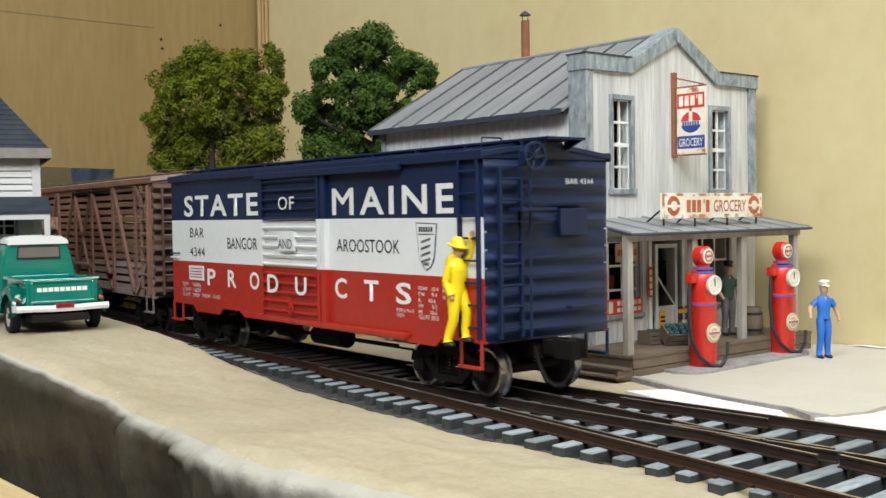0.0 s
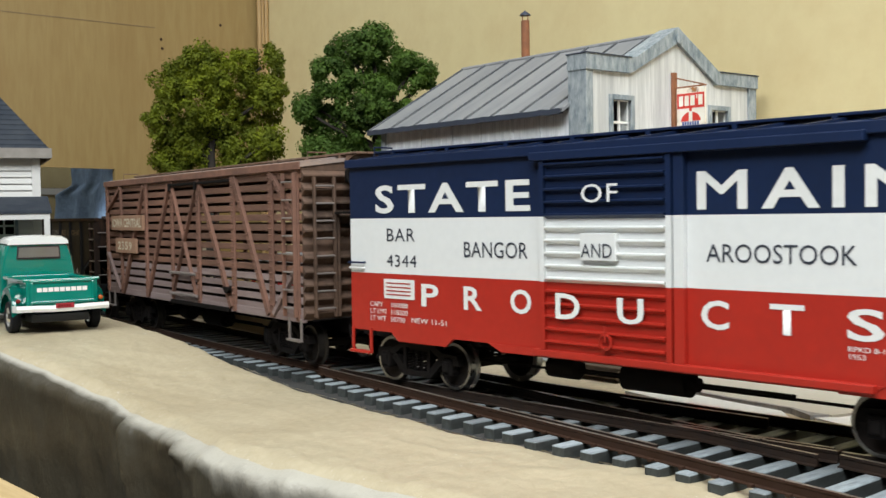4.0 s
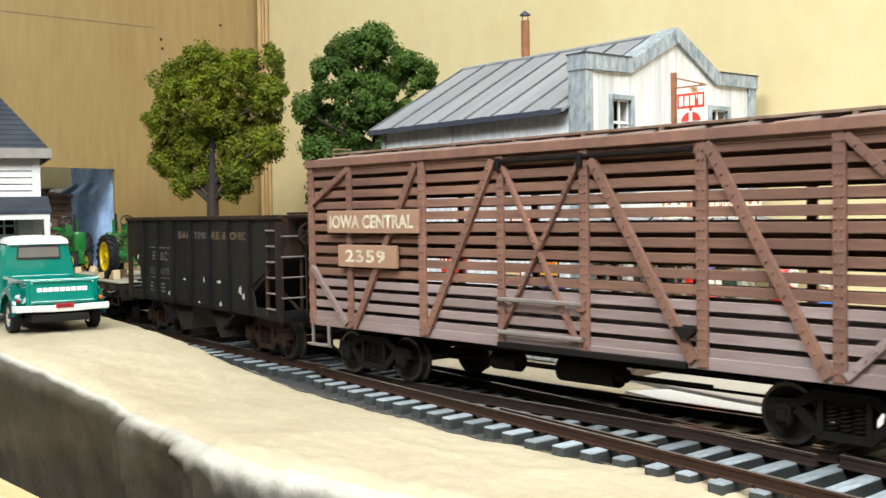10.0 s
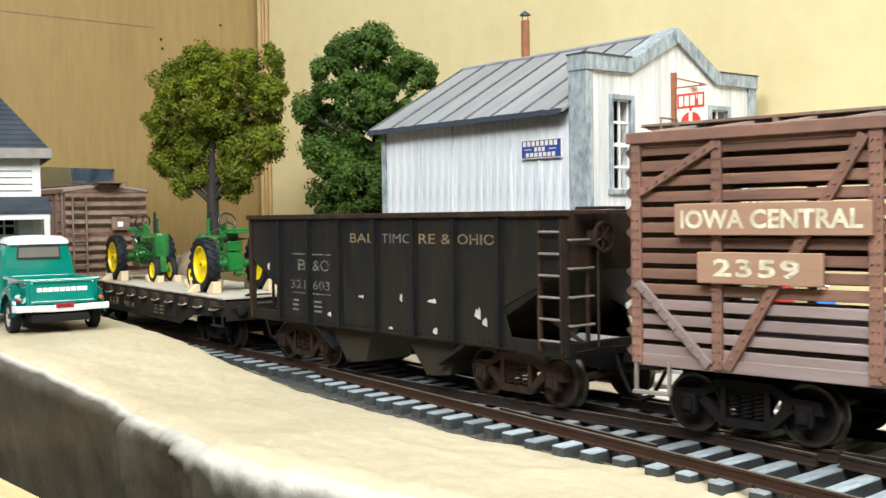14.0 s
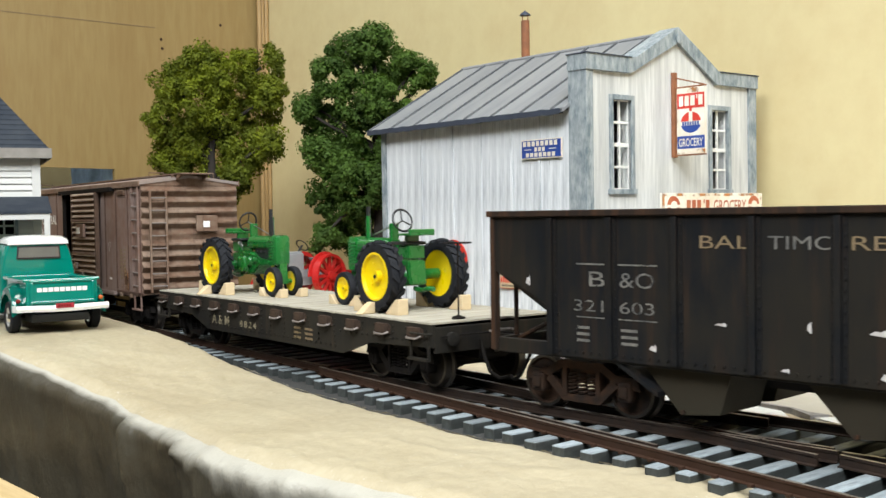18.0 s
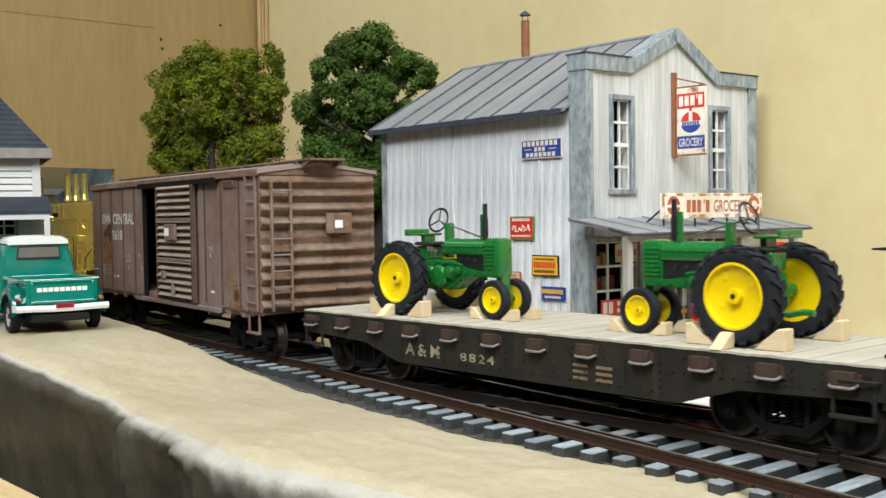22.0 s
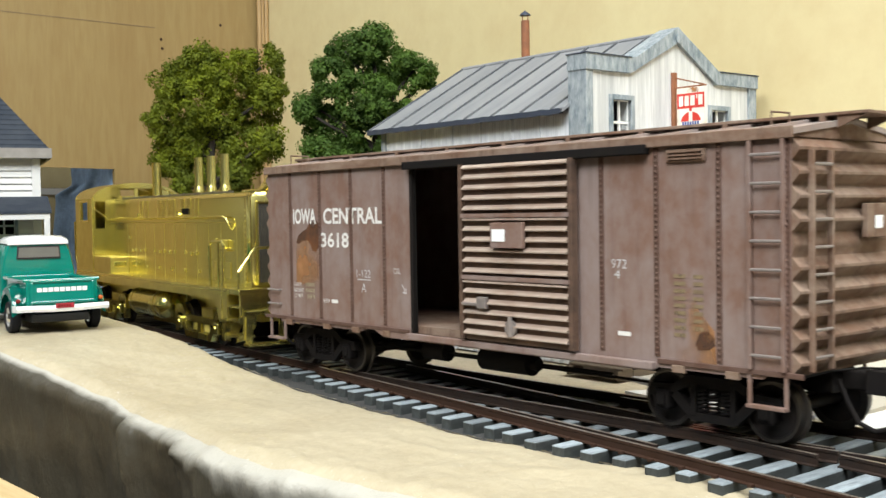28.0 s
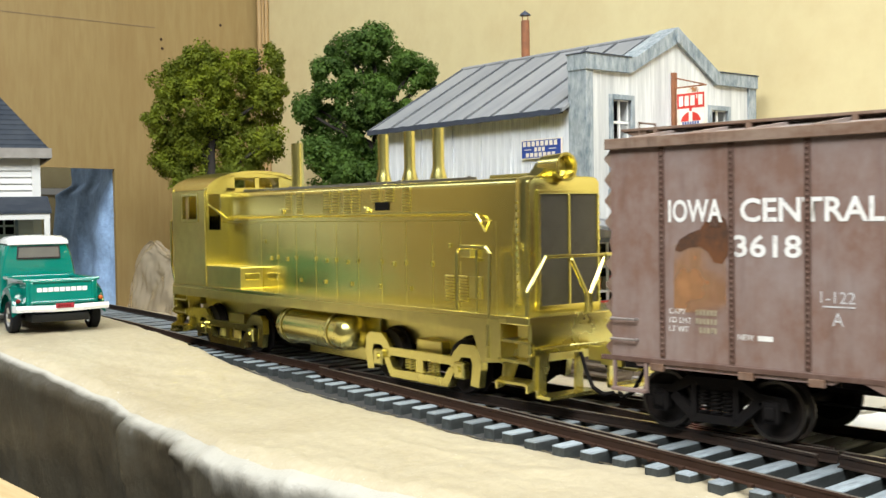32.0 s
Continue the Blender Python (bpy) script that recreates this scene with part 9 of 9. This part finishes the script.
        turned(b, [(0.1, 0), (1.05, 0), (0.95, 0.7), (0.1, 1.1)], 12, Matrix.Translation((5.0, s * 18.6, 15.4)) @ X_AXIS @ Matrix.Rotation(math.pi, 4, "X"))
        part("tail_lamp", b, M_TAIL if s > 0 else M_AMBER, t, smooth=True)
        for x in (18, 80):
            big = bmesh.new()
            m = Matrix.Translation((x, s * 18.2, 7.4)) @ Y_AXIS
            turned(big, [(4.6, -2.1), (6.4, -2.4), (7.3, -1.8), (7.5, 0), (7.3, 1.8), (6.4, 2.4), (4.6, 2.1)], 26, m, closed=True)
            wh = part("wheel", big, M_TYRE, t, smooth=True)
            big = bmesh.new()
            turned(big, [(0.1, 2.6), (1.6, 2.5), (2.4, 1.7), (4.4, 2.0), (4.8, 1.6), (4.8, -1.6), (4.4, -2.0), (2.4, -1.7), (1.6, -2.5), (0.1, -2.6)], 22, m)
            part("hub_cap", big, M_CHROME, wh, smooth=True)
    block("bed_floor", M_TEAL, t, 1.5, -14.2, 11.4, 41.5, 14.2, 12.4)
    block("bed_front", M_TEAL, t, 40.6, -14.2, 11.4, 41.6, 14.2, 25.2, 0.2)
    # tailgate with a raised frame
    tg = block("tailgate", M_TEAL, t, 0, -14.8, 13.4, 1.2, 14.8, 25.2, 0.3)
    for a in ((-14.2, 23.6, 14.2, 24.6), (-14.2, 14.2, 14.2, 15.2), (-14.2, 15.2, -13.0, 23.6), (13.0, 15.2, 14.2, 23.6)):
        block("gate_rim", M_TEAL, tg, -0.6, a[0], a[1], 0.1, a[2], a[3], 0.2)
    bars(tg, M_WHITEGLOSS, lambda y, z: (-0.12, -y, z), [(-11.4 + k * 2.54, -11.4 + k * 2.54 + 2.15, 19.4, 21.3) for k in range(9)])
    b = bmesh.new()
    pts = [(-21.4, 12.0, 3.5), (-20.6, 12.0, -1.2), (-14, 12.0, -2.4), (-5, 11.7, -2.6), (5, 11.7, -2.6), (14, 12.0, -2.4), (20.6, 12.0, -1.2), (21.4, 12.0, 3.5)]
    rg = [[b.verts.new((x + dx, y, z + dz)) for dx, dz in ((1.2, -1.5), (0, -1.4), (-0.5, 0), (0, 1.4), (1.2, 1.5))] for y, z, x in pts]
    for p, q in zip(rg, rg[1:]):
        for k in range(5):
            b.faces.new((p[k], p[(k + 1) % 5], q[(k + 1) % 5], q[k]))
    b.faces.new(rg[0])
    b.faces.new(rg[-1])
    part("rear_bumper", b, M_WHITEGLOSS, t, smooth=True)
    pt = block("number_plate", M_PLATE, t, -3.4, -4.2, 12.0, -2.9, 4.0, 14.1, 0.1)
    bars(pt, M_TAIL, lambda y, z: (-3.5, -y, z), [(-3.0 + k * 1.2, -2.2 + k * 1.2, 12.4, 13.6) for k in range(5)])
    b = bmesh.new()
    box(b, 4, -13, 5.2, 98, 13, 8.8, 0.4)
    rod(b, (18, -15, 7.4), (18, 15, 7.4), 1.1, 8)
    turned(b, [(0.1, -2), (2.4, -1), (2.4, 1), (0.1, 2)], 12, Matrix.Translation((18, 0, 7.2)))
    part("underbody", b, M_UNDER, t)
    return t


white_house()
pickup()


def steel_wheel(name, parent, x, y, r, w, spokes):
    """A red steel wheel: broad rim, hub, and flat spokes."""
    m = Matrix.Translation((x, y, r)) @ Y_AXIS
    b = bmesh.new()
    turned(b, [(r * 0.9, -w / 2), (r, -w / 2), (r, w / 2), (r * 0.9, w / 2), (r * 0.86, 0)], 28, m, closed=True)
    wheel = part(name, b, M_TREDR, parent, smooth=True)
    b = bmesh.new()
    turned(b, [(0.1, -w * 0.6), (r * 0.2, -w * 0.5), (r * 0.2, w * 0.5), (0.1, w * 0.6)], 14, m)
    part("hub", b, M_TREDR, wheel, smooth=True)
    first = None
    for k in range(spokes):
        at = Matrix.Translation((x * MM, y * MM, r * MM)) @ Y_AXIS @ Matrix.Rotation(k * math.tau / spokes, 4, "Z")
        if first is None:
            q = bmesh.new()
            slab(q, [(r * 0.15, -r * 0.09), (r * 0.9, -r * 0.06), (r * 0.9, r * 0.06), (r * 0.15, r * 0.09)], -w * 0.2, w * 0.2, "z")
            first = part("spoke", q, M_TREDR, wheel, at=at)
        else:
            again(first, at)


def grey_tractor():
    tr = thing("tractor", "small grey tractor with red spoked steel wheels on a low platform", "tractor", -312, 111, 13, -77)
    for s in (-1, 1):
        steel_wheel("rear_wheel", tr, 0, s * 13.5, 13.7, 5.0, 12)
        steel_wheel("front_wheel", tr, 37, s * 11.5, 7.2, 2.6, 8)
    b = bmesh.new()
    slab(b, [(13, 12), (44, 12), (45, 15), (45, 26), (42, 28.4), (13, 29.5)], -5, 5)
    bmesh.ops.bevel(b, geom=b.edges[:], offset=1.2, segments=2, affect="EDGES")
    part("hood", b, M_TGREY, tr, smooth=True)
    b = bmesh.new()
    box(b, 44.6, -3.6, 14.5, 45.4, 3.6, 25, 0.3)
    part("grille", b, M_BLACKP, tr)
    b = bmesh.new()
    slab(b, [(-5, 9), (10, 8), (40, 9), (40, 13), (14, 17), (-5, 18)], -4.2, 4.2)
    part("transmission_case", b, M_TGREY, tr)
    b = bmesh.new()
    rod(b, (0, -12, 13.7), (0, 12, 13.7), 2.2, 10)
    part("rear_axle", b, M_TGREY, tr, smooth=True)
    b = bmesh.new()
    rod(b, (37, -11, 7.2), (37, 11, 7.2), 1.1, 8)
    rod(b, (37, 0, 7), (37, 0, 13), 1.8, 8)
    part("front_axle", b, M_TGREY, tr)
    for s in (-1, 1):
        b = bmesh.new()
        turned(b, [(12.6, -1.0), (15.2, -0.6), (15.2, 0.6), (12.6, 1.0)], 24, Matrix.Translation((0, s * 9.6, 13.7)) @ Y_AXIS, closed=True)
        bmesh.ops.delete(b, geom=[v for v in b.verts if v.co.z < 12], context="VERTS")
        part("mudguard", b, M_TREDR, tr, smooth=True)
    m = Matrix.Translation((10, 0, 33)) @ Matrix.Rotation(radians(-50), 4, "Y")
    b = bmesh.new()
    turned(b, [(4.2, -0.4), (4.7, 0), (4.2, 0.4), (3.7, 0)], 20, m, closed=True)
    part("steering_wheel", b, M_BLACKP, tr, smooth=True)
    b = bmesh.new()
    rod(b, (10, 0, 33), (16, 0, 27), 0.7, 6)
    part("steering_shaft", b, M_BLACKP, tr)
    b = bmesh.new()
    turned(b, [(0.1, 0), (3.6, 0.4), (4.6, 1.8), (4.0, 1.4), (0.1, 0.8)], 16, Matrix.Translation((-2, 0, 23)))
    rod(b, (2, 0, 17.5), (-2, 0, 23.4), 0.8, 6)
    part("seat", b, M_TGREY, tr, smooth=True)


def red_roadster():
    car = thing("car", "dark red low roadster with chrome headlights on a low platform", "car", -297, 142, 13, 12)
    paint = material("dark_red_enamel", (0.24, 0.012, 0.014), 0.18, grain=0.08, scale=100, coat=0.8)
    b = bmesh.new()
    slab(b, [(-27, 4), (22, 4), (23, 8), (22, 12.6), (17, 15), (2, 17.2), (-4, 16.4), (-20, 16), (-27, 13)], -9.5, 9.5)
    bmesh.ops.bevel(b, geom=b.edges[:], offset=1.6, segments=2, affect="EDGES")
    part("body", b, paint, car, smooth=True)
    for s in (-1, 1):
        for x in (15, -17):
            b = bmesh.new()
            turned(b, [(3.2, -1.6), (5.4, -1.8), (6.0, 0), (5.4, 1.8), (3.2, 1.6)], 20, Matrix.Translation((x, s * 11.6, 6)) @ Y_AXIS, closed=True)
            wh = part("wheel", b, M_TYRE, car, smooth=True)
            b = bmesh.new()
            turned(b, [(0.1, -1.2), (3.3, -1.2), (3.3, 1.2), (0.1, 1.6)], 16, Matrix.Translation((x, s * 11.6, 6)) @ Y_AXIS)
            part("hub_cap", b, M_CHROME, wh, smooth=True)
            rg = []
            b = bmesh.new()
            for k in range(11):
                a = math.pi * k / 10
                rg.append([b.verts.new((x - 8.4 * math.cos(a), s * yy, 5 + dz + 9.0 * math.sin(a))) for yy, dz in ((8, 0), (12, 0), (13.8, -0.8), (14.2, -2.4))])
            for p, q in zip(rg, rg[1:]):
                for k in range(3):
                    b.faces.new((p[k], p[k + 1], q[k + 1], q[k]))
            bmesh.ops.solidify(b, geom=b.faces[:], thickness=0.5)
            part("fender", b, paint, car, smooth=True)
        b = bmesh.new()
        turned(b, [(0.1, 0), (1.4, 0.3), (2.2, 2.4), (1.9, 3.0), (0.1, 3.3)], 16, Matrix.Translation((19.5, s * 8.6, 13.2)) @ X_AXIS)
        part("headlight", b, M_CHROME, car, smooth=True)


grey_tractor()
red_roadster()
b = bmesh.new()
slab(b, [(-336, 64), (-262, 66), (-262, 170), (-336, 158)], -9, 13, "z")
structure(part("platform", b, M_PINE), "low pine platform carrying the parked machines", "platform")

# clear plastic sheet heaped behind the track
b = bmesh.new()
grid(b, 80, 50, lambda u, v: (-590 + 160 * u, 108 - 8 * u + 16 * v + 4 * noise.noise((u * 7, v * 5, 3)) + 1.6 * abs(noise.noise((u * 18, v * 13, 5))),
                              -9 + 55 * math.sin(min(v * 1.5, 1.0) * 1.57) * (0.5 + 0.5 * math.sin(min(u * 6, 1.57))) * (0.9 + 0.1 * math.sin(u * 9)) + 4 * noise.noise((u * 6, v * 5, 8)) * v))
tagged(part("plastic_sheet", b, M_PLASTIC, None, smooth=True), "crumpled cloudy plastic sheet heaped by the wall", "plastic sheet")

# ---------------------------------------------------------------- the train and its loads
TRAIN = [(north_country_boxcar(), -128.0, "painted"), (slatted_stock_car(), -423.5, "slatted"), (coal_hopper(), -677.0, ""), (timber_flat_car(), -929.0, "flat"),
         (old_brown_boxcar(), -1217.0, "brown"), (brass_switcher(), -1514.0, "brown")]
LOADS = []


def load_flat_car():
    deck = 25.8
    for u, turn in ((-73.5, 0), (78.0, 180)):
        tr = row_crop_tractor("tractor", "green row-crop tractor with yellow wheels chocked on the flat car", M_JGREEN, M_JYELLOW, "tractors on the flat car")
        here = pose(u * MM, -4.5 * MM, deck * MM, 0, 0, turn)
        LOADS.append((tr, -929.0, "flat", here))
        f = 1 if turn == 0 else -1
        for s in (-1, 1):
            y = -4.5 + s * 15.5
            for x, a in ((u + 12, 0), (u - 12, 180)):
                LOADS.append((chock(None), -929.0, "flat", pose(x * MM, y * MM, deck * MM, 0, 0, a)))
            y = -4.5 + s * 5.4
            for x, a in ((u + f * 42.4 + 8.3, 0), (u + f * 42.4 - 8.3, 180)):
                small = chock(None)
                small.scale = (0.68, 0.85, 0.68)
                LOADS.append((small, -929.0, "flat", pose(x * MM, y * MM, deck * MM, 0, 0, a)))
        side = chock(None)
        side.scale = (0.72, 0.8, 0.72)
        LOADS.append((side, -929.0, "flat", pose((u - 1) * MM, (-4.5 - 15.5 - 6.0) * MM, deck * MM, 0, 0, 90)))
    man = yellow_figure()
    LOADS.append((man, -128.0, "painted", pose(117.5 * MM, -34.0 * MM, 19.4 * MM, 0, 3, 96)))


load_flat_car()


def motions():
    rows = [(k * 0.5, run(k * 0.5)) for k in range(65)]
    for car, back, which in TRAIN:
        walk(car, [(t, car_pose(s + back + slack(which, t))) for t, s in rows])
    for ob, back, which, local in LOADS:
        walk(ob, [(t, car_pose(s + back + slack(which, t)) @ local) for t, s in rows])
    turns = [(k * 0.25, run(k * 0.25)) for k in range(129)]
    for ob, x, r in WHEELSETS:
        walk(ob, [(t, off(x, 0, r) @ Matrix.Rotation(s / r + x, 4, "Y")) for t, s in turns])


motions()
